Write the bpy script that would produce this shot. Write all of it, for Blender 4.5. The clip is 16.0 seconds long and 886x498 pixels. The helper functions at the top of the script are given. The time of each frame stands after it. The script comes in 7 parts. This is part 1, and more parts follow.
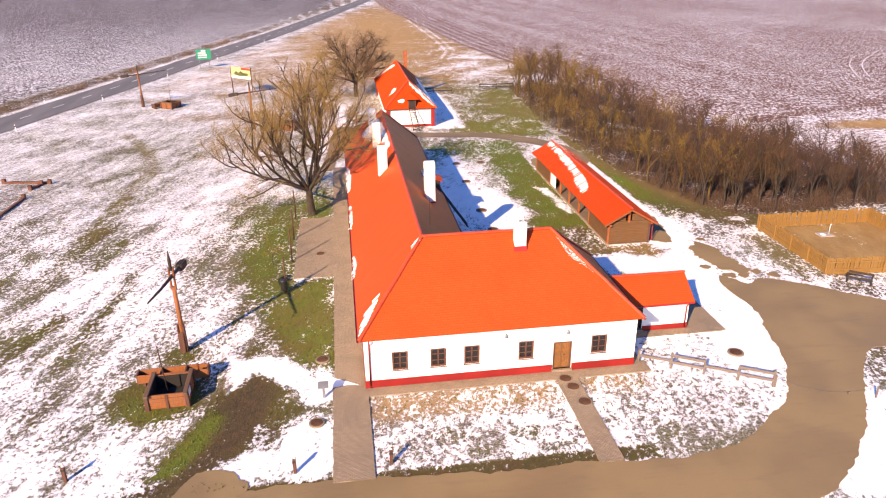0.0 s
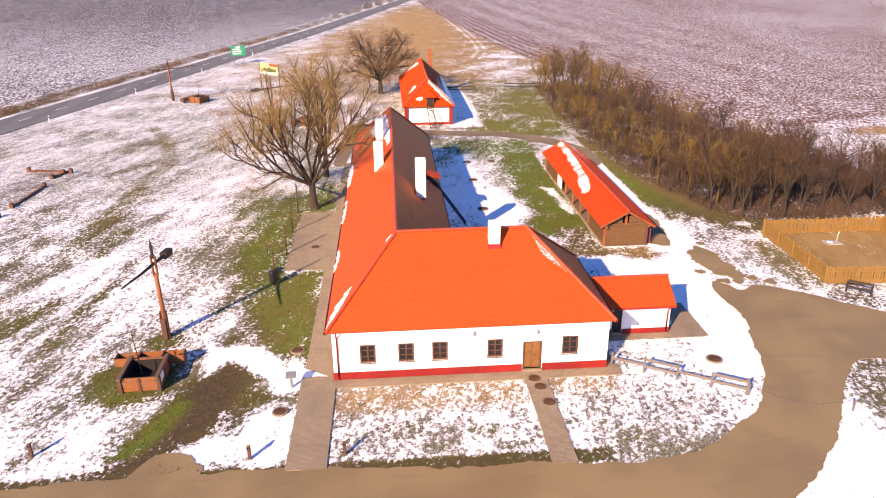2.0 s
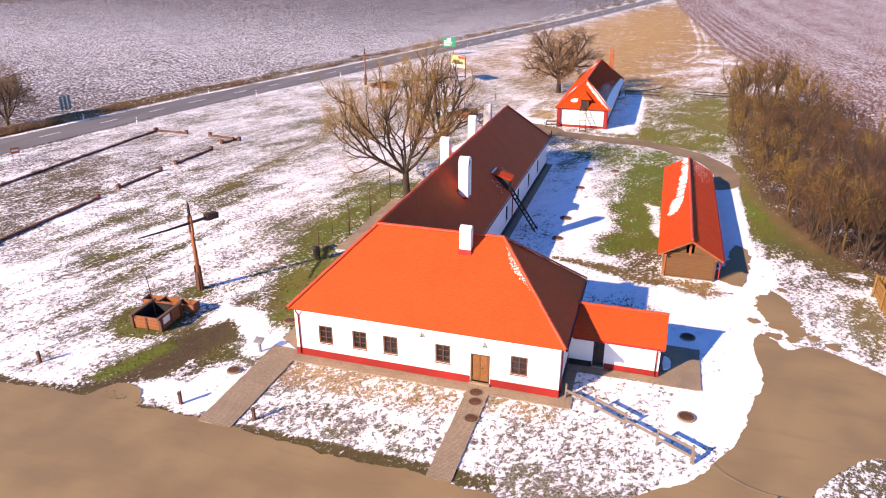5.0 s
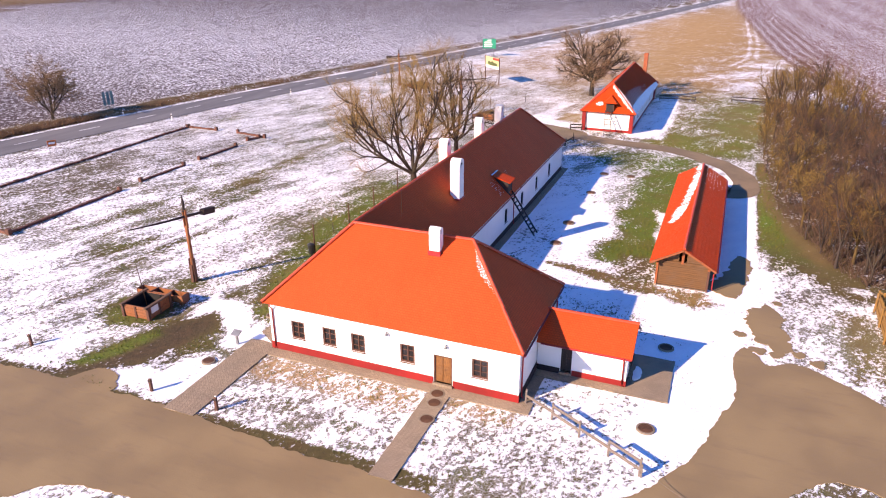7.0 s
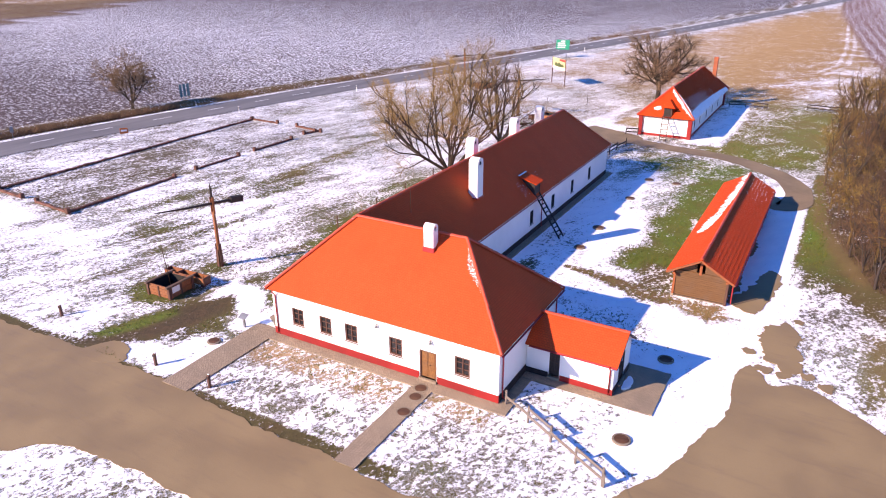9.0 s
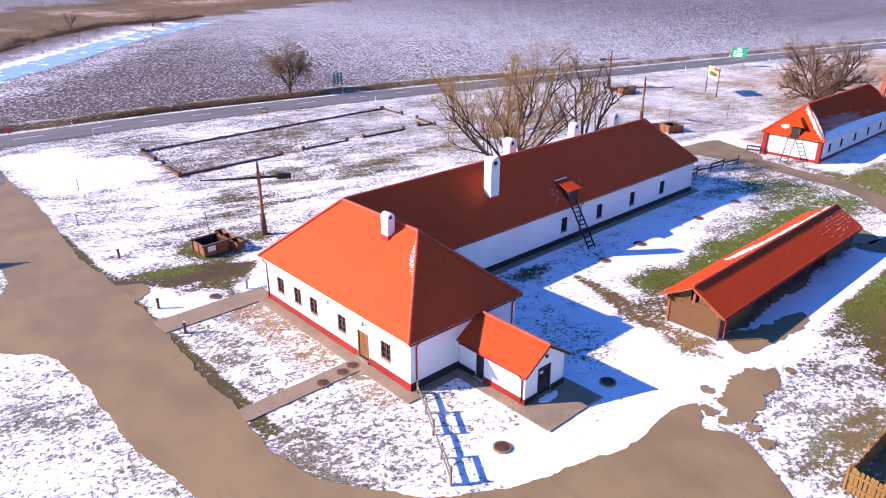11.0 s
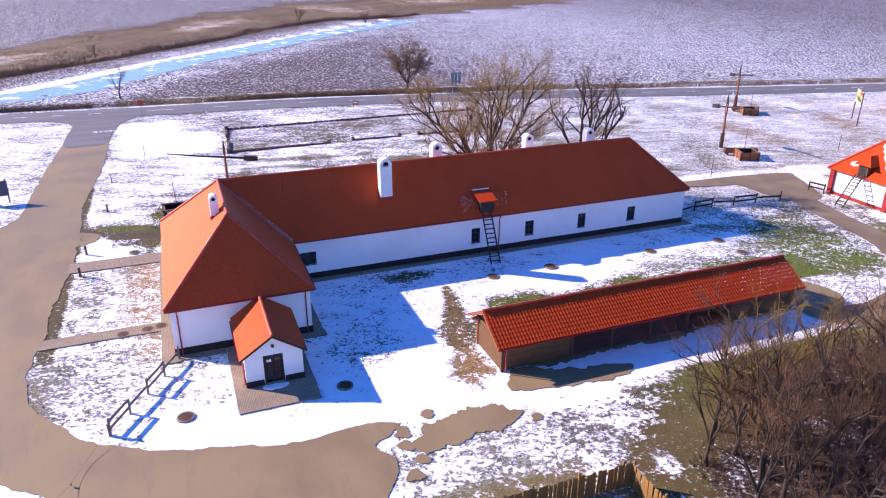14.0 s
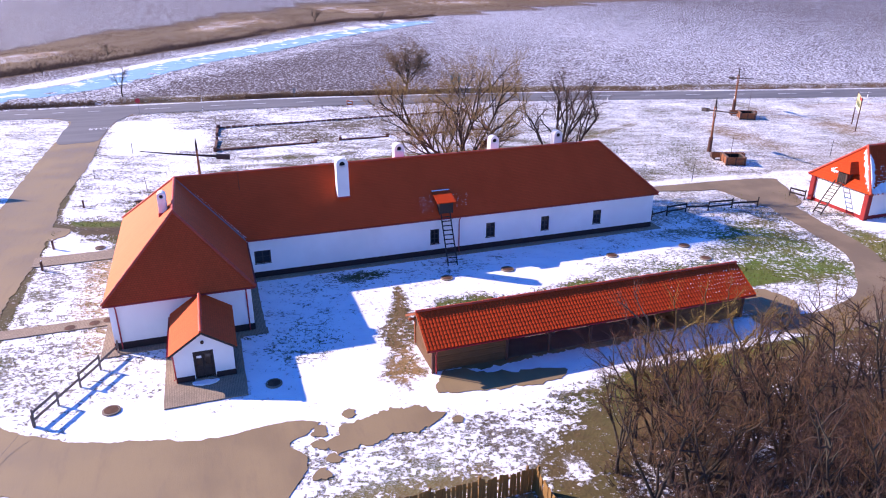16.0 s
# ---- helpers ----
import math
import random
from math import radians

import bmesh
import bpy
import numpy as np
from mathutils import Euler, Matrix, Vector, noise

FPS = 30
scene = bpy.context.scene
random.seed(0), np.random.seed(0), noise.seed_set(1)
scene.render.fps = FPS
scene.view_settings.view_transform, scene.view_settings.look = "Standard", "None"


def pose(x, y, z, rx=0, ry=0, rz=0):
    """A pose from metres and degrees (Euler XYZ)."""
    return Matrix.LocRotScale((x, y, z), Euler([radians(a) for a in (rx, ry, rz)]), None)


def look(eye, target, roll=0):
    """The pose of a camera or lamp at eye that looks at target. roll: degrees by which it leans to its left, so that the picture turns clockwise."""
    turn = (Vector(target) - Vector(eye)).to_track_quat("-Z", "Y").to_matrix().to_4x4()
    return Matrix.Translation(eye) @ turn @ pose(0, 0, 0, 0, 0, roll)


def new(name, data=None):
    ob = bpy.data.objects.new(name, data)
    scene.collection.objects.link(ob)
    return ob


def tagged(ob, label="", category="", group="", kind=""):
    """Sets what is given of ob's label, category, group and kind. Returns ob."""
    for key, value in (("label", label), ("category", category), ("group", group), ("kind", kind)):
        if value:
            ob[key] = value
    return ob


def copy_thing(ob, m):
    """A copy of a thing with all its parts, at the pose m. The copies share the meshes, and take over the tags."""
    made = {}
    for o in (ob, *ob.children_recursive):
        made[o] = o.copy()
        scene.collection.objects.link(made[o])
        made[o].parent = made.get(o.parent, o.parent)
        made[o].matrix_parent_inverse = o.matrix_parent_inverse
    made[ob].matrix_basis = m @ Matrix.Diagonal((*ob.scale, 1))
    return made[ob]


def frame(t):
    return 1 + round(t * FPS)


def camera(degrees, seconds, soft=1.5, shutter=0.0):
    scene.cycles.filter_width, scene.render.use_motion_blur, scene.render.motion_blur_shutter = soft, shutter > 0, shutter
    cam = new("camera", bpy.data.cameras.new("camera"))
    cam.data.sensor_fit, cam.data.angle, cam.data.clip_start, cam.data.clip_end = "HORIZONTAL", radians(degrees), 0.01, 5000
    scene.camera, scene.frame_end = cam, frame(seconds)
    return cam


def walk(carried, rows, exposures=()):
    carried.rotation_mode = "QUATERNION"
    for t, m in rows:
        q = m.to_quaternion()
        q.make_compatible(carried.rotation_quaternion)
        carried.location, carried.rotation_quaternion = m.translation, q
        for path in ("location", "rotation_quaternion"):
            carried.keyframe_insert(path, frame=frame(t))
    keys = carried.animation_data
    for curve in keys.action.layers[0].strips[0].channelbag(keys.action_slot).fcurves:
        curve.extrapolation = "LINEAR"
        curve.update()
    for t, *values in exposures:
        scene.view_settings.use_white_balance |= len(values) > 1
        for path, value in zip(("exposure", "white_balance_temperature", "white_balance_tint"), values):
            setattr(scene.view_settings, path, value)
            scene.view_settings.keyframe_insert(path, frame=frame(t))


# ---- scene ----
cam = camera(64.6, 16.0, soft=1.08)
METRES, EYE, TILT, LEAN, TURN = 87.1, 25.0, 0.0, 0.0, -8.1
ROWS = [
    (0.0, 0.0, 0.0, 0.0, -0.23, -22.93, 0.55),
    (0.5, 0.0138, -0.0006, -0.0008, 0.59, -22.9, 0.51),
    (1.0, 0.0269, -0.0011, -0.0016, 1.47, -22.9, 0.49),
    (1.5, 0.0399, -0.0011, -0.0022, 2.49, -22.91, 0.45),
    (2.0, 0.0525, -0.0007, -0.0025, 3.66, -22.92, 0.41),
    (2.5, 0.0648, 0.0002, -0.0023, 5.21, -22.95, 0.38),
    (3.0, 0.0888, 0.0029, -0.0022, 8.76, -22.96, 0.29),
    (3.5, 0.1361, 0.0136, -0.0023, 13.63, -23.0, 0.25),
    (4.0, 0.1853, 0.029, -0.0021, 18.85, -23.08, 0.22),
    (4.2, 0.2054, 0.036, -0.0019, 21.0, -23.11, 0.21),
    (4.4, 0.2234, 0.0425, -0.0017, 22.88, -23.12, 0.21),
    (4.6, 0.2354, 0.0472, -0.0015, 24.12, -23.14, 0.22),
    (4.8, 0.2424, 0.05, -0.0014, 24.82, -23.14, 0.22),
    (5.2, 0.254, 0.055, -0.0012, 25.93, -23.13, 0.23),
    (5.6, 0.2655, 0.0604, -0.0009, 26.97, -23.11, 0.25),
    (6.0, 0.2767, 0.0662, -0.0006, 27.9, -23.09, 0.27),
    (6.3, 0.2851, 0.0706, -0.0005, 28.56, -23.07, 0.28),
    (6.5, 0.2908, 0.0735, -0.0005, 29.0, -23.06, 0.29),
    (7.0, 0.305, 0.0803, -0.0005, 30.25, -23.05, 0.3),
    (7.5, 0.3195, 0.0876, -0.0006, 32.01, -23.04, 0.3),
    (8.0, 0.3342, 0.0955, -0.0008, 34.0, -23.03, 0.29),
    (8.5, 0.3489, 0.1044, -0.0009, 35.92, -23.03, 0.27),
    (9.0, 0.3636, 0.1138, -0.0012, 37.79, -23.01, 0.27),
    (9.2, 0.3695, 0.1177, -0.0012, 38.52, -23.0, 0.27),
    (9.4, 0.376, 0.122, -0.0012, 39.32, -23.0, 0.26),
    (9.6, 0.3854, 0.1285, -0.0011, 40.47, -22.99, 0.25),
    (9.8, 0.3991, 0.1383, -0.001, 42.13, -22.99, 0.23),
    (10.0, 0.4165, 0.1516, -0.0009, 44.28, -22.99, 0.2),
    (10.3, 0.4451, 0.1757, -0.0007, 47.85, -22.99, 0.15),
    (10.6, 0.4723, 0.2017, -0.0006, 51.33, -22.99, 0.1),
    (10.9, 0.4978, 0.2294, -0.0004, 54.67, -22.99, 0.07),
    (11.3, 0.5291, 0.2687, -0.0003, 58.94, -22.99, 0.04),
    (11.5, 0.5434, 0.2893, -0.0003, 60.98, -22.99, 0.03),
    (12.0, 0.5806, 0.3537, -0.0001, 66.4, -22.97, 0.03),
    (12.5, 0.6111, 0.4223, 0.0016, 70.55, -22.92, 0.03),
    (13.0, 0.6376, 0.4929, 0.0022, 74.65, -22.87, -0.02),
    (13.5, 0.651, 0.5386, 0.0019, 76.53, -22.82, 0.01),
    (14.0, 0.6555, 0.5564, 0.0017, 77.14, -22.82, 0.01),
    (14.5, 0.6594, 0.5738, 0.0015, 77.76, -22.8, -0.02),
    (15.0, 0.663, 0.5911, 0.0016, 78.44, -22.79, -0.02),
    (15.5, 0.6663, 0.6083, 0.0018, 79.08, -22.77, -0.04),
    (16.0, 0.6694, 0.6252, 0.0014, 79.47, -22.73, -0.08),
]
walk(cam, [(t, pose(0, 0, EYE, TILT, LEAN, TURN) @ pose(METRES * x, METRES * y, METRES * z, 90 + pitch, roll, yaw)) for t, x, y, z, yaw, pitch, roll in ROWS],
     exposures=[(0, 0.90, 8250, 28), (4, 0.90, 8000, 29), (9, 0.93, 6800, 30), (12.5, 0.93, 6200, 31), (16, 0.93, 6000, 34)])


# ---- light ----
GZ = -0.3                                   # level of the ground
SUN = Vector((-1.12, -1.52, 1.0)).normalized()
world = bpy.data.worlds.new("sky")
scene.world = world
world.use_nodes = True
wt = world.node_tree
sky = wt.nodes.new("ShaderNodeTexSky")
sky.sky_type = "NISHITA"
sky.sun_disc = False
sky.sun_elevation = math.asin(SUN.z)
sky.sun_rotation = math.atan2(SUN.x, SUN.y)
sky.air_density = 1.0
sky.dust_density = 0.0
sky.ozone_density = 5.0
deep = wt.nodes.new("ShaderNodeHueSaturation")
deep.inputs["Hue"].default_value = 0.511
deep.inputs["Saturation"].default_value = 1.24
wt.links.new(sky.outputs[0], deep.inputs["Color"])
wt.links.new(deep.outputs[0], wt.nodes["Background"].inputs[0])
wt.nodes["Background"].inputs[1].default_value = 0.132
sun_data = bpy.data.lights.new("sun", "SUN")
sun_data.energy = 5.0
sun_data.angle = radians(0.5)
sun_data.color = (1.0, 0.86, 0.66)
sun = new("sun", sun_data)
sun.matrix_world = look((0, 0, 60), Vector((0, 0, 60)) - SUN)


# ---- materials ----
class Net:
    """A small builder of node materials."""

    def __init__(self, name, rough=0.8, metal=0.0):
        self.m = bpy.data.materials.new(name)
        self.m.use_nodes = True
        self.t = self.m.node_tree
        self.b = self.t.nodes["Principled BSDF"]
        self.b.inputs["Roughness"].default_value = rough
        self.b.inputs["Metallic"].default_value = metal

    def put(self, sock, v):
        if isinstance(v, bpy.types.NodeSocket):
            self.t.links.new(v, sock)
        elif isinstance(v, tuple) and len(v) == 3 and sock.type == "RGBA":
            sock.default_value = (*v, 1)
        else:
            sock.default_value = v

    def coords(self, scale=(1, 1, 1), turn=0.0, which="Object"):
        c = self.t.nodes.new("ShaderNodeTexCoord")
        m = self.t.nodes.new("ShaderNodeMapping")
        m.inputs["Scale"].default_value = scale
        m.inputs["Rotation"].default_value = (0, 0, radians(turn))
        self.t.links.new(c.outputs[which], m.inputs["Vector"])
        return m.outputs[0]

    def drawn_out(self, turn, ratio):
        """Coordinates in which a pattern is drawn out along a direction, degrees east of north."""
        first = self.coords((1, 1, 1), turn)
        m = self.t.nodes.new("ShaderNodeMapping")
        m.inputs["Scale"].default_value = (1, ratio, 1)
        self.t.links.new(first, m.inputs["Vector"])
        return m.outputs[0]

    def noise(self, scale, detail=3.0, rough=0.55, vec=None):
        n = self.t.nodes.new("ShaderNodeTexNoise")
        n.inputs["Scale"].default_value = scale
        n.inputs["Detail"].default_value = detail
        n.inputs["Roughness"].default_value = rough
        self.put(n.inputs["Vector"], vec if vec is not None else self.coords())
        return n.outputs["Fac"]

    def brick(self, w, h, mortar, vec, offset=0.5):
        n = self.t.nodes.new("ShaderNodeTexBrick")
        n.offset = offset
        n.inputs["Scale"].default_value = 1.0
        n.inputs["Brick Width"].default_value = w
        n.inputs["Row Height"].default_value = h
        n.inputs["Mortar Size"].default_value = mortar
        n.inputs["Mortar Smooth"].default_value = 0.3
        n.inputs["Color1"].default_value = (0, 0, 0, 1)
        n.inputs["Color2"].default_value = (1, 1, 1, 1)
        n.inputs["Mortar"].default_value = (0.5, 0.5, 0.5, 1)
        self.put(n.inputs["Vector"], vec)
        return n.outputs["Color"], n.outputs["Fac"]

    def math(self, op, a, b=0.5, c=0.5):
        n = self.t.nodes.new("ShaderNodeMath")
        n.operation = op
        for i, v in enumerate((a, b, c)):
            self.put(n.inputs[i], v)
        return n.outputs[0]

    def step(self, v, lo, hi):
        n = self.t.nodes.new("ShaderNodeMapRange")
        n.interpolation_type = "SMOOTHSTEP"
        for k, x in (("Value", v), ("From Min", lo), ("From Max", hi)):
            self.put(n.inputs[k], x)
        return n.outputs[0]

    def ramp(self, fac, stops):
        n = self.t.nodes.new("ShaderNodeValToRGB")
        e = n.color_ramp.elements
        while len(e) < len(stops):
            e.new(0.5)
        for i, (p, c) in enumerate(stops):
            e[i].position = p
            e[i].color = (*c, 1)
        self.put(n.inputs[0], fac)
        return n.outputs[0]

    def mix(self, fac, a, b, blend="MIX"):
        n = self.t.nodes.new("ShaderNodeMix")
        n.data_type = "RGBA"
        n.blend_type = blend
        self.put(n.inputs[0], fac)
        self.put(n.inputs[6], a)
        self.put(n.inputs[7], b)
        return n.outputs[2]

    def attr(self, name):
        n = self.t.nodes.new("ShaderNodeAttribute")
        n.attribute_name = name
        return n.outputs["Fac"]

    def each(self):
        return self.t.nodes.new("ShaderNodeObjectInfo").outputs["Random"]

    def island(self):
        return self.t.nodes.new("ShaderNodeNewGeometry").outputs["Random Per Island"]

    def colour(self, c):
        self.put(self.b.inputs["Base Color"], c)
        return self

    def rough(self, v):
        self.put(self.b.inputs["Roughness"], v)
        return self

    def bump(self, h, strength=0.5, dist=0.02):
        n = self.t.nodes.new("ShaderNodeBump")
        n.inputs["Strength"].default_value = strength
        n.inputs["Distance"].default_value = dist
        self.put(n.inputs["Height"], h)
        self.t.links.new(n.outputs[0], self.b.inputs["Normal"])
        return self


def shade(c, k):
    return tuple(min(1.0, v * k) for v in c)


def plain(name, c, rough=0.8, spread=0.25, scale=3.0, bump=0.3, metal=0.0, dist=0.01):
    """Paint, plaster, metal: two scales of unevenness and a fine relief."""
    n = Net(name, rough, metal)
    big, fine = n.noise(scale * 0.25, 3), n.noise(scale * 6, 4)
    col = n.mix(n.step(big, 0.3, 0.7), shade(c, 1 - spread), shade(c, 1 + spread * 0.6))
    col = n.mix(n.math("MULTIPLY", fine, 0.35), col, shade(c, 1 - spread))
    n.colour(col).bump(fine, bump, dist)
    n.rough(n.math("MULTIPLY_ADD", fine, 0.2, rough - 0.1))
    return n.m


def timber(name, c, rough=0.75, axis=(1, 1, 0.12)):
    """Wood with grain along one axis and a tint of its own for each piece."""
    n = Net(name, rough)
    v = n.coords(axis)
    g = n.noise(14, 5, 0.6, v)
    w = n.noise(1.2, 3)
    grey = tuple(0.45 * v + 0.55 * sum(c) / 3 * k for v, k in zip(c, (1.05, 1.0, 0.95)))
    tint = n.math("MULTIPLY_ADD", n.island(), 0.4, n.math("MULTIPLY", n.each(), 0.3))
    col = n.ramp(g, [(0.25, shade(c, 0.45)), (0.5, c), (0.8, shade(c, 1.35))])
    col = n.mix(tint, col, shade(c, 0.6))
    col = n.mix(n.math("MULTIPLY", n.step(w, 0.45, 0.8), 0.4), col, grey)
    n.colour(col).bump(g, 0.4, 0.01)
    return n.m


def tiles(name, c, w, h, rough=0.42, dirt=0.3, glaze=0.08):
    """Clay tiles: joints, a tint for each tile, streaks of weathering."""
    n = Net(name, rough)
    uv = n.coords(which="UV")
    tint, joint = n.brick(w, h, 0.014, uv)
    big = n.noise(0.35, 4)
    streak = n.noise(2.2, 4, 0.6, n.coords((1, 0.15, 1), which="UV"))
    col = n.mix(tint, shade(c, 0.94), shade(c, 1.06))
    col = n.mix(n.math("MULTIPLY", n.step(big, 0.42, 0.72), dirt), col, shade(c, 0.68))
    col = n.mix(n.math("MULTIPLY", n.step(streak, 0.5, 0.8), dirt), col, shade((c[0], c[1] * 1.1, c[2] * 1.5), 0.7))
    col = n.mix(n.math("MULTIPLY", joint, 0.6), col, shade(c, 0.55))
    n.colour(col)
    n.b.inputs["Specular IOR Level"].default_value = 0.0
    n.rough(n.math("MULTIPLY_ADD", streak, 0.25, rough - 0.1))
    n.bump(n.math("SUBTRACT", n.math("MULTIPLY", tint, 0.2), joint), 0.16, 0.010)
    # the thin glaze of engobed clay
    shine = n.t.nodes.new("ShaderNodeBsdfGlossy")
    shine.inputs["Color"].default_value = (1.0, 0.66, 0.42, 1)
    n.put(shine.inputs["Roughness"], n.math("MULTIPLY_ADD", streak, 0.15, rough - 0.08))
    both = n.t.nodes.new("ShaderNodeMixShader")
    rim = n.t.nodes.new("ShaderNodeFresnel")
    rim.inputs["IOR"].default_value = 1.5
    n.put(both.inputs[0], n.math("MULTIPLY_ADD", rim.outputs[0], n.math("MULTIPLY_ADD", streak, -glaze * 0.5, glaze * 1.25), 0.0))
    n.t.links.new(n.b.outputs[0], both.inputs[1])
    n.t.links.new(shine.outputs[0], both.inputs[2])
    n.t.links.new(both.outputs[0], [k for k in n.t.nodes if k.type == "OUTPUT_MATERIAL"][0].inputs[0])
    return n.m


def snow_material(name):
    n = Net(name, 0.55)
    a, b = n.noise(1.2, 5), n.noise(9, 4)
    n.colour(n.mix(n.step(a, 0.3, 0.75), (0.80, 0.82, 0.86), (0.90, 0.91, 0.93)))
    n.bump(n.math("MULTIPLY_ADD", b, 0.3, a), 0.5, 0.08)
    return n.m


TILE = tiles("clay_tile", (0.63, 0.079, 0.021), 0.18, 0.16, 0.46, glaze=0.40)
TILE_RED = tiles("red_pantile", (0.55, 0.058, 0.012), 0.22, 0.33, 0.34, glaze=0.35)
RIDGE = Net("ridge_clay", 0.55)
RIDGE.colour(RIDGE.mix(RIDGE.math("MULTIPLY", RIDGE.noise(5, 4), 0.5), RIDGE.mix(RIDGE.each(), (0.50, 0.055, 0.018), (0.62, 0.075, 0.02)), (0.34, 0.04, 0.016)))
RIDGE.bump(RIDGE.noise(24, 3), 0.3, 0.01)
RIDGE = RIDGE.m
PLASTER = plain("lime_plaster", (0.83, 0.82, 0.79), 0.9, 0.07, 1.2, 0.25)
TARBAND = plain("tarred_plinth", (0.027, 0.014, 0.014), 0.8, 0.25, 2.0)
REDBAND = plain("red_plinth_paint", (0.296, 0.012, 0.009), 0.75, 0.25, 2.0)
REDMETAL = plain("red_painted_metal", (0.406, 0.027, 0.027), 0.4, 0.2, 3.0)
BROWNWOOD = timber("brown_painted_wood", (0.125, 0.051, 0.031))
DARKWOOD = timber("dark_tarred_wood", (0.035, 0.023, 0.019))
ORANGEWOOD = timber("orange_stained_wood", (0.359, 0.098, 0.027))
PALEWOOD = timber("weathered_yellow_wood", (0.285, 0.152, 0.036))
GREYWOOD = timber("weathered_grey_wood", (0.195, 0.156, 0.125), axis=(0.12, 1, 1))
SNOW = snow_material("snow")
WHITEPIPE = plain("white_pipe_paint", (0.75, 0.74, 0.72), 0.5, 0.15, 4)
GREYMETAL = plain("grey_metal", (0.273, 0.281, 0.289), 0.5, 0.2, 3, metal=0.5)
IRON = plain("rusty_iron", (0.109, 0.055, 0.031), 0.7, 0.4, 6.0, metal=0.4)
DARK = plain("dark_interior", (0.016, 0.014, 0.012), 0.9)
GLASS = Net("window_glass", 0.08)
GLASS.colour((0.018, 0.018, 0.02))
GLASS.b.inputs["Specular IOR Level"].default_value = 0.45
GLASS = GLASS.m


def ground_material():
    """Dead grass, green grass, bare earth and straw under broken snow."""
    n = Net("winter_ground", 0.9)
    fine = n.noise(4.4, 6, 0.68, n.drawn_out(19, 0.75))
    mid = n.noise(0.9, 6, 0.68, n.drawn_out(19, 0.42))
    big = n.noise(0.12, 4, 0.55)
    grit = n.noise(14, 3, 0.6)
    green, earth, straw, field, cover = (n.attr(k) for k in ("green", "earth", "straw", "field", "cover"))
    base = n.mix(n.step(mid, 0.3, 0.7), (0.09, 0.058, 0.014), (0.156, 0.105, 0.035))
    base = n.mix(n.math("MULTIPLY", green, n.step(n.math("ADD", n.math("MULTIPLY", fine, 0.5), n.math("MULTIPLY", mid, 0.5)), 0.22, 0.52)), base, n.mix(n.step(grit, 0.35, 0.65), (0.042, 0.100, 0.001), (0.145, 0.235, 0.002)))
    tuft = n.noise(0.45, 5, 0.7)
    base = n.mix(n.math("MULTIPLY", n.step(tuft, 0.48, 0.62), n.math("MULTIPLY_ADD", green, -0.6, 0.75)), base, n.mix(fine, (0.078, 0.039, 0.009), (0.179, 0.113, 0.027)))
    faded = n.step(n.noise(0.28, 5, 0.62), 0.44, 0.60)
    base = n.mix(n.math("MULTIPLY", n.math("MULTIPLY", faded, n.math("MULTIPLY", green, n.math("SUBTRACT", 1.2, green))), n.math("MULTIPLY_ADD", fine, 1.2, 0.7)), base, n.mix(fine, (0.085, 0.050, 0.010), (0.215, 0.135, 0.035)))
    base = n.mix(straw, base, n.mix(n.step(mid, 0.3, 0.7), (0.39, 0.222, 0.074), (0.499, 0.32, 0.129)))
    base = n.mix(earth, base, n.mix(n.step(fine, 0.35, 0.65), (0.030, 0.017, 0.007), (0.088, 0.048, 0.022)))
    rows = n.noise(3.6, 5, 0.74, n.drawn_out(8, 0.45))
    soil = n.mix(n.step(n.math("MULTIPLY_ADD", rows, 0.35, n.math("MULTIPLY", fine, 0.7)), 0.3, 0.75), (0.045, 0.030, 0.034), (0.112, 0.074, 0.078))
    soil = n.mix(straw, soil, n.mix(n.step(fine, 0.3, 0.7), (0.115, 0.044, 0.030), (0.255, 0.110, 0.076)))
    base = n.mix(field, base, soil)
    base = n.mix(n.math("MULTIPLY", grit, n.math("MULTIPLY_ADD", green, -0.25, 0.4)), base, (0.047, 0.033, 0.007))
    lump = n.math("ADD", n.math("MULTIPLY", fine, 0.60), n.math("MULTIPLY", mid, 0.28))
    lump = n.math("ADD", lump, n.math("MULTIPLY", big, 0.22))
    clump = n.noise(2.1, 4, 0.7, n.drawn_out(8, 0.8))
    clods = n.math("ADD", n.math("MULTIPLY", fine, 0.22), n.math("ADD", n.math("MULTIPLY", rows, 0.30), n.math("MULTIPLY", clump, 0.58)))
    lump = n.math("ADD", n.math("MULTIPLY", lump, n.math("SUBTRACT", 1.0, field)), n.math("MULTIPLY", clods, field))
    lump = n.math("MULTIPLY_ADD", n.math("SUBTRACT", lump, 0.548), n.math("MULTIPLY_ADD", field, 2.8, 3.4), 0.5)
    edge = n.math("SUBTRACT", 1.0, cover)
    thin = n.attr("thin")
    white = n.step(lump, n.math("SUBTRACT", edge, n.math("MULTIPLY_ADD", thin, 0.34, 0.10)), n.math("ADD", edge, n.math("MULTIPLY_ADD", thin, 0.34, 0.12)))
    # a thin dusting on the grass between the drifts
    dust = n.math("MULTIPLY", n.step(cover, 0.34, 0.62), n.step(n.noise(9, 4, 0.7), 0.40, 0.62))
    white = n.math("MAXIMUM", white, n.math("MULTIPLY", dust, n.math("MULTIPLY", n.math("MULTIPLY_ADD", field, -0.38, 0.45), n.math("MULTIPLY_ADD", earth, -0.7, 1.0))))
    snow = n.mix(n.step(mid, 0.3, 0.7), (0.80, 0.82, 0.86), (0.89, 0.90, 0.92))
    n.colour(n.mix(white, base, snow))
    n.rough(n.math("MULTIPLY_ADD", white, -0.3, 0.92))
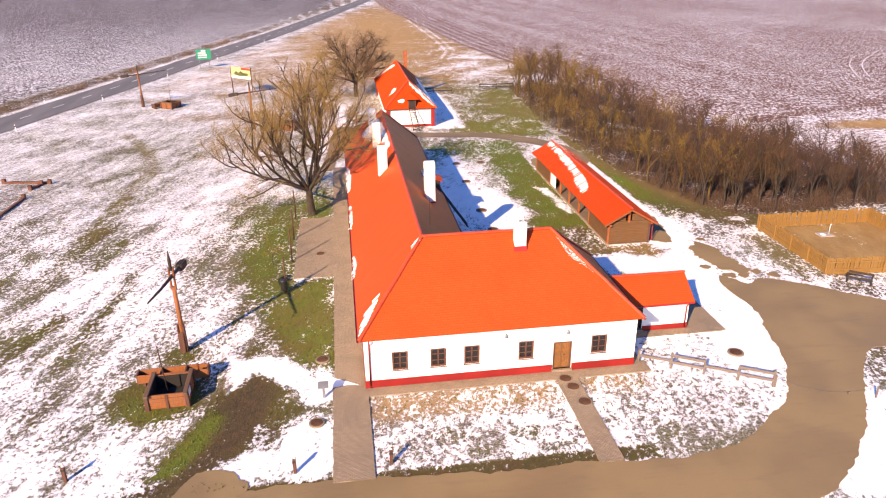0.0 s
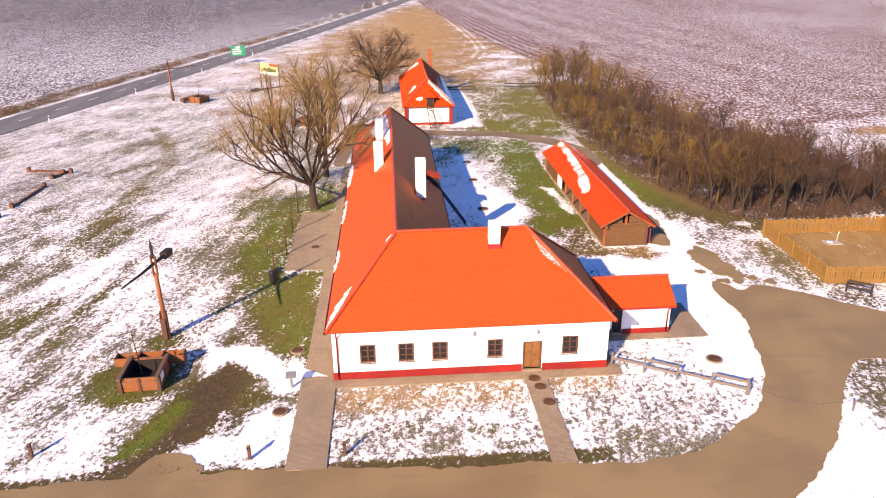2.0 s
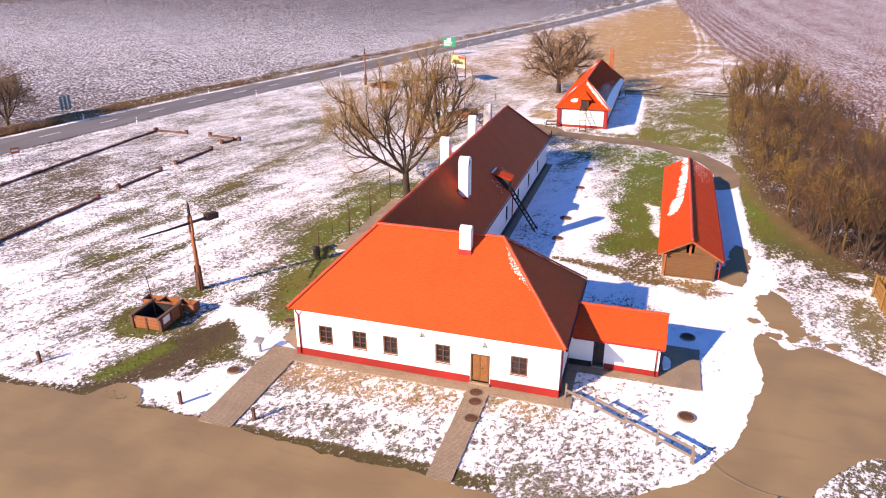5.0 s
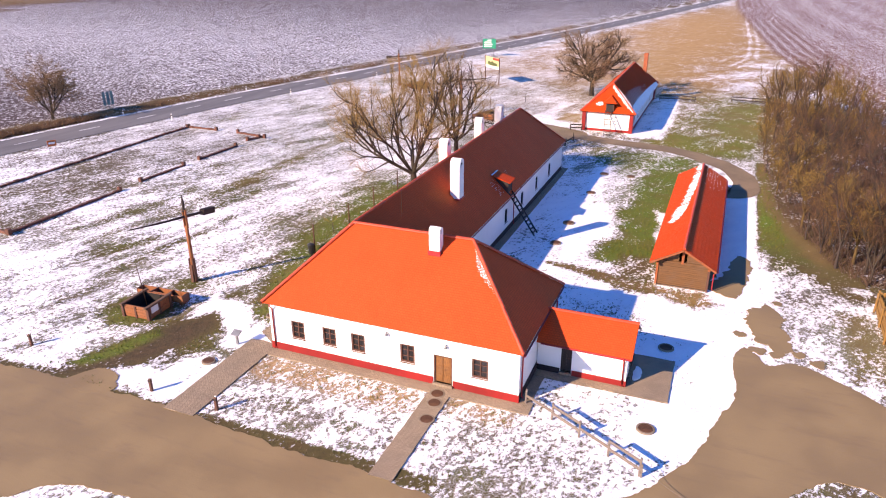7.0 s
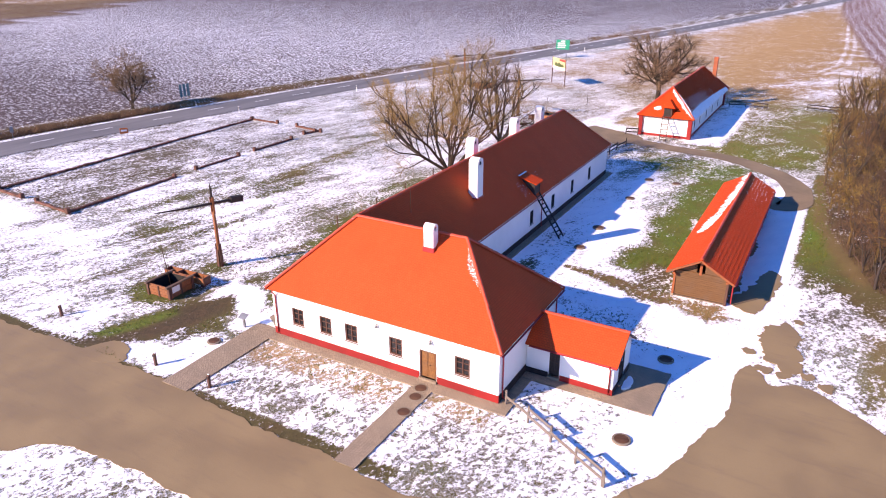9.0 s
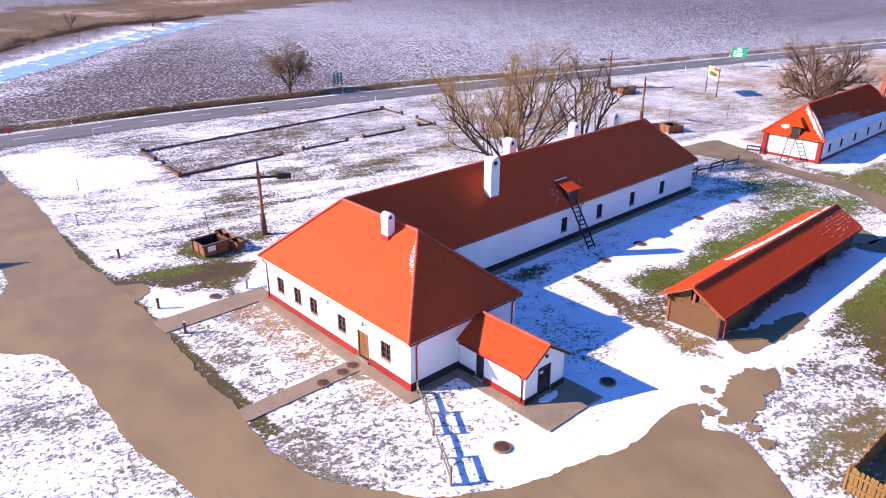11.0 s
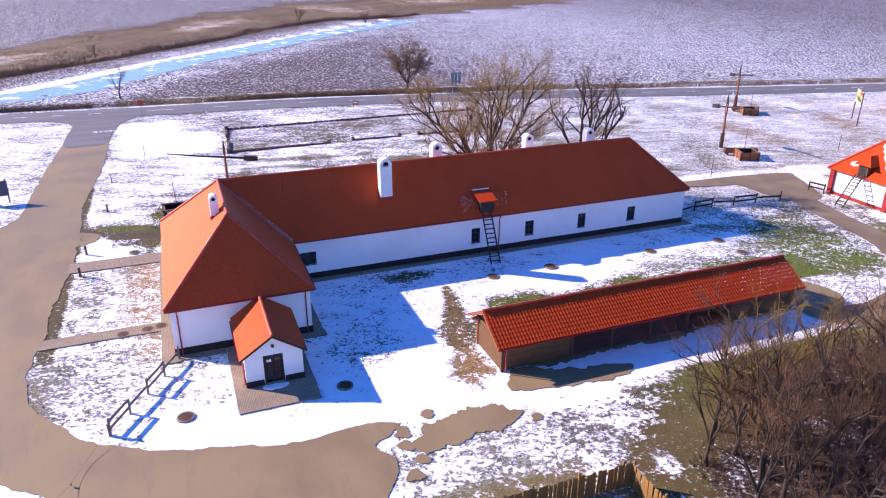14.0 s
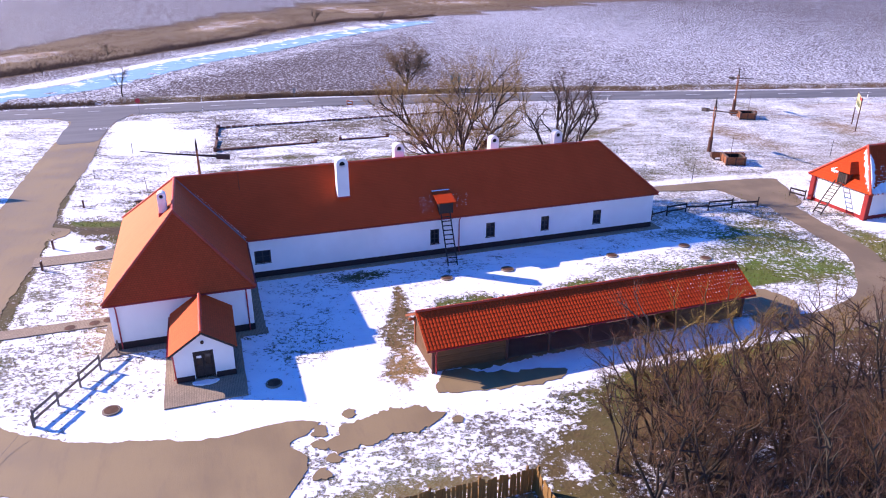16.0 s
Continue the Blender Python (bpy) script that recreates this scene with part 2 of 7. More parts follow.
    h = n.math("ADD", n.math("MULTIPLY", white, 0.7), n.math("MULTIPLY", fine, n.math("MULTIPLY_ADD", white, -0.48, 0.9)))
    n.bump(n.math("ADD", h, n.math("MULTIPLY", n.math("MULTIPLY", rows, field), 1.0)), 0.9, 0.12)
    return n.m


def mud_material():
    n = Net("packed_mud", 0.7)
    a, b, c = n.noise(0.18, 4), n.noise(1.6, 5, 0.6, n.coords((0.25, 1, 1), 8)), n.noise(12, 4)
    col = n.mix(n.step(a, 0.35, 0.65), (0.222, 0.156, 0.071), (0.275, 0.198, 0.093))
    col = n.mix(n.math("MULTIPLY", n.step(b, 0.5, 0.75), 0.35), col, (0.172, 0.117, 0.07))
    col = n.mix(n.math("MULTIPLY", c, 0.25), col, (0.148, 0.101, 0.062))
    n.colour(col).bump(n.math("MULTIPLY_ADD", b, 0.6, n.math("MULTIPLY", c, 0.3)), 0.4, 0.05)
    n.rough(n.math("MULTIPLY_ADD", n.step(a, 0.3, 0.7), 0.25, 0.55))
    return n.m


def gravel_material():
    n = Net("grey_brown_gravel", 0.85)
    a, b = n.noise(0.3, 4), n.noise(9, 4, 0.65)
    col = n.mix(n.step(a, 0.35, 0.65), (0.183, 0.133, 0.076), (0.25, 0.183, 0.105))
    n.colour(n.mix(n.math("MULTIPLY", b, 0.4), col, (0.078, 0.058, 0.039))).bump(b, 0.4, 0.03)
    return n.m


def asphalt_material():
    n = Net("worn_asphalt", 0.8)
    a, b = n.noise(0.5, 4, 0.6, n.coords((1, 0.1, 1), -12)), n.noise(25, 3)
    col = n.mix(n.step(a, 0.3, 0.7), (0.112, 0.110, 0.113), (0.172, 0.168, 0.168))
    n.colour(n.mix(n.math("MULTIPLY", b, 0.4), col, (0.101, 0.098, 0.098))).bump(b, 0.3, 0.01)
    return n.m


def paver_material():
    n = Net("concrete_pavers", 0.85)
    v = n.coords((1, 1, 1))
    tint, joint = n.brick(0.2, 0.1, 0.012, v)
    a, b = n.noise(0.6, 4), n.noise(10, 4)
    col = n.mix(tint, (0.304, 0.23, 0.152), (0.39, 0.3, 0.203))
    col = n.mix(n.math("MULTIPLY", n.step(a, 0.4, 0.7), 0.4), col, (0.172, 0.14, 0.101))
    col = n.mix(n.math("MULTIPLY", joint, 0.7), col, (0.078, 0.062, 0.039))
    n.colour(n.mix(n.math("MULTIPLY", b, 0.3), col, (0.125, 0.094, 0.062))).bump(joint, -0.5, 0.02)
    return n.m


def ice_material():
    n = Net("pale_ice", 0.3)
    a = n.step(n.noise(0.16, 5, 0.6), 0.55, 0.64)
    n.colour(n.mix(a, n.mix(n.noise(0.6, 3), (0.20, 0.31, 0.37), (0.30, 0.41, 0.46)), (0.84, 0.86, 0.89)))
    n.rough(n.math("MULTIPLY_ADD", a, 0.45, 0.25)).bump(a, 0.3, 0.05)
    return n.m


GRAVEL = gravel_material()
GROUND, MUD, ASPHALT, PAVERS = ground_material(), mud_material(), asphalt_material(), paver_material()


# ---- building helpers ----
def thing(name, label, category, at=(0, 0, 0), turn=0.0, group="", kind=""):
    ob = new(name)
    ob.empty_display_size = 0.3
    ob.matrix_world = pose(*at, 0, 0, turn)
    return tagged(ob, label, category, group, kind)


def part(name, bm, material, parent=None, label="", at=None):
    me = bpy.data.meshes.new(name)
    bm.to_mesh(me)
    bm.free()
    me.materials.append(material)
    ob = new(name, me)
    ob.parent = parent
    if at is not None:
        ob.matrix_basis = at
    return tagged(ob, label)


def box(bm, x0, y0, z0, x1, y1, z1, bevel=0.0):
    made = bmesh.ops.create_cube(bm, size=1.0, matrix=Matrix.Translation(((x0 + x1) / 2, (y0 + y1) / 2, (z0 + z1) / 2)) @ Matrix.Diagonal((abs(x1 - x0), abs(y1 - y0), abs(z1 - z0), 1)))
    if bevel:
        edges = list({e for v in made["verts"] for e in v.link_edges})
        bmesh.ops.bevel(bm, geom=edges, offset=bevel, segments=1, affect="EDGES")
    return bm


def new_box(*a, bevel=0.0):
    return box(bmesh.new(), *a, bevel=bevel)


def along(p, q, up=(0, 0, 1)):
    p, q = Vector(p), Vector(q)
    d = (q - p).normalized()
    u = Vector(up)
    if abs(d.dot(u)) > 0.99:
        u = Vector((0, 1, 0))
    s = d.cross(u).normalized()
    u = s.cross(d)
    m = Matrix((d, s, u)).transposed().to_4x4()
    m.translation = p
    return m, (q - p).length


def beam(bm, p, q, w, h, bevel=0.0, up=(0, 0, 1)):
    m, n = along(p, q, up)
    mine = new_box(0, -w / 2, -h / 2, n, w / 2, h / 2, bevel=bevel)
    mine.transform(m)
    me = bpy.data.meshes.new("tmp")
    mine.to_mesh(me)
    mine.free()
    bm.from_mesh(me)
    bpy.data.meshes.remove(me)
    return bm


def tube(bm, pts, radii, sides=8, cap=True):
    rings = []
    for i, p in enumerate(pts):
        a, b = Vector(pts[max(0, i - 1)]), Vector(pts[min(len(pts) - 1, i + 1)])
        m, _ = along(a, b)
        rings.append([bm.verts.new(Vector(p) + m.to_3x3() @ Vector((0, math.cos(k * math.tau / sides), math.sin(k * math.tau / sides))) * radii[i]) for k in range(sides)])
    for r, s in zip(rings, rings[1:]):
        for k in range(sides):
            f = bm.faces.new((r[k], r[(k + 1) % sides], s[(k + 1) % sides], s[k]))
            f.smooth = True
    if cap:
        bm.faces.new(rings[0][::-1])
        bm.faces.new(rings[-1])
    return bm


def disc(bm, x, y, z, r, h, sides=20):
    bmesh.ops.create_cone(bm, cap_ends=True, segments=sides, radius1=r, radius2=r * 0.96, depth=h, matrix=Matrix.Translation((x, y, z + h / 2)))
    return bm


def wall(bm, p, q, z0, z1, thick, holes=()):
    """A wall from p to q (plan), its outer face on that line and its thickness to the left; holes as (along0, z0, along1, z1) go through."""
    p, q = Vector((*p, 0)), Vector((*q, 0))
    d = (q - p).normalized()
    s = Vector((-d.y, d.x, 0))
    n = (q - p).length
    us = sorted({0.0, n, *(h[0] for h in holes), *(h[2] for h in holes)})
    zs = sorted({z0, z1, *(h[1] for h in holes), *(h[3] for h in holes)})
    solid = lambda i, j: 0 <= i < len(us) - 1 and 0 <= j < len(zs) - 1 and not any(h[0] <= us[i] < h[2] and h[1] <= zs[j] < h[3] for h in holes)
    at = lambda u, z, t: bm.verts.new(p + d * u + s * t + Vector((0, 0, z)))
    for i in range(len(us) - 1):
        for j in range(len(zs) - 1):
            if not solid(i, j):
                continue
            a, b, c, e = us[i], us[i + 1], zs[j], zs[j + 1]
            bm.faces.new([at(a, c, 0), at(b, c, 0), at(b, e, 0), at(a, e, 0)])
            bm.faces.new([at(a, e, thick), at(b, e, thick), at(b, c, thick), at(a, c, thick)])
            for ok, u, v in ((solid(i - 1, j), (a, e), (a, c)), (solid(i + 1, j), (b, c), (b, e)), (solid(i, j - 1), (a, c), (b, c)), (solid(i, j + 1), (b, e), (a, e))):
                if not ok:
                    bm.faces.new([at(*u, 0), at(*v, 0), at(*v, thick), at(*u, thick)])
    return bm


def clip(poly, v, keep_above):
    """Cuts a polygon of (u, v) pairs along a level."""
    out = []
    for i, (a, b) in enumerate(zip(poly, poly[1:] + poly[:1])):
        ina, inb = (a[1] >= v) == keep_above or a[1] == v, (b[1] >= v) == keep_above or b[1] == v
        if ina:
            out.append(a)
        if ina != inb:
            t = (v - a[1]) / (b[1] - a[1])
            out.append((a[0] + t * (b[0] - a[0]), v))
    return out


def roof_plane(corners, course=0.16, lift=0.008, thick=0.14, rib=0.0, pitch=0.22):
    """One slope of tiles in overlapping courses. The first two corners are the eave, from left to right as seen from outside."""
    pts = [Vector(c) for c in corners]
    u = (pts[1] - pts[0]).normalized()
    nrm = (pts[1] - pts[0]).cross(pts[2] - pts[0]).normalized()
    v = nrm.cross(u)
    flat = [((p - pts[0]).dot(u), (p - pts[0]).dot(v)) for p in pts]
    top = max(f[1] for f in flat)
    bm = bmesh.new()
    uv = bm.loops.layers.uv.new("UVMap")
    world_at = lambda a, b, h: pts[0] + u * a + v * b + nrm * h

    def face(loop):
        try:
            f = bm.faces.new([bm.verts.new(world_at(*c)) for c in loop])
        except ValueError:
            return
        for l, c in zip(f.loops, loop):
            l[uv].uv = (c[0], c[1])

    k, b0 = 0, 0.0
    while b0 < top - 1e-4:
        b1 = min(top, b0 + course)
        band = clip(clip(flat, b0, True), b1, False)
        if len(band) >= 3:
            height = lambda b: lift * (1 - (b - b0) / course)
            low = [c for c in band if abs(c[1] - b0) < 1e-5]
            high = [c for c in band if abs(c[1] - b1) < 1e-5]
            if rib and len(low) >= 2 and len(high) >= 2:
                la, lb = min(c[0] for c in low), max(c[0] for c in low)
                ha, hb = min(c[0] for c in high), max(c[0] for c in high)
                count = max(1, int((lb - la) / pitch * 4))
                wavy = [rib * (0.0, 0.7, 1.0, 0.7)[i % 4] for i in range(count + 1)]
                for i in range(count):
                    s, t = i / count, (i + 1) / count
                    l0, l1, h0, h1 = la + (lb - la) * s, la + (lb - la) * t, ha + (hb - ha) * s, ha + (hb - ha) * t
                    face([(l0, b0, lift + wavy[i]), (l1, b0, lift + wavy[i + 1]), (h1, b1, wavy[i + 1]), (h0, b1, wavy[i])])
                    face([(l0, b0, wavy[i]), (l1, b0, wavy[i + 1]), (l1, b0, lift + wavy[i + 1]), (l0, b0, lift + wavy[i])])
            else:
                face([(a, b, height(b)) for a, b in band])
                if len(low) >= 2:
                    la, lb = min(c[0] for c in low), max(c[0] for c in low)
                    face([(la, b0, 0.0), (lb, b0, 0.0), (lb, b0, lift), (la, b0, lift)])
        b0, k = b1, k + 1
    face([(a, b, -thick) for a, b in flat][::-1])
    for a, b in zip(flat, flat[1:] + flat[:1]):
        face([(*a, -thick), (*b, -thick), (*b, 0.0), (*a, 0.0)])
    bmesh.ops.remove_doubles(bm, verts=bm.verts, dist=0.002)
    return bm


def ridge_row(parent, p, q, material, r=0.12, step=0.4, seed=0):
    """Ridge tiles, one after another, each a little wider at its lower end."""
    m, n = along(p, q)
    count = max(1, round(n / step))
    size = n / count
    rnd = random.Random(seed)
    bm = bmesh.new()
    rings = [[bm.verts.new((x, math.cos(t) * r * k, math.sin(t) * r * k - 0.02)) for t in (0, 0.6, 1.2, math.pi / 2, 1.94, 2.54, math.pi)] for x, k in ((0, 1.1), (size + 0.03, 0.93))]
    for j in range(6):
        bm.faces.new((rings[0][j], rings[0][j + 1], rings[1][j + 1], rings[1][j]))
    bm.faces.new(rings[0][::-1])
    bm.faces.new(rings[1])
    me = bpy.data.meshes.new("ridge_tile")
    bm.to_mesh(me)
    bm.free()
    me.materials.append(material)
    for i in range(count):
        ob = new("ridge_tile", me)
        ob.parent = parent
        ob.matrix_basis = m @ pose(size * i, rnd.uniform(-0.008, 0.008), rnd.uniform(-0.006, 0.006), rnd.uniform(-3, 3), rnd.uniform(-1, 1), rnd.uniform(-1.2, 1.2))



# ---- ground ----
def span(lo, hi, step, far_lo, far_hi):
    """Grid lines: even between lo and hi, then wider and wider out to the far limits."""
    core = list(np.arange(lo, hi + step / 2, step))
    out, s, x = [], step, hi
    while x < far_hi:
        s *= 1.18
        x += s
        out.append(x)
    inn, s, x = [], step, lo
    while x > far_lo:
        s *= 1.18
        x -= s
        inn.append(x)
    return np.array(inn[::-1] + core + out)


def grid_lines(core, step, mid, mid_step, far):
    """Grid lines: fine in the core, coarser round it, then wider and wider out to the far limits."""
    outer = span(*mid, mid_step, *far)
    return np.concatenate([outer[outer < core[0] - step / 2], np.arange(core[0], core[1] + step / 2, step), outer[outer > core[1] + step]])


def ease(v, lo, hi):
    t = np.clip((v - lo) / (hi - lo), 0, 1)
    return t * t * (3 - 2 * t)


def near_line(X, Y, pts):
    """Distance of each place from a broken line."""
    best = np.full(X.shape, 1e9)
    for (ax, ay), (bx, by) in zip(pts, pts[1:]):
        dx, dy = bx - ax, by - ay
        t = np.clip(((X - ax) * dx + (Y - ay) * dy) / (dx * dx + dy * dy), 0, 1)
        best = np.minimum(best, np.hypot(X - ax - t * dx, Y - ay - t * dy))
    return best


def inside(X, Y, x0, x1, y0, y1, soft=1.0):
    return ease(X, x0 - soft, x0 + soft) * (1 - ease(X, x1 - soft, x1 + soft)) * ease(Y, y0 - soft, y0 + soft) * (1 - ease(Y, y1 - soft, y1 + soft))


def oval(X, Y, x, y, rx, ry, soft=0.5):
    return 1 - ease(np.hypot((X - x) / rx, (Y - y) / ry), 1 - soft, 1 + soft)


HIGHWAY = [(-92, -320), (-77, -60), (-70.5, 30), (-67.5, 65), (-59, 108), (-52.5, 133), (-46, 158), (-36.5, 197), (-19.5, 265), (8, 392), (60, 640), (180, 1200)]
RIVER = [(-66, -60), (-80, -16), (-96, 17.5), (-110, 29), (-135.5, 47), (-156, 66.5), (-183, 89), (-203, 109.5), (-222, 131), (-228, 140)]
DRIFT_BANK = [(-70, -66), (-84, -22), (-99, 8.5), (-115.5, 22), (-138, 40), (-164, 63.5), (-187, 86), (-215, 108.5), (-230, 127)]
REED_EDGE = [(-92, -80), (-106, -25), (-116, 3), (-139.6, 24), (-174.6, 54), (-205.6, 75.4), (-234, 101.6), (-240, 128), (-262, 170), (-338, 300), (-420, 600)]
# the last two points draw dark soil and the shed's shadow on it as path
PATH_N = [(3.5, 105.2), (7.5, 104.6), (12, 103.5), (21, 101.5), (27.0, 97.0), (29.9, 92), (30.4, 87.0), (29.2, 84.0), (27.8, 83.8)]


def area(X, Y, pts, soft=0.6):
    """1 within a closed outline, falling off softly across its rim."""
    odd = np.zeros(X.shape, bool)
    for (ax, ay), (bx, by) in zip(pts, pts[1:] + pts[:1]):
        if ay != by:
            odd ^= ((ay > Y) != (by > Y)) & (X < (bx - ax) * (Y - ay) / (by - ay) + ax)
    rim = near_line(X, Y, pts + pts[:1])
    return ease(np.where(odd, rim, -rim), -soft, soft)


def side_of(X, Y, pts):
    """How far a place lies to the west of a line that runs north."""
    ys = [p[1] for p in pts]
    xs = [p[0] for p in pts]
    return np.interp(Y, ys, xs) - X


def covers(X, Y):
    """How much of the ground is green, bare, straw, ploughed and snowed over."""
    west = side_of(X, Y, HIGHWAY)
    one = np.ones_like(X)
    swirl = np.sin(X * 0.31 + 1.7 * np.sin(Y * 0.17)) * np.sin(Y * 0.23 + 1.3 * np.sin(X * 0.11))
    cover = 0.56 * one + 0.09 * swirl
    green, earth, straw, field = 0.35 * one, 0.1 * one, 0.0 * one, 0.0 * one

    def lay(mask, c=None, g=None, e=None, s=None):
        nonlocal cover, green, earth, straw
        if c is not None:
            cover = cover * (1 - mask) + c * mask
        if g is not None:
            green = green * (1 - mask) + g * mask
        if e is not None:
            earth = earth * (1 - mask) + e * mask
        if s is not None:
            straw = straw * (1 - mask) + s * mask

    # west meadow: a broad white drift, worn tracks, the green strip beside the house
    drift = near_line(X, Y, [(-15, 30), (-15, 44), (-19, 58), (-17, 75), (-13, 95)])
    lay(1 - ease(drift, 1.5, 6.5), 0.72)
    track = near_line(X, Y, [(-29, 40), (-26, 55), (-25, 71), (-25, 82), (-24.6, 91.5), (-28, 103), (-33, 112)])
    lay((1 - ease(track, 0.5, 1.5)) * np.interp(Y, [60, 75], [0.2, 0.8]), 0.28, 0.4, 0.2, 0.3)
    # wind-blown streaks, thin over the old wheel ruts
    wx, wy = X * 0.30 + Y * 0.95, X * 0.95 - Y * 0.30
    blown = 0.6 * np.sin(wy * 1.0 + 1.2 * np.sin(wx * 0.13) + 0.9 * np.sin(wy * 0.37)) * np.sin(wx * 0.21 + 1.6 * np.sin(wy * 0.45)) + 0.45 * np.sin(wy * 2.4 + 1.1 * np.sin(wx * 0.3)) * np.sin(wx * 0.42 + wy * 0.6)
    meadow = inside(X, Y, -62, -3, 30, 112, 2.0)
    cover = np.clip(cover + (-0.02 + np.interp(Y, [42, 60], [0.20, 0.12]) * blown + 0.04 * inside(X, Y, -52, -20, 45, 92, 3.0) - 0.05 * inside(X, Y, -44, -13, 30, 50, 4.0) - 0.05) * meadow, 0.05, 0.97)
    earth = earth + 0.2 * meadow * ease(-blown, 0.1, 0.5)
    for streak, wide in (([(-25.6, 41.5), (-24.2, 45.5), (-22.1, 50.7)], 0.8), ([(-21.0, 34.6), (-19.6, 38.7), (-19.8, 44.5), (-19.2, 50.0), (-18.6, 58.0)], 0.7), ([(-28.2, 35.4), (-26.6, 40.0)], 0.7), ([(-22.5, 60), (-21.8, 66.0)], 0.9), ([(-31, 50), (-29.5, 58), (-29.0, 64)], 0.8)):
        lay((1 - ease(near_line(X, Y, streak), wide * 0.3, wide * 1.7)) * 0.6, 0.32 + 0.10 * swirl, 0.55, 0.25)
    lay(area(X, Y, [(-10.6, 58.6), (-12.2, 70.6), (-9.3, 78.4), (-4.4, 78.0), (-3.0, 69.8), (-5.2, 69.2), (-5.0, 56.5), (-4.8, 46.0), (-7.2, 48.6)], 1.5), 0.34 + 0.16 * blown + 0.08 * swirl, 0.7, 0.12)
    lay(area(X, Y, [(-7.8, 52.0), (-9.2, 60.0), (-9.0, 70.0), (-5.4, 72.0), (-5.1, 56.0)], 1.3), 0.22 + 0.14 * blown + 0.10 * swirl, 0.82, 0.12)
    lay(area(X, Y, [(-5.6, 54.6), (-6.6, 48.5), (-4.0, 41.2), (-1.7, 40.9), (-1.65, 54.6)], 0.9), 0.20 + 0.20 * blown, 0.85, 0.1, 0.08)
    lay(inside(X, Y, -4.5, -1.8, 70, 80, 1.2), 0.25, 0.9, 0.1)
    lay(area(X, Y, [(-36, 31), (-36, 44), (-27, 46), (-20, 40), (-17, 33), (-18, 30.5)], 3.0), 0.66 + 0.10 * blown)
    # bare earth and puddled ground between the well and the lane
    bare = area(X, Y, [(-12.9, 29.6), (-11.2, 30.9), (-9.6, 34.0), (-8.8, 37.9), (-6.7, 40.3), (-5.0, 38.4), (-5.6, 35.8), (-6.1, 33.9), (-7.8, 31.5), (-9.8, 29.4)], 1.1)
    lay(bare, 0.12 + 0.16 * blown + 0.10 * swirl, 0.25, 0.85)
    lay(area(X, Y, [(-11.4, 31.0), (-10.2, 34.0), (-8.9, 36.6), (-8.0, 36.2), (-8.6, 33.4), (-10.0, 31.0)], 0.5) * 0.9, 0.08, 0.95, 0.05)
    lay(oval(X, Y, -5.6, 31.2, 2.6, 1.3, 0.4), 0.72)
    lay(oval(X, Y, -5.6, 33.8, 0.9, 1.0, 0.5), 0.40, 0.3, 0.6)
    lay(oval(X, Y, -3.0, 32.6, 1.4, 2.6, 0.5), 0.84)
    lay(area(X, Y, [(-15.4, 39.4), (-14.0, 36.3), (-11.8, 35.7), (-9.9, 37.3), (-10.3, 40.0), (-13.0, 41.6)], 1.1), 0.18, 0.65, 0.25)
    lay(oval(X, Y, -12.0, 43.6, 1.2, 1.2, 0.5), 0.30, 0.5, 0.3)
    lay(area(X, Y, [(-8.2, 38.6), (-8.6, 42.5), (-5.0, 42.2), (-2.2, 38.9), (-2.2, 37.6), (-4.9, 39.0), (-6.6, 41.0)], 0.5), 0.90)
    # snow beside the paved corner
    lay(oval(X, Y, -2.6, 37.5, 1.2, 1.0, 0.4), 0.98)
    lay(inside(X, Y, -61, -38, 31.5, 45, 2.0), 0.90)
    lay(inside(X, Y, -50, -37, 47, 88, 1.0), 0.45 + 0.05 * swirl + 0.04 * blown, 0.15, 0.45)
    lay(inside(X, Y, -65, -50.5, 40, 110, 1.5), 0.52 + 0.07 * swirl, 0.1, 0.5)
    # plots before the front, straw near the wall
    lay(inside(X, Y, 0.6, 19.5, 29.5, 37.0, 0.4), 0.62 + 0.05 * swirl, 0.15, 0.2)
    lay(inside(X, Y, 0.6, 12.4, 34.0, 36.9, 0.8), 0.46, 0.1, 0.0, 0.9)
    lay(inside(X, Y, 14.0, 18.5, 35.0, 36.9, 0.6), 0.46, 0.2, 0.0, 0.8)
    for x, y, rx, ry in ((5.0, 32.2, 0.8, 0.7), (9.4, 32.0, 1.1, 0.7), (6.6, 30.8, 1.0, 0.5), (10.8, 30.4, 1.2, 0.5), (17.5, 30.6, 1.6, 0.8), (21.0, 33.8, 1.4, 0.8)):
        lay(oval(X, Y, x, y, rx, ry, 0.5), 0.50, 0.6, 0.2)
    lay((1 - ease(np.abs(Y - 29.2), 0.25, 0.8)) * inside(X, Y, -25, 16, 20, 40), 0.18, 0.35, 0.6)
    # yard: deep clean snow
    lay(inside(X, Y, 19.5, 31.0, 36.5, 60, 1.0), 0.93, 0.3, 0.0)
    lay(inside(X, Y, 18.2, 25.0, 30.0, 41.5, 0.8), 0.65)
    lay(inside(X, Y, 9.0, 15.0, 47.0, 92, 1.0), 0.92, 0.5)
    lay(inside(X, Y, 9.0, 13.0, 84.0, 94, 2.0), 0.55, 0.7)
    lay(inside(X, Y, 13.0, 17.5, 52.0, 88, 1.2), 0.86, 0.5)
    wavy = X + 0.7 * np.sin(Y * 0.62) + 0.4 * np.sin(Y * 1.45 + 1.0)
    lay(inside(wavy, Y, 18.6, 24.6, 61.0, 96, 1.3) * (X < 23.6), 0.14 + 0.10 * swirl, 0.92, 0.12)
    lay(inside(X, Y, 15.0, 18.6, 76.0, 96, 1.6) * 0.6, 0.45, 1.0, 0.05)
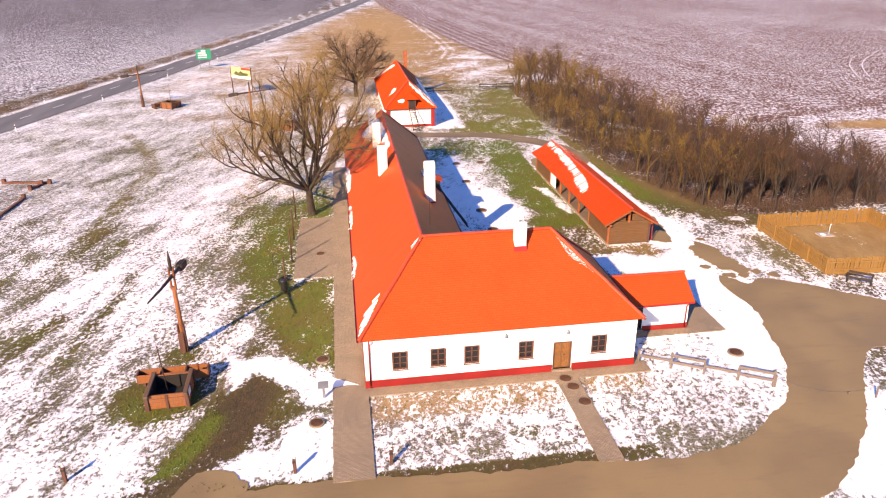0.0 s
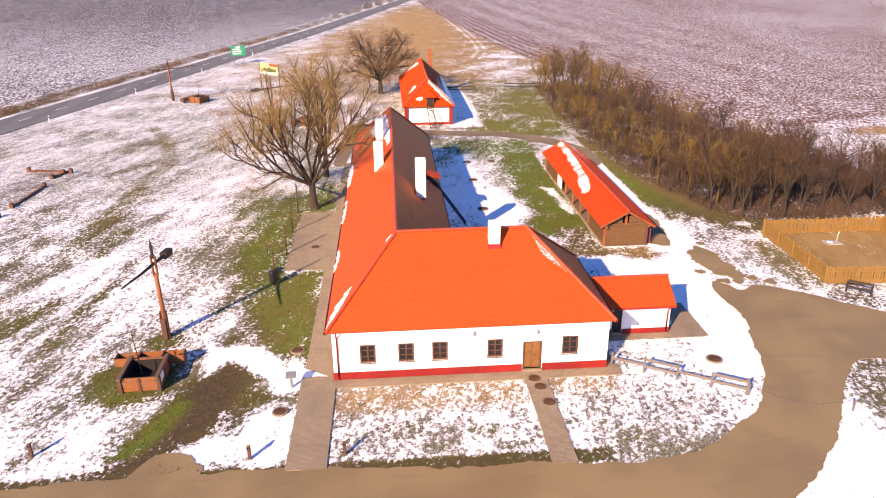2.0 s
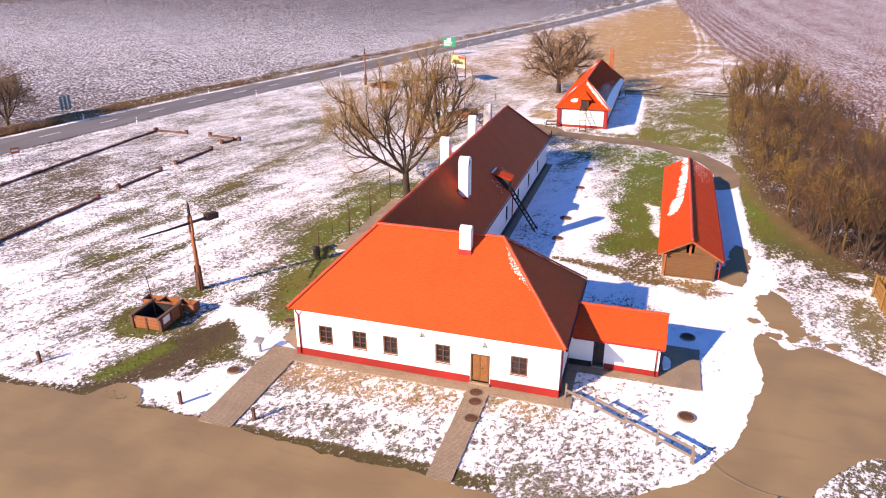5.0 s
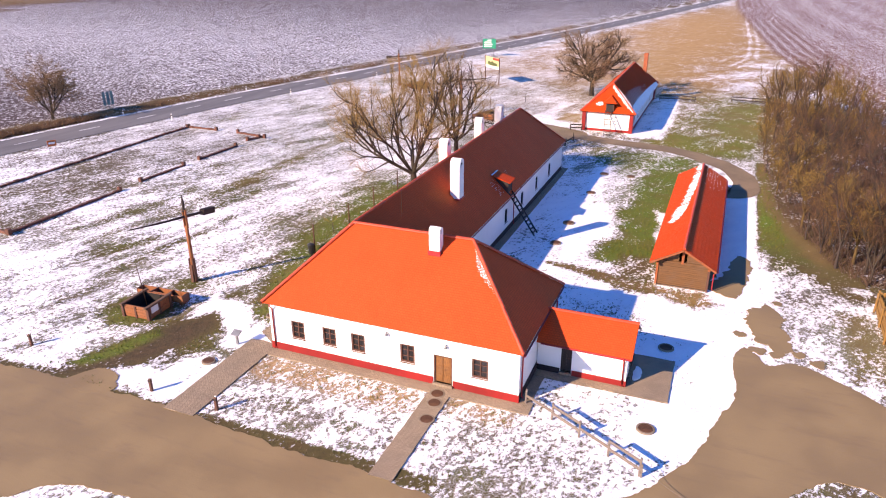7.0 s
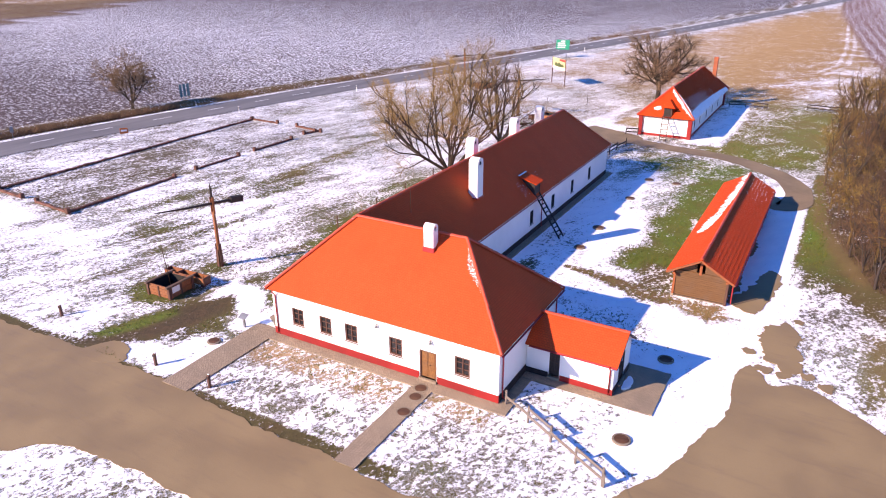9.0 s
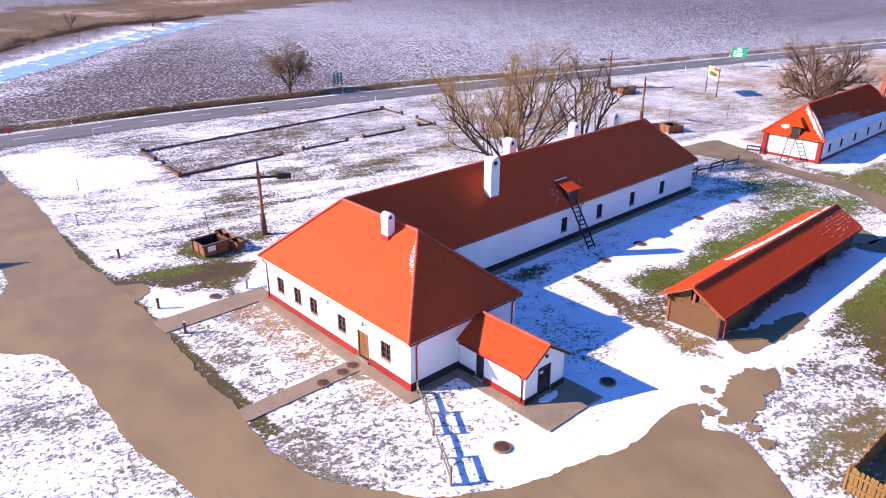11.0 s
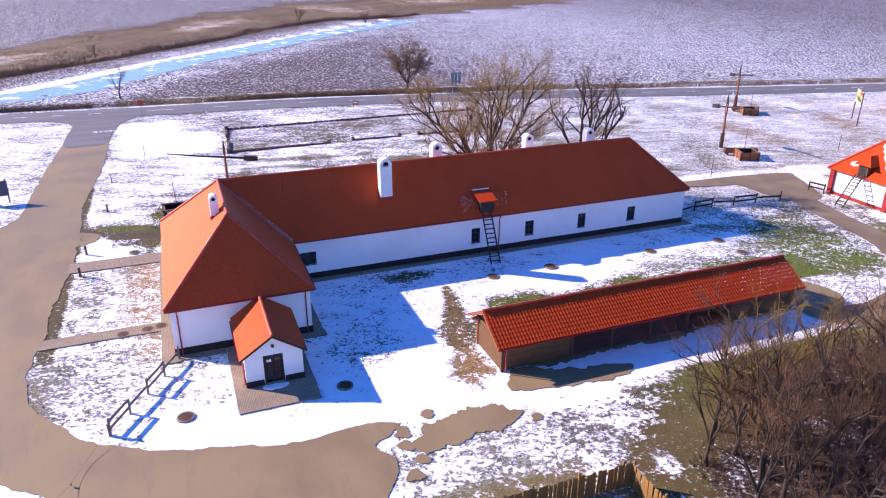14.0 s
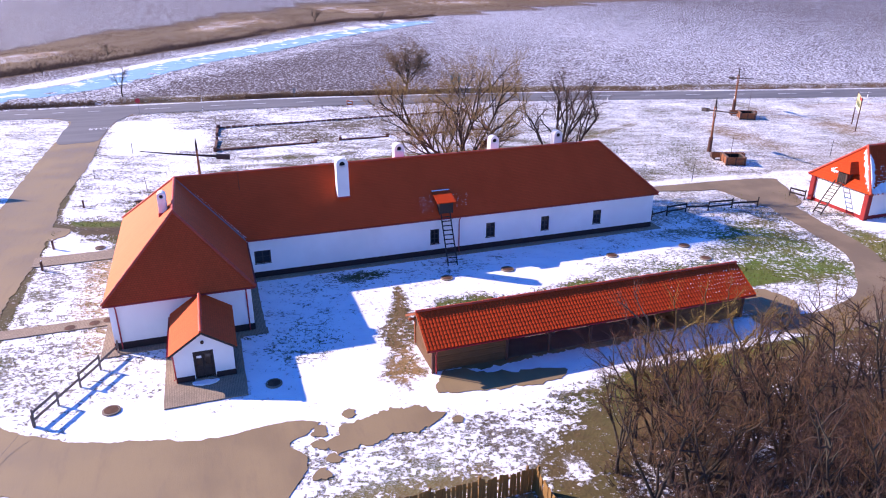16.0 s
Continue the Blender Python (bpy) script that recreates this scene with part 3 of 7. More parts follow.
    lay(inside(X, Y, 11.0, 25.0, 91.0, 99.5, 2.0), 0.36, 0.95, 0.05)
    lay(area(X, Y, [(21.7, 75.9), (23.0, 75.2), (23.5, 69.1), (23.5, 66.6), (22.9, 66.7), (22.3, 69.0), (22.5, 71.9)], 0.6), 0.93)
    lay(inside(X, Y, 20.3, 23.8, 55.5, 63.0, 0.9), 0.32, 0.3, 0.5, 0.2)

    lay(inside(X, Y, 9.6, 20.0, 48.0, 60.5, 0.8), 0.80 + 0.06 * swirl, 0.5, 0.35)
    lay(inside(X, Y, 9.6, 13.5, 60.0, 84.0, 0.8), 0.79 + 0.06 * swirl, 0.5, 0.35)
    lay(area(X, Y, [(16.8, 50.0), (16.9, 52.4), (19.6, 53.6), (21.6, 54.0), (24.0, 51.2), (24.0, 48.4), (21.5, 47.4), (19.0, 48.4)], 1.2), 0.56 + 0.08 * swirl, 0.5, 0.3)
    lay(oval(X, Y, 11.3, 57.0, 0.9, 2.2, 0.6), 0.36, 0.4, 0.4)
    strip = near_line(X, Y, [(14.5, 58.9), (18.2, 58.1), (21.3, 57.0), (23.6, 56.7)])
    lay(1 - ease(strip, np.interp(X, [14.5, 19], [0.1, 0.35]), np.interp(X, [14.5, 19], [0.6, 1.3])), 0.26, 0.1, 0.45, 0.45)
    lay(area(X, Y, [(23.0, 57.6), (24.4, 55.6), (27.0, 54.3), (29.2, 55.9), (28.0, 57.6)], 0.7), 0.30 + 0.1 * swirl, 0.1, 0.2, 0.8)
    # behind the cart shed: a snowy lane, a green verge, the floor of the thicket
    lay(inside(X, Y, 28.0, 31.5, 56, 92, 0.5), 0.97, 0.2)

    lay(inside(X, Y, 32.5, 39.0, 50, 62, 1.0), 0.64, 0.6)
    lay(inside(X, Y, 37.0, 39.5, 47, 62, 0.8), 0.42, 0.7, 0.3, 0.3)
    wood = inside(X, Y, 34.0, 66.0, 62.5, 142, 2.0)
    litter = np.sin(X * 0.53 + 1.9 * np.sin(Y * 0.31)) * np.sin(Y * 0.47 + 1.5 * np.sin(X * 0.29))
    lay(wood, 0.23 + 0.20 * litter, 0.08, 0.95, 0.0)
    rim = X - np.interp(Y, [60, 66, 73, 81, 95, 110, 137], [41, 37.6, 35.4, 33.4, 32.4, 31.4, 33.4])
    lay(wood * (1 - ease(rim, 0.5, 3.0)), 0.07 + 0.07 * litter, 0.12, 0.45, 0.30 + 0.2 * litter)
    lay(inside(X, Y, 31.7, 60, 60, 99, 0.4) * (1 - ease(rim, -0.4, 0.8)), 0.10 + 0.10 * litter, 0.35, 0.35, 0.35)
    verge = inside(X, Y, 31.7, 60, 58, 99, 0.4) * (1 - ease(rim, -1.7, -0.3)) * (1 - ease(Y, 95, 99))
    lay(verge, np.interp(Y, [58, 64, 68, 73], [0.66, 0.50, 0.30, 0.07]) + 0.12 * litter + 0.25 * (1 - ease(X, 31.8, 33.0)), np.interp(Y, [64, 74], [0.35, 1.0]), np.interp(Y, [64, 74], [0.5, 0.0]), 0.0)
    lay(area(X, Y, [(36.8, 61.4), (35.0, 65.4), (37.5, 67.0), (42.0, 63.4), (40.5, 59.6), (38.2, 60.0)], 1.0), 0.20 + 0.12 * litter, 0.35, 0.45, 0.1)
    lay(oval(X, Y, 39.0, 62.3, 1.3, 0.7, 0.5), 0.56)
    lay(inside(X, Y, 39.8, 51.8, 48.3, 59.2, 0.3), 0.04, 0.15 + 0.1 * swirl, 0.05, 0.8)
    lay(inside(X, Y, 40.0, 42.4, 48.6, 58.9, 0.6), 0.34 + 0.1 * swirl, 0.15, 0.1, 0.6)
    lay(inside(X, Y, 45.0, 47.0, 57.4, 58.8, 0.4), 0.12, 0.9)
    lay(inside(X, Y, 32.5, 80, 5, 47.0, 1.0), 0.42, 0.35, 0.3)
    # south side of the lane
    lay(inside(X, Y, -64, 40, -30, 22.0, 3.0), 0.64 + 0.09 * swirl, 0.5, 0.2)
    lay(inside(X, Y, 24, 31.5, 24, 33.0, 0.8), 0.88)
    # second house, lawns north of the yard
    lay(inside(X, Y, 17.0, 31.0, 101.0, 112, 2), 0.24 + 0.14 * litter, 0.9, 0.05, 0.15)
    lay(inside(X, Y, 15.5, 34, 108, 150, 4), 0.27 + 0.14 * swirl, 0.8, 0.1, 0.15)
    lay(inside(X, Y, 15.5, 26, 122, 155, 5) * 0.7, 0.55)
    lay(inside(X, Y, 14.0, 19, 107, 140, 1.0), 0.90)
    lay(area(X, Y, [(2.0, 119.8), (4.8, 120.2), (5.6, 113.6), (1.6, 114.4)], 0.5), 0.12, 0.7, 0.0, 0.5)
    lay(area(X, Y, [(-3.2, 114.0), (-2.2, 110.0), (1.0, 110.5), (4.5, 109.9), (4.6, 113.0), (1.3, 114.4), (0.5, 118.5), (0.8, 124.0), (1.8, 128.6), (-0.9, 129.8), (-1.7, 121.0)], 0.4), 1.0)
    lay(1 - ease(near_line(X, Y, [(-4.2, 91), (-3.4, 98), (-3.1, 104), (-2.2, 110)]), 0.5, 1.3), 0.97)
    # dry meadow to the north, between the road and the eastern plough
    lay(inside(X, Y, -40, 45, 150, 420, 12) * (west < -10), 0.46 + 0.16 * swirl, 0.05, 0.05, 0.75)
    lay(oval(X, Y, 10 + 0.04 * (Y - 240), 250, 20, 105, 0.75), 0.12 + 0.08 * swirl, 0.0, 0.0, 1.0)
    for off in (0.0, 2.0):
        wheel = near_line(X, Y, [(28 + off, 349), (30.5 + off, 237), (30 + off, 200), (26 + off, 184 - off), (19, 175 - off)])
        lay((1 - ease(wheel, 0.3, 0.8)) * 0.35, 0.80)
    lay(oval(X, Y, -21, 123 , 9, 3.2, 0.7) * 0.8, 0.32, 0.1, 0.2, 0.7)
    lay(oval(X, Y, -20, 142, 6, 3.0, 0.7) * 0.8, 0.30, 0.1, 0.2, 0.8)
    lay(oval(X, Y, -30, 140, 9, 2.4, 0.7) * 0.6, 0.35, 0.1, 0.3, 0.6)
    # road verges
    road = np.abs(west)
    lay((1 - ease(np.abs(road - 6.5), 0.5, 2.5)), 0.55, 0.2, 0.5)
    lay((1 - ease(np.abs(west - 10.0), 1.2, 3.0)) * 0.9, 0.25, 0.1, 0.6, 0.25)
    # ploughed land
    east_line = np.interp(Y, [-200, 40, 60, 140, 170, 215, 370, 900], [90, 80, 66, 46, 41.5, 34.5, 23, 10])
    plough = np.maximum(ease(west, 12.0, 14.0), ease(X - east_line, 0, 3))
    field = plough
    lay(plough, np.where(X < 0, np.interp(Y, [20, 70, 95, 120, 180, 240, 330], [0.13, 0.15, 0.21, 0.38, 0.46, 0.36, 0.22]), 0.34) + 0.04 * swirl, 0.05, 0.2, np.where(X < 0, 0.0, 1.0))
    edge_d = X - east_line
    furrow = np.sin(edge_d * 2.3 + 0.4 * np.sin(Y * 0.05))
    cover = np.clip(cover + (0.13 * furrow - 0.08) * ease(edge_d, 0.5, 2) * (1 - ease(edge_d, 10, 26)) * ease(Y, 110, 150), 0.03, 0.97)
    cover = np.clip(cover + 0.05 * np.sin(edge_d * 0.42) * ease(edge_d, 8, 20), 0.03, 0.97)
    lay(ease(X - east_line, 0, 4) * inside(X, Y, 40, 140, 60, 105, 8) * 0.8, 0.68)
    lay((1 - ease(near_line(X, Y, [(66, 104), (74, 106.5), (86, 110), (104, 116), (130, 124)]), 0.8, 2.2)) * 0.9, 0.15, 0.1, 0.5)
    lay(oval(X, Y, 82, 97.5, 9, 3.0, 0.6), 0.16, 0.9, 0.1)
    field = field * (1 - oval(X, Y, 82, 97.5, 9, 3.0, 0.6))
    # banks of the stream, reed belt, snowfield behind it
    bank = near_line(X, Y, RIVER)
    close = 1 - ease(bank, 12, 24)
    lay(close, 0.40 + 0.10 * swirl, 0.05, 0.7, 0.0)
    lay(1 - ease(near_line(X, Y, DRIFT_BANK), 1.8, 3.6), 0.98)
    lay(1 - ease(near_line(X, Y, [(-90, 38), (-104, 46), (-126, 66), (-148, 86), (-170, 112)]), 0.3, 1.6), 0.22, 0.0, 0.9)
    beyond = side_of(X, Y, REED_EDGE)
    width = np.interp(Y, [-60, -10, 40, 90, 140, 240], [55, 68, 104, 112, 125, 150]) + 9 * np.sin(Y * 0.13)
    reed = ease(beyond, -1.5, 2.5) * (1 - ease(beyond, width - 12, width + 4))
    lay(reed, 0.07 + 0.08 * swirl, 0.0, 0.55, 0.45)
    lay(reed * ease(beyond, width * 0.3, width * 0.45) * (1 - ease(beyond, width * 0.6, width * 0.75)) * ease(np.sin(Y * 0.09 + beyond * 0.05) + 0.6 * swirl, -0.1, 0.5), 0.40, 0.0, 0.2, 0.8)
    ridges = np.sin((X * 0.62 + Y * 0.78) * 1.3)
    back = ease(beyond, width - 6, width + 6)
    lay(back, 0.26 + 0.03 * ridges, 0.0, 0.9, 0.0)
    field = np.maximum(field, close) * (1 - reed)
    return np.clip(cover, 0.02, 1), np.clip(green, 0, 1), np.clip(earth, 0, 1), np.clip(straw, 0, 1), np.clip(field, 0, 1)


def ground_height(X, Y):
    west = side_of(X, Y, HIGHWAY)
    h = 0.05 * np.sin(X * 0.7 + np.sin(Y * 0.5)) * np.sin(Y * 0.63 + np.sin(X * 0.4)) + 0.06 * np.sin(X * 0.13) * np.sin(Y * 0.11)
    calm = (1 - inside(X, Y, -6.5, 40, 20, 112, 4.0)) * (1 - inside(X, Y, 30, 66, 26, 52, 3.0))
    flat_road = ease(np.abs(west), 4.5, 9.0)
    lane = ease(np.abs(Y - 26.5), 4.5, 8.0)
    ditch = -0.55 * (1 - ease(np.abs(west - 8.5), 0.5, 3.0))
    return GZ - 0.06 + h * calm * flat_road * lane + ditch


def ground_sheet():
    xs = grid_lines((-32, 46), 0.36, (-150, 70), 0.8, (-2500, 2500))
    ys = grid_lines((26, 112), 0.36, (-6, 240), 0.8, (-1800, 3600))
    X, Y = np.meshgrid(xs, ys)
    Z = ground_height(X, Y)
    nx, ny = len(xs), len(ys)
    verts = np.stack([X, Y, Z], -1).reshape(-1, 3)
    i = np.arange(nx * ny).reshape(ny, nx)
    quads = np.stack([i[:-1, :-1], i[:-1, 1:], i[1:, 1:], i[1:, :-1]], -1).reshape(-1, 4)
    me = bpy.data.meshes.new("ground")
    me.vertices.add(len(verts))
    me.vertices.foreach_set("co", verts.ravel())
    me.loops.add(quads.size)
    me.loops.foreach_set("vertex_index", quads.ravel().astype(np.int32))
    me.polygons.add(len(quads))
    me.polygons.foreach_set("loop_start", np.arange(0, quads.size, 4, dtype=np.int32))
    me.update(calc_edges=True)
    for key, values in zip(("cover", "green", "earth", "straw", "field"), covers(X, Y)):
        me.attributes.new(key, "FLOAT", "POINT").data.foreach_set("value", values.ravel().astype(np.float32))
    thin = ease(Y, 64, 88) * (1 - ease(Y, 300, 400)) * ease(X, -64, -55) * (1 - ease(X, 3, 14))
    me.attributes.new("thin", "FLOAT", "POINT").data.foreach_set("value", thin.ravel().astype(np.float32))
    me.materials.append(GROUND)
    return tagged(new("ground", me), "winter meadow and ploughed land under broken snow", "ground", kind="structure")


ground_sheet()


def smooth_line(pts, step=1.0, closed=False):
    """A Catmull-Rom line through the points."""
    pts = [Vector(p) for p in pts]
    out = []
    n = len(pts)
    for i in range(n if closed else n - 1):
        g = (lambda k: pts[k % n]) if closed else (lambda k: pts[min(max(k, 0), n - 1)])
        a, b, c, d = g(i - 1), g(i), g(i + 1), g(i + 2)
        count = max(2, int((c - b).length / step))
        for k in range(count):
            t = k / count
            out.append(0.5 * ((2 * b) + (c - a) * t + (2 * a - 5 * b + 4 * c - d) * t * t + (3 * b - a - 3 * c + d) * t ** 3))
    if not closed:
        out.append(pts[-1])
    return out


def ribbon(pts, width, z, ragged=0.0, step=1.0, crown=0.0):
    """A strip along a line, level with z, its edges a little ragged."""
    line = smooth_line([(*p, 0) for p in pts], step)
    bm = bmesh.new()
    rows = []
    for i, p in enumerate(line):
        a, b = line[max(0, i - 1)], line[min(len(line) - 1, i + 1)]
        d = (b - a).normalized()
        s = Vector((-d.y, d.x, 0))
        taper = min(1.0, 0.25 + min(i, len(line) - 1 - i) / 5.0)
        w = (width / 2) * taper + ragged * noise.noise(p * 0.45)
        w2 = (width / 2) * taper + ragged * noise.noise(p * 0.45 + Vector((50, 0, 0)))
        rows.append([bm.verts.new((*(p + s * w).xy, z)), bm.verts.new((*p.xy, z + crown)), bm.verts.new((*(p - s * w2).xy, z))])
    for r, q in zip(rows, rows[1:]):
        for k in (0, 1):
            bm.faces.new((r[k], r[k + 1], q[k + 1], q[k]))
    return bm


def patch(pts, z, ragged=0.15, step=0.3, freq=0.9, depth=0.12):
    """A flat area with a ragged rim and a short skirt."""
    line = smooth_line([(*p, 0) for p in pts], step, True)
    bm = bmesh.new()
    ring = []
    for i, p in enumerate(line):
        d = (line[(i + 1) % len(line)] - line[i - 1]).normalized()
        s = Vector((-d.y, d.x, 0))
        q = p + s * ragged * (noise.noise(p * freq) + 0.6 * noise.noise(p * freq * 3) + 0.35 * noise.noise(p * freq * 7))
        ring.append(bm.verts.new((q.x, q.y, z)))
    f = bm.faces.new(ring)
    if f.normal.z < 0:
        f.normal_flip()
    low = [bm.verts.new((v.co.x, v.co.y, z - depth)) for v in ring]
    for i in range(len(ring)):
        j = (i + 1) % len(ring)
        bm.faces.new((ring[i], low[i], low[j], ring[j]))
    bmesh.ops.triangulate(bm, faces=[f])
    return bm


def setting(name, bm, material, label, category):
    return tagged(part(name, bm, material), label, category, kind="structure")


# the road across the plain and its lane of packed mud
setting("road", ribbon(HIGHWAY, 8.0, GZ + 0.01, 0.1, 3.0, 0.06), ASPHALT, "grey worn asphalt country road", "road")
LANE = [(-66.5, 33.5), (-62, 31.5), (-50, 30.3), (-35, 30.2), (-19, 29.1), (-12, 29.4), (-4.5, 29.6), (0.6, 29.4), (4.3, 29.1), (8.9, 28.8), (12.5, 28.9), (16.4, 28.4),
        (20.4, 29.1), (23.5, 30.8), (25.9, 32.8), (28.0, 36.2), (29.4, 40.5), (30.2, 43.8), (30.0, 46.6), (30.1, 48.6), (30.6, 49.9), (31.3, 49.0), (32.2, 47.9), (33.8, 48.6), (36.4, 47.3),
        (41, 43.4), (48, 40.5), (60, 37), (60, 30), (45, 33.5), (36.3, 37.2), (33.2, 35.5), (31.4, 33.0), (28.3, 29.0), (24.6, 25.7), (22.3, 24.4), (17, 23.8), (11.2, 22.9), (4, 22.9), (-1.5, 22.3), (-4, 20.5),
        (-8, 17), (-12, 19), (-16, 22.8), (-25, 23.2), (-37, 23.5), (-50, 24), (-62, 24.0), (-66, 21.5), (-68.5, 17), (-69.5, 27)]
setting("lane", patch(LANE, GZ - 0.02, 0.20, 0.18, 0.6), MUD, "brown packed mud lane and yard entrance", "lane")
setting("mud_patch", patch([(31.2, 51.0), (31.0, 52.9), (30.6, 54.4), (31.2, 56.2), (32.3, 56.9), (33.0, 56.0), (33.3, 53.4), (33.7, 51.0), (33.2, 49.8), (32.2, 50.4)], GZ - 0.01, 0.42, 0.12, 1.3), MUD, "brown mud patch in the melting snow", "lane")
for px, py, pr in ((31.5, 49.6, 0.5), (32.7, 49.4, 0.4), (34.1, 50.0, 0.35), (33.0, 57.6, 0.3), (35.2, 49.2, 0.4), (30.3, 51.6, 0.35)):
    setting("mud_patch", patch([(px + pr * math.cos(k) * (1.5 if k % 2 else 1.0), py + pr * math.sin(k)) for k in range(6)], GZ - 0.012, 0.25, 0.08, 1.6), MUD, "small brown puddle of mud in the snow", "lane")
setting("shed_apron", patch([(28.0, 58.2), (29.9, 57.4), (30.6, 60.0), (31.0, 63.5), (30.8, 65.6), (30.0, 66.4), (29.4, 64.2), (28.9, 61.6), (28.0, 60.0), (27.6, 58.8)], GZ - 0.015, 0.30, 0.2, 1.2), MUD, "bare brown mud beside the cart shed", "lane")
setting("shed_apron", patch([(27.3, 60.4), (28.2, 61.0), (28.2, 63.0), (27.9, 65.6), (28.0, 68.5), (28.3, 70.5), (27.8, 73.4), (27.2, 73.8)], GZ - 0.017, 0.35, 0.15, 1.8), MUD, "strip of bare mud under the shed eaves", "lane")
setting("gravel_heap_pad", patch([(24, 83.6), (26.5, 83.4), (28.5, 84.5), (28.8, 87), (26.5, 88.3), (24.2, 87.2)], GZ - 0.01, 0.3, 0.3), MUD, "bare tan earth behind the cart shed", "lane")
for off in (0.0, 2.6):
    setting("tyre_track", ribbon([(146 - off, 172 + off), (141 - off, 169 + off * 0.6), (133 - off, 165 + off * 0.6), (122 - off, 153 + off * 0.3), (114 - off, 141), (111.5 - off, 136)], 0.2, GZ + 0.08, 0.05, 1.0), SNOW, "snow-filled tyre track in the ploughed field", "track")
setting("stream", ribbon(RIVER, 11.0, GZ + 0.0, 2.0, 2.0), ice_material(), "frozen pale blue stream with snow along its edges", "stream")
setting("mud_patch", patch([(-9.8, 29.2), (-9.4, 30.4), (-8.7, 31.3), (-7.6, 31.3), (-6.7, 30.6), (-6.0, 29.7), (-6.6, 29.1), (-8.0, 28.8)], GZ - 0.012, 0.22, 0.12, 1.2), MUD, "bare puddled mud beside the lane", "lane")
setting("snow_tongue", patch([(-1.85, 39.3), (-1.4, 38.95), (-0.7, 38.55), (-0.12, 38.12), (-0.9, 38.2), (-1.5, 38.1), (-1.95, 38.4)], GZ + 0.032, 0.08, 0.1, 1.6, 0.03), SNOW, "tongue of white snow across the pavement", "snow")
setting("path", ribbon(PATH_N, 3.0, GZ - 0.01, 0.25, 0.6), GRAVEL, "brown gravel path curving round the lawn", "path")
# paving round the house
for piece, (x0, y0, x1, y1) in enumerate(((-1.7, 29.3, 0.5, 38.0), (0.5, 36.75, 18.9, 38.0), (12.5, 28.7, 13.9, 36.75), (-1.6, 38.0, 0.5, 88.0), (-5.0, 55.0, -1.6, 69.6), (18.0, 38.0, 18.75, 40.95), (18.0, 41.0, 26.4, 46.0), (18.0, 46.0, 18.8, 48.0), (9.0, 47.1, 18.0, 47.9), (8.9, 47.9, 9.65, 87.8), (0.55, 87.0, 8.85, 87.8))):
    bm = bmesh.new()
    nx, ny = max(1, int((x1 - x0) / 0.4)), max(1, int((y1 - y0) / 0.4))
    rim = [(x0 + (x1 - x0) * i / nx, y0) for i in range(nx)] + [(x1, y0 + (y1 - y0) * i / ny) for i in range(ny)] + [(x1 - (x1 - x0) * i / nx, y1) for i in range(nx)] + [(x0, y1 - (y1 - y0) * i / ny) for i in range(ny)]
    top = []
    for x, y in rim:
        k = 0.05 * noise.noise(Vector((x * 2.1, y * 2.1, 3)))
        top.append(bm.verts.new((x + k, y + k, GZ + 0.025 - 0.004 * (piece % 3))))
    low = [bm.verts.new((v.co.x, v.co.y, GZ - 0.12)) for v in top]
    f = bm.faces.new(top)
    for i in range(len(top)):
        j = (i + 1) % len(top)
        bm.faces.new((top[i], low[i], low[j], top[j]))
    setting("pavement", bm, PAVERS, "tan concrete block pavement round the farmhouse", "pavement")
setting("yard_lane", patch([(-1.6, 87.5), (-0.9, 94), (0.5, 99.2), (1.0, 101.6), (3.4, 102.0), (7.2, 102.6), (8.3, 105), (8.0, 107.3), (4.8, 109.2), (1.2, 110.6), (-0.8, 110.9), (-1.9, 104), (-2.3, 97), (-3.0, 88)], GZ + 0.0, 0.15, 0.3), GRAVEL, "brown gravel yard behind the farmhouse", "lane")


# ---- windows, doors, chimneys ----
def casement(parent, at, w, h, rows, cols, deep=0.14, wood=None, sill=True):
    """A window in a wall that faces -y of its own pose: frame, bars, panes, sill."""
    wood = wood or BROWNWOOD
    win = new("window")
    win.parent = parent
    win.matrix_basis = at
    bm = bmesh.new()
    f = 0.11
    for x0, z0, x1, z1 in ((0, 0, w, f), (0, h - f, w, h), (0, f, f, h - f), (w - f, f, w, h - f)):
        box(bm, x0, -0.02, z0, x1, deep, z1, bevel=0.008)
    part("window_frame", bm, wood, win)
    bm = bmesh.new()
    for i in range(1, cols):
        x = w * i / cols
        box(bm, x - 0.045, 0.01, f, x + 0.045, deep - 0.03, h - f, bevel=0.006)
    for j in range(1, rows):
        z = h * j / rows
        box(bm, f, 0.025, z - 0.025, w - f, deep - 0.04, z + 0.025)
    part("glazing_bar", bm, wood, win)
    for i in range(cols):
        for j in range(rows):
            x0, x1 = max(f, w * i / cols + 0.03), min(w - f, w * (i + 1) / cols - 0.03)
            z0, z1 = max(f, h * j / rows + 0.02), min(h - f, h * (j + 1) / rows - 0.02)
            tilt = random.uniform(-0.004, 0.004)
            bm = new_box(x0, 0.062 + tilt, z0, x1, 0.070 + tilt, z1)
            part("pane", bm, GLASS, win)
    if sill:
        part("sill", new_box(-0.05, -0.09, -0.06, w + 0.05, 0.10, -0.002, bevel=0.01), wood, win)
    return win


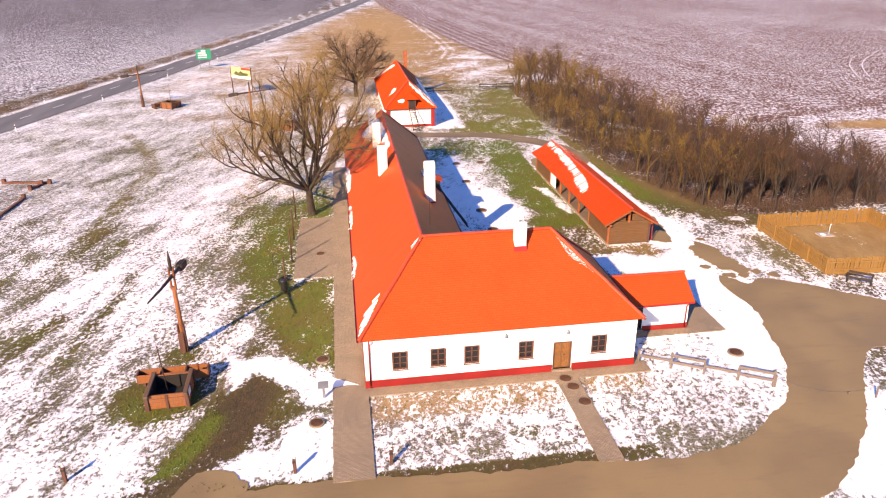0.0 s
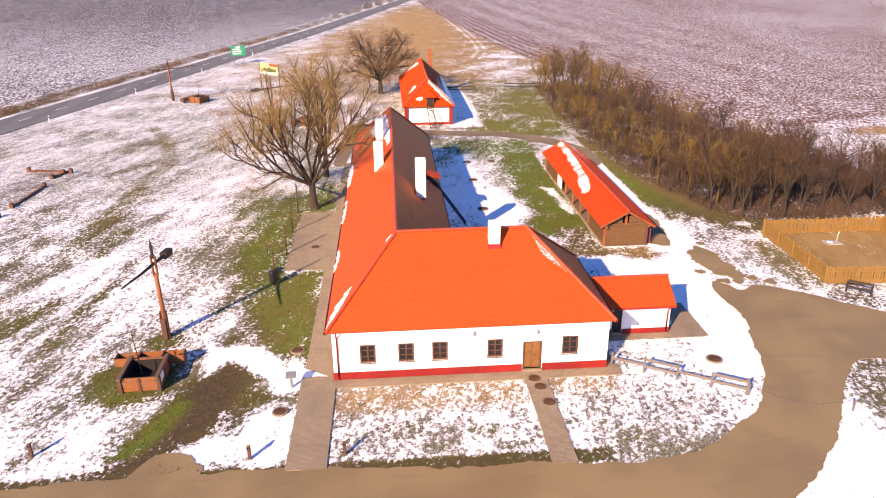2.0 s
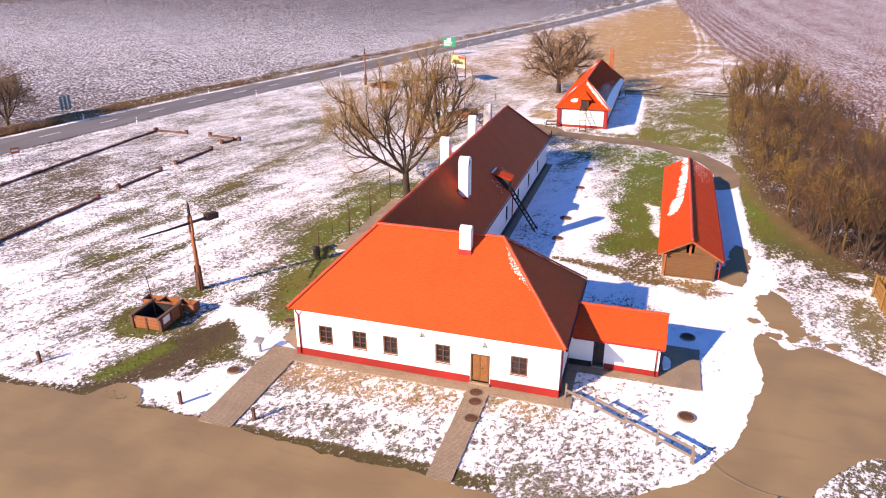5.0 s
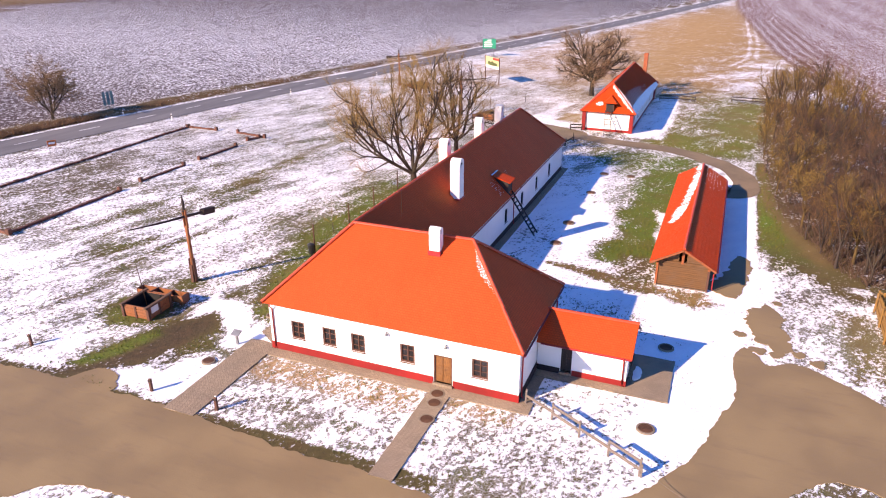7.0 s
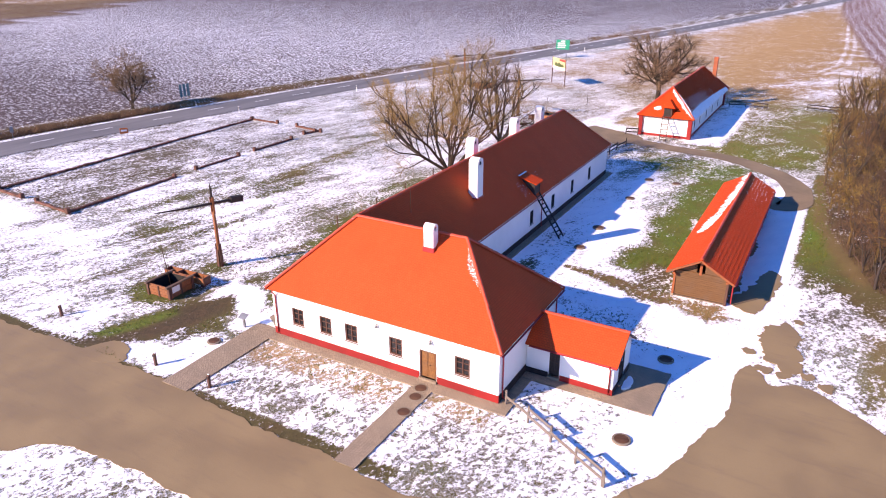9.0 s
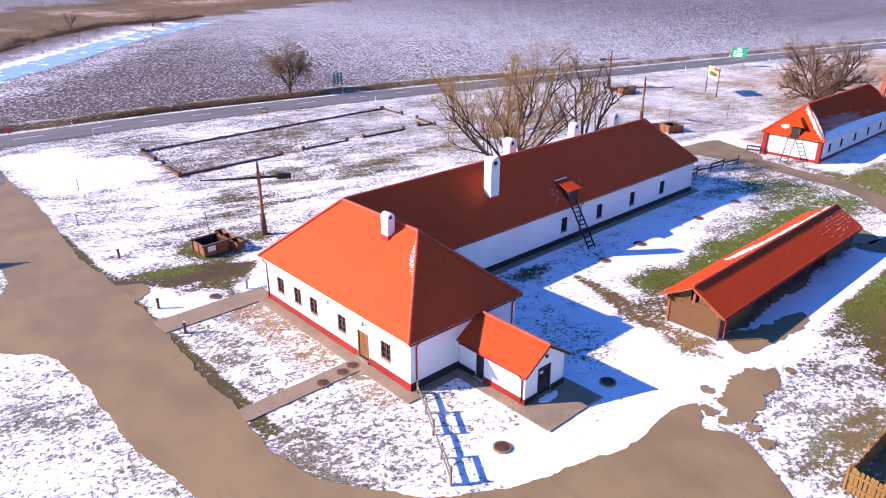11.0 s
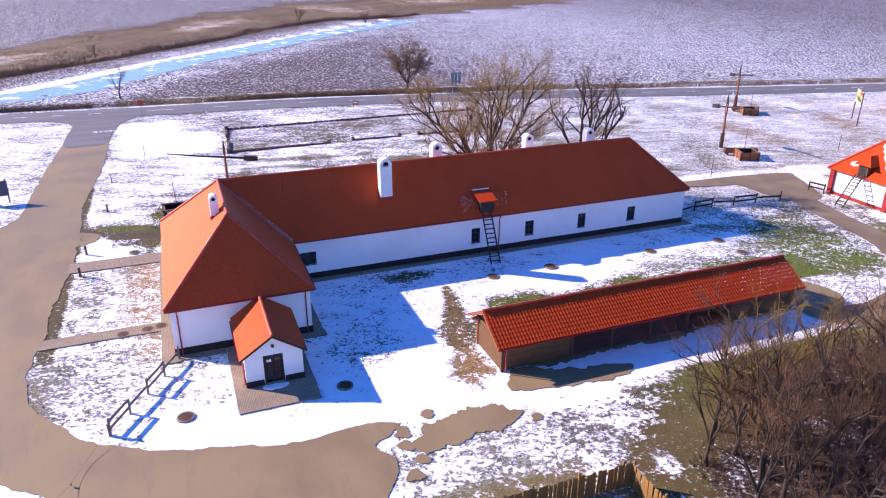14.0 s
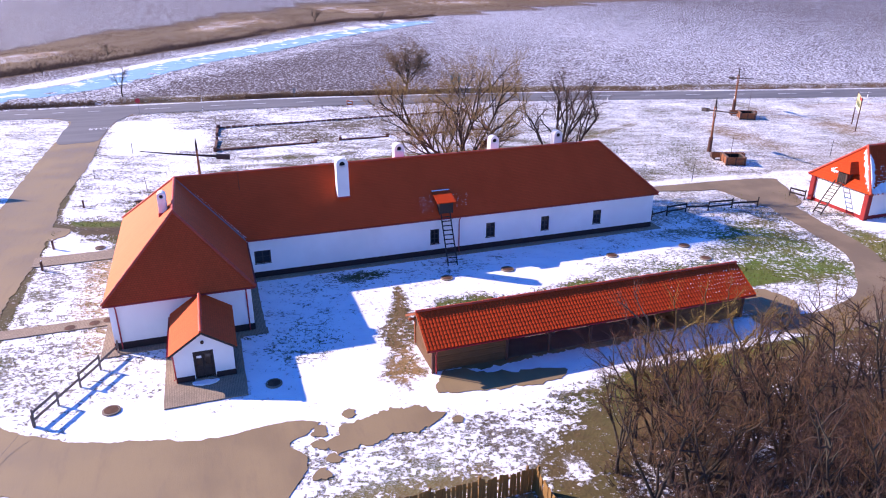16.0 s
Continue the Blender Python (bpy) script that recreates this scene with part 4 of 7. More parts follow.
def panel_door(parent, at, w, h, wood, glazed=False, frame_wood=None):
    d = new("door")
    d.parent = parent
    d.matrix_basis = at
    bm = bmesh.new()
    for x0, z0, x1, z1 in ((0, 0, 0.1, h), (w - 0.1, 0, w, h), (0.1, h - 0.1, w - 0.1, h)):
        box(bm, x0, -0.03, z0, x1, 0.15, z1, bevel=0.01)
    part("door_frame", bm, frame_wood or wood, d)
    for s in (0, 1):
        x0, x1 = 0.105 + s * (w - 0.2) / 2, 0.095 + (s + 1) * (w - 0.2) / 2
        bm = new_box(x0, 0.03, 0.03, x1, 0.08, h - 0.11, bevel=0.006)
        for j in range(3):
            z0 = 0.10 + j * (h - 0.2) / 3
            box(bm, x0 + 0.07, 0.012, z0, x1 - 0.07, 0.035, z0 + (h - 0.2) / 3 - 0.09, bevel=0.010)
        leaf = part("door_leaf", bm, wood, d)
        if glazed:
            part("pane", new_box(x0 + 0.1, 0.004, 0.9, x1 - 0.1, 0.011, h - 0.3), GLASS, leaf)
    part("door_handle", beam(bmesh.new(), (w / 2 + 0.08, -0.02, 1.0), (w / 2 + 0.2, -0.02, 1.0), 0.03, 0.03), IRON, d, "iron handle")
    part("threshold", new_box(-0.05, -0.25, -0.16, w + 0.05, 0.12, 0.0, bevel=0.015), PAVERS, d)
    return d


def chimney(parent, x, y, z0, z1, wx, wy, axis="x", skirt=0.14):
    """A whitewashed stack with a barrel top that is open at both ends."""
    c = new("chimney")
    c.parent = parent
    bm = bmesh.new()
    box(bm, x - wx / 2, y - wy / 2, z0, x + wx / 2, y + wy / 2, z1 - min(wx, wy) * 0.75, bevel=0.02)
    part("shaft", bm, PLASTER, c)
    bm = bmesh.new()
    span_w = wy if axis == "x" else wx
    span_l = wx if axis == "x" else wy
    r, hole, zc = span_w / 2, span_w * 0.24, z1 - span_w / 2
    base = z1 - min(wx, wy) * 0.75
    n = 12
    outer = [(-r, base)] + [(-r * math.cos(math.pi * i / n), zc + r * math.sin(math.pi * i / n)) for i in range(n + 1)] + [(r, base)]
    inner = [(-hole, zc)] + [(-hole * math.cos(math.pi * i / n), zc + hole * math.sin(math.pi * i / n)) for i in range(n + 1)] + [(hole, zc)]
    low = [(-hole * math.cos(math.pi * i / n), zc - hole * math.sin(math.pi * i / n)) for i in range(1, n)]
    place = (lambda u, z, l: (x + l, y + u, z)) if axis == "x" else (lambda u, z, l: (x + u, y + l, z))
    ends = []
    for l in (-span_l / 2, span_l / 2):
        o = [bm.verts.new(place(u, z, l)) for u, z in outer]
        i = [bm.verts.new(place(u, z, l)) for u, z in inner[1:-1]]
        for k in range(n):
            bm.faces.new((o[k + 1], o[k + 2], i[k + 1], i[k]))
        w = [bm.verts.new(place(u, z, l)) for u, z in low]
        ring = [i[0], *w, i[-1]]
        bm.faces.new([o[0], o[1], *ring, o[-2], o[-1]])
        ends.append((o, [*i, *w[::-1]]))
    for a, b in zip(ends[0], ends[1]):
        for k in range(len(a) if a is ends[0][1] else len(a) - 1):
            j = (k + 1) % len(a)
            bm.faces.new((a[k], b[k], b[j], a[j]))
    bmesh.ops.recalc_face_normals(bm, faces=bm.faces)
    part("cowl", bm, PLASTER, c, "rounded whitewashed top with a round opening")
    # a closed black tube fills the round opening
    ends = (place(0, zc, -span_l * 0.38), place(0, zc, span_l * 0.38))
    part("flue", tube(bmesh.new(), ends, [hole * 0.99] * 2, 12), DARK, c, "black plug in the flue")
    part("flashing", new_box(x - wx / 2 - 0.06, y - wy / 2 - 0.06, z0 + 0.02, x + wx / 2 + 0.06, y + wy / 2 + 0.06, z0 + skirt, bevel=0.02), REDMETAL, c, "red sheet-metal skirt")
    return c


def gutter(parent, p, q, r=0.07):
    m, n = along(p, q)
    bm = bmesh.new()
    rows = [[bm.verts.new(m @ Vector((x, math.cos(t) * k, math.sin(t) * k))) for k in (r, r - 0.012) for t in (math.pi, 3.9, 4.71, 5.5, math.tau)] for x in (0, n)]
    for i in (0, 1, 2, 3, 5, 6, 7, 8):
        bm.faces.new((rows[0][i], rows[0][i + 1], rows[1][i + 1], rows[1][i]))
    return part("gutter", bm, REDMETAL, parent)


def downpipe(parent, x, y, z_top, out, z_low=None):
    """A pipe from the gutter back to the wall and down it."""
    ox, oy = out
    z_low = GZ + 0.12 if z_low is None else z_low
    pts = [(x + ox * 0.32, y + oy * 0.32, z_top), (x + ox * 0.30, y + oy * 0.30, z_top - 0.12), (x + ox * 0.07, y + oy * 0.07, z_top - 0.42), (x + ox * 0.06, y + oy * 0.06, z_low + 0.12), (x + ox * 0.2, y + oy * 0.2, z_low)]
    return part("downpipe", tube(bmesh.new(), pts, [0.05] * 5, 8), REDMETAL, parent)


def snow_streaks(parent, corner, u, v, rows, seed=0, pitch=0.2, ragged=0.35, thick=0.035, fill=0.93):
    """Snow held between the tile columns: streaks down the slope. rows: (along, low, high), between which the rims are drawn."""
    rnd = random.Random(seed)
    c, u, v = Vector(corner), Vector(u).normalized(), Vector(v).normalized()
    nrm = u.cross(v)
    bm = bmesh.new()
    a = rows[0][0]
    along_u = [r[0] for r in rows]
    while a < rows[-1][0]:
        lo, hi = float(np.interp(a, along_u, [r[1] for r in rows])), float(np.interp(a, along_u, [r[2] for r in rows]))
        lo += rnd.uniform(-ragged, ragged)
        hi += rnd.uniform(-ragged, ragged) * 0.4
        if hi - lo > 0.08 and rnd.random() < fill:
            w = pitch * rnd.uniform(0.32, 0.56)
            m = a + rnd.uniform(-0.02, 0.02)
            pts = [(m - w * 0.5, lo), (m + w * 0.4, lo - 0.05), (m + w, lo + 0.12), (m + w, hi - 0.06), (m + w * 0.3, hi), (m - w, hi - 0.05), (m - w, lo + 0.1)]
            low = [bm.verts.new(c + u * p + v * q + nrm * 0.028) for p, q in pts]
            top = [bm.verts.new(c + u * (m + (p - m) * 0.85) + v * q + nrm * (0.03 + thick)) for p, q in pts]
            bm.faces.new(top)
            for i in range(7):
                bm.faces.new((low[i], low[(i + 1) % 7], top[(i + 1) % 7], top[i]))
        a += pitch
    return tagged(part("snow_patch", bm, SNOW, parent, "streaks of left-over white snow"), kind="stuff")


def snow_flakes(parent, corner, u, v, spots, seed=0, thick=0.015, lift=0.006):
    """Flakes of snow caught on the lower rims of tiles: (along, up, size)."""
    rnd = random.Random(seed)
    c, u, v = Vector(corner), Vector(u).normalized(), Vector(v).normalized()
    nrm = u.cross(v)
    bm = bmesh.new()
    for a, b, size in spots:
        n = rnd.choice((5, 6, 7))
        ring = [(a + size * rnd.uniform(0.6, 1.3) * math.cos(k * math.tau / n), b + size * 0.55 * rnd.uniform(0.6, 1.3) * math.sin(k * math.tau / n)) for k in range(n)]
        low = [bm.verts.new(c + u * p + v * q + nrm * lift) for p, q in ring]
        top = [bm.verts.new(c + u * (a + (p - a) * 0.8) + v * (b + (q - b) * 0.8) + nrm * (lift + thick)) for p, q in ring]
        bm.faces.new(top)
        for k in range(n):
            bm.faces.new((low[k], low[(k + 1) % n], top[(k + 1) % n], top[k]))
    return tagged(part("snow_flakes", bm, SNOW, parent, "flakes of left-over white snow, on the shed also painted sheen"), kind="stuff")


# ---- the long farmhouse ----
EZ, RZ = 3.30, 7.85                                 # eaves and ridge
house = thing("farmhouse", "long L-shaped whitewashed farmhouse with orange tiled hip roof", "house")
X0, X1, Y0, Y1 = 0.38, 18.02, 37.68, 47.12          # front range
XW, YN = 8.95, 87.0                                 # long wing
FRONT = [(2.08, 1.0), (4.50, 1.0), (6.65, 1.0), (10.18, 1.0), (15.02, 1.05)]
COURT = [(63.55, 0.85), (69.0, 0.9), (74.65, 0.85), (80.25, 0.9)]
holes = [(x - X0, 0.84, x - X0 + w, 2.16) for x, w in FRONT] + [(12.48 - X0, -0.12, 13.72 - X0, 1.88)]
part("wall", wall(bmesh.new(), (X0, Y0), (X1, Y0), GZ - 0.1, 3.28, 0.5, holes), PLASTER, house)
part("wall", wall(bmesh.new(), (X1, Y0 + 0.5), (X1, Y1 - 0.5), GZ - 0.1, 3.28, 0.5), PLASTER, house)
part("wall", wall(bmesh.new(), (X1, Y1), (XW - 0.5, Y1), GZ - 0.1, 3.28, 0.5), PLASTER, house)
holes = [(y - Y1, 0.78, y - Y1 + w, 2.20) for y, w in COURT] + [(48.0 - Y1, 1.0, 49.35 - Y1, 2.15)]
part("wall", wall(bmesh.new(), (XW, Y1), (XW, YN - 0.5), GZ - 0.1, 3.28, 0.5, holes), PLASTER, house)
part("wall", wall(bmesh.new(), (XW, YN), (X0, YN), GZ - 0.1, 3.28, 0.5), PLASTER, house)
west_holes = [(YN - 0.5 - y, 0.85, YN - 0.5 - y + 0.95, 2.15) for y in (82, 76, 70, 63, 57, 51, 45)]
part("wall", wall(bmesh.new(), (X0, YN - 0.5), (X0, Y0 + 0.5), GZ - 0.1, 3.28, 0.5, west_holes), PLASTER, house)
part("floor_slab", new_box(X0 + 0.5, Y0 + 0.5, GZ - 0.1, X1 - 0.5, Y1 - 0.5, GZ), DARK, house)
part("floor_slab", new_box(X0 + 0.5, Y1 - 0.5, GZ - 0.1, XW - 0.5, YN - 0.5, GZ), DARK, house)
# red plinth, a little proud of the wall
PT = 0.24
for a, b in (((X0 - 0.04, Y0 - 0.04), (12.44, Y0)), ((13.76, Y0 - 0.04), (X1 + 0.04, Y0)), ((X1, Y0), (X1 + 0.04, Y1 + 0.04)), ((XW + 0.04, Y1), (X1, Y1 + 0.04)), ((XW, Y1), (XW + 0.04, YN)), ((X0, YN), (XW + 0.04, YN + 0.04)), ((X0 - 0.04, Y0), (X0, YN + 0.04))):
    court = a[0] >= XW - 0.01 and b[0] - a[0] < 0.2 or a[1] >= Y1 - 0.01
    part("plinth", new_box(*a, GZ - 0.1, *b, PT, bevel=0.012), TARBAND if court else REDBAND, house, "black tarred plinth" if court else "dull red painted plinth")
for x, w in FRONT:
    casement(house, pose(x, Y0 + 0.06, 0.84), w, 1.32, 3, 2)
panel_door(house, pose(12.48, Y0 + 0.06, -0.12), 1.24, 2.0, timber("oak_door", (0.235, 0.098, 0.026), axis=(1, 1, 0.3)), frame_wood=BROWNWOOD)
for y, w in COURT:
    casement(house, pose(XW - 0.06, y, 0.78, 0, 0, 90), w, 1.42, 3, 2, wood=DARKWOOD)
casement(house, pose(XW - 0.06, 48.0, 1.0, 0, 0, 90), 1.35, 1.15, 2, 2, wood=DARKWOOD)
for y in (82, 76, 70, 63, 57, 51, 45):
    casement(house, pose(X0 + 0.06, y, 0.85, 0, 0, -90), 0.95, 1.3, 3, 2)
for x, z in ((9.3, 2.78), (13.35, 2.72)):
    lampw = new("wall_lamp")
    lampw.parent = house
    part("bracket", new_box(x - 0.03, Y0 - 0.16, z, x + 0.03, Y0 - 0.002, z + 0.05), GREYMETAL, lampw)
    part("shade", tube(bmesh.new(), [(x, Y0 - 0.15, z + 0.03), (x, Y0 - 0.15, z - 0.06), (x, Y0 - 0.15, z - 0.16)], [0.04, 0.07, 0.11], 10), GREYMETAL, lampw, "small grey metal shade")
# roof slopes
EW, EE, ES, EN, EX = 0.08, 9.22, 37.36, 87.32, 18.32
YB = 47.44
RX, RY, RE, RN = 4.62, 42.4, 13.35, 82.75
for pts in ([(EW, ES, EZ), (EX, ES, EZ), (RE, RY, RZ), (RX, RY, RZ)],
            [(EX, ES, EZ), (EX, YB, EZ), (RE, RY, RZ)],
            [(EX, YB, EZ), (EE, YB, EZ), (RX, RY, RZ), (RE, RY, RZ)],
            [(EE, YB, EZ), (EE, EN, EZ), (RX, RN, RZ), (RX, RY, RZ)],
            [(EE, EN, EZ), (EW, EN, EZ), (RX, RN, RZ)],
            [(EW, EN, EZ), (EW, ES, EZ), (RX, RY, RZ), (RX, RN, RZ)]):
    part("roof", roof_plane(pts), TILE, house, "orange-red clay tiles")
for i, (p, q) in enumerate((((EW, ES, EZ), (RX, RY, RZ)), ((EX, ES, EZ), (RE, RY, RZ)), ((EX, YB, EZ), (RE, RY, RZ)), ((RX, RY, RZ), (RE, RY, RZ)), ((RX, RY, RZ), (RX, RN, RZ)), ((EW, EN, EZ), (RX, RN, RZ)), ((EE, EN, EZ), (RX, RN, RZ)))):
    up = Vector((0, 0, 0.05))
    ridge_row(house, Vector(p) + up, Vector(q) + up, RIDGE, seed=i)
part("valley_flashing", beam(bmesh.new(), (EE, YB, EZ + 0.04), (RX, RY, RZ + 0.02), 0.36, 0.03), plain("grey_zinc", (0.273, 0.257, 0.281), 0.45, 0.2, 3, metal=0.6), house, "grey zinc valley strip")
for p, q in (((EX + 0.06, ES, EZ - 0.06), (EX + 0.06, YB, EZ - 0.06)), ((EX, YB + 0.06, EZ - 0.06), (EE + 0.1, YB + 0.06, EZ - 0.06)), ((EE + 0.06, YB + 0.1, EZ - 0.06), (EE + 0.06, EN, EZ - 0.06)), ((EW - 0.06, EN, EZ - 0.06), (EW - 0.06, ES, EZ - 0.06))):
    gutter(house, p, q)
for x, y, out in ((X0 + 0.3, Y0, (0, -1)), (X1, Y0 + 0.45, (1, 0)), (X1, Y1 - 0.35, (1, 0)), (XW, 66.3, (1, 0)), (X0, 52.0, (-1, 0)), (X0, 84.0, (-1, 0))):
    downpipe(house, x, y, EZ - 0.08, out)
chimney(house, 11.05, 41.65, 6.75, 8.75, 0.75, 0.62, "x", 0.42)
chimney(house, 6.9, 56.15, 5.5, 9.05, 0.85, 1.05, "x")
chimney(house, 3.35, 62.2, 6.1, 9.0, 0.85, 0.95, "x")
chimney(house, 3.35, 71.8, 6.1, 9.0, 0.8, 0.9, "x")
chimney(house, 3.3, 78.7, 6.1, 9.0, 0.8, 0.9, "x")
part("lightning_rod", tube(bmesh.new(), [(RX + 1.2, 47.5, RZ - 1.3), (RX + 1.2, 47.5, RZ + 0.9)], [0.02, 0.012], 5), IRON, house)
# hatch in the courtyard slope
hatch = new("dormer")
hatch.parent = house
for y in (64.40, 65.62):
    bm = bmesh.new()
    f = [bm.verts.new(c) for c in ((7.0, y, 5.1), (8.95, y, 3.5), (8.95, y, 4.72), (7.0, y, 5.15), (7.0, y + 0.1, 5.1), (8.95, y + 0.1, 3.5), (8.95, y + 0.1, 4.72), (7.0, y + 0.1, 5.15))]
    for q in ((0, 1, 2, 3), (7, 6, 5, 4), (0, 4, 5, 1), (1, 5, 6, 2), (2, 6, 7, 3)):
        bm.faces.new([f[k] for k in q])
    part("cheek", bm, DARKWOOD, hatch)
part("roof", roof_plane([(9.2, 64.2, 4.72), (9.2, 65.92, 4.72), (7.25, 65.92, 5.30), (7.25, 64.2, 5.30)], thick=0.08), TILE_RED, hatch)
part("hatch_door", new_box(8.86, 64.5, 3.55, 8.92, 65.62, 4.66, bevel=0.01), DARKWOOD, hatch, "dark plank hatch door")
part("snow_patch", beam(bmesh.new(), (7.35, 64.2, 5.32), (7.35, 65.9, 5.32), 0.16, 0.07, 0.02), SNOW, hatch)
# snow left on the slopes
wv = Vector((RX - EW, 0, RZ - EZ))
wu, wc = Vector((0, -1, 0)), (EW, EN, EZ)
run = EN - ES
for k, rows in enumerate(([(run - 5.2, 5.6, 6.2), (run - 4.7, 5.3, 6.2)], [(run - 3.1, 1.7, 2.2), (run - 2.4, 0.7, 2.0), (run - 1.2, 0.2, 1.0), (run - 0.5, 0.1, 0.35)], [(run - 13.0, 0.1, 0.2), (run - 11.0, 0.05, 0.36), (run - 9.0, 0.0, 0.15)],
                          [(run - 24.5, 0.1, 0.25), (run - 21.5, 0.05, 0.4), (run - 18.8, 0.0, 0.2)], [(run - 37, 0.0, 0.4), (run - 33, 0.0, 0.6), (run - 29.0, 0.0, 0.3)],
                          [(run - 38.5, 4.6, 6.1), (run - 34, 5.5, 6.2), (run - 29.5, 5.9, 6.2)], [(run - 44.5, 3.0, 5.6), (run - 40, 3.6, 6.0), (run - 38, 4.2, 5.9)])):
    snow_streaks(house, wc, wu, wv, rows, seed=k, pitch=0.11, ragged=0.22, thick=0.02, fill=0.8)
fu, fv = Vector((1, 0, 0)), Vector((0, RY - ES, RZ - EZ))
rnd = random.Random(31)
hip = []
for k in range(26):
    v0 = 3.5 + 0.105 * k
    full = 1 - abs(k - 12) / 13
    for j in range(1 + int(4 * full)):
        hip.append((EX - EW - v0 * 0.732 - 0.16 - 0.11 * j - 0.05 * rnd.random(), v0 + rnd.uniform(-0.03, 0.03), rnd.uniform(0.03, 0.055 + 0.03 * full)))
snow_flakes(house, (EW, ES, EZ), fu, fv, hip, 60)
eu, ev = Vector((0, 1, 0)), Vector((RX - EE, 0, RZ - EZ))
court_flakes = []
for k in range(60):
    a0, b0 = (15.4 + rnd.random() * 1.3, 0.7 + rnd.random() * 1.7) if k % 3 else (18.6 + rnd.random() * 1.5, 0.9 + rnd.random() * 1.6)
    court_flakes.append((a0, 0.16 * round(b0 / 0.16), rnd.uniform(0.03, 0.06)))
for k in range(70):
    b0 = 0.25 + 4.6 * (k / 70) ** 1.2
    court_flakes.append((0.22 - 0.78 * b0 + rnd.uniform(-0.03, 0.06), b0, rnd.uniform(0.025, 0.05) * (1 - 0.4 * k / 70)))
snow_flakes(house, (EE, YB, EZ), eu, ev, court_flakes, 70)

# ---- entrance annexe ----
annex = thing("entrance_porch", "small white gabled porch with orange tiles and dark double door", "porch")
AX, AY0, AY1, AZ, AR = 23.75, 41.78, 45.42, 1.95, 3.30
AM = (AY0 + AY1) / 2
part("wall", wall(bmesh.new(), (18.06, AY0), (AX - 0.297, AY0), GZ - 0.1, AZ + 0.05, 0.3, [(1.55, -0.1, 2.25, 1.85)]), PLASTER, annex)
part("wall", wall(bmesh.new(), (AX - 0.297, AY1), (18.06, AY1), GZ - 0.1, AZ + 0.05, 0.3), PLASTER, annex)
part("wall", wall(bmesh.new(), (AX + 0.003, AY0), (AX + 0.003, AY1), GZ - 0.1, AZ, 0.3, [(1.15, -0.15, 2.4, 1.80)]), PLASTER, annex)
bm = bmesh.new()
f = [bm.verts.new((x, y, z)) for x in (AX + 0.003, AX - 0.297) for y, z in ((AY0, AZ), (AY1, AZ), (AM, AR - 0.1))]
for q in ((0, 1, 2), (5, 4, 3), (0, 3, 4, 1), (1, 4, 5, 2), (2, 5, 3, 0)):
    bm.faces.new([f[k] for k in q])
part("gable", bm, PLASTER, annex)
part("gable_lamp", disc(bmesh.new(), 0, 0, 0, 0.11, 0.12, 10), IRON, annex, "small round iron lamp", at=pose(AX, AM, 2.45, 0, 90, 0))
for a, b in (((18.07, AY0 - 0.04), (19.57, AY0)), ((20.35, AY0 - 0.04), (AX + 0.04, AY0)), ((AX + 0.003, AY0), (AX + 0.043, AY0 + 1.1)), ((AX + 0.003, AY1 - 1.2), (AX + 0.043, AY1 + 0.04)), ((18.07, AY1), (AX, AY1 + 0.04))):
    part("plinth", new_box(*a, GZ - 0.1, *b, 0.12, bevel=0.01), TARBAND if a[0] > AX or a[1] >= AY1 or b[0] < 20 else REDBAND, annex, "black tarred plinth" if a[0] > AX or a[1] >= AY1 or b[0] < 20 else "dull red painted plinth")
porch_door = panel_door(annex, pose(AX - 0.05, AY0 + 1.15, -0.15, 0, 0, 90), 1.25, 1.95, DARKWOOD, True)
part("notice", new_box(0.2, -0.035, 1.45, 0.5, -0.022, 1.62), plain("white_paper", (0.75, 0.75, 0.75)), porch_door, "small white paper notice")
panel_door(annex, pose(19.61, AY0 + 0.06, -0.1), 0.70, 1.95, DARKWOOD)
part("snow_patch", patch([(AX + 0.35, AY0 + 1.0), (AX + 0.75, AY0 + 1.3), (AX + 0.75, AY0 + 2.2), (AX + 0.35, AY0 + 2.5)], GZ + 0.12, 0.1, 0.1), SNOW, annex, "small heap of snow before the door")
for pts in ([(18.02, AY0 - 0.28, AZ - 0.05), (AX + 0.28, AY0 - 0.28, AZ - 0.05), (AX + 0.28, AM, AR), (18.02, AM, AR)], [(AX + 0.28, AY1 + 0.28, AZ - 0.05), (18.02, AY1 + 0.28, AZ - 0.05), (18.02, AM, AR), (AX + 0.28, AM, AR)]):
    part("roof", roof_plane(pts, thick=0.1), TILE, annex)
ridge_row(annex, (18.05, AM, AR + 0.03), (AX + 0.28, AM, AR + 0.03), RIDGE)
for s in (-1, 1):
    part("bargeboard", beam(bmesh.new(), (AX + 0.27, AM + s * 2.1, AZ - 0.14), (AX + 0.27, AM, AR - 0.09), 0.03, 0.14), DARKWOOD, annex)
downpipe(annex, AX - 0.2, AY0, AZ - 0.05, (0, -1))
gutter(annex, (18.3, AY0 - 0.33, AZ - 0.08), (AX + 0.25, AY0 - 0.33, AZ - 0.08))

# ---- cart shed ----
shed = thing("cart_shed", "long open timber cart shed with snow-streaked red pantile roof", "shed")
SX0, SX1, SY0, SY1, SE, SR = 23.75, 27.7, 57.75, 82.4, 1.78, 3.22
SM = 25.65


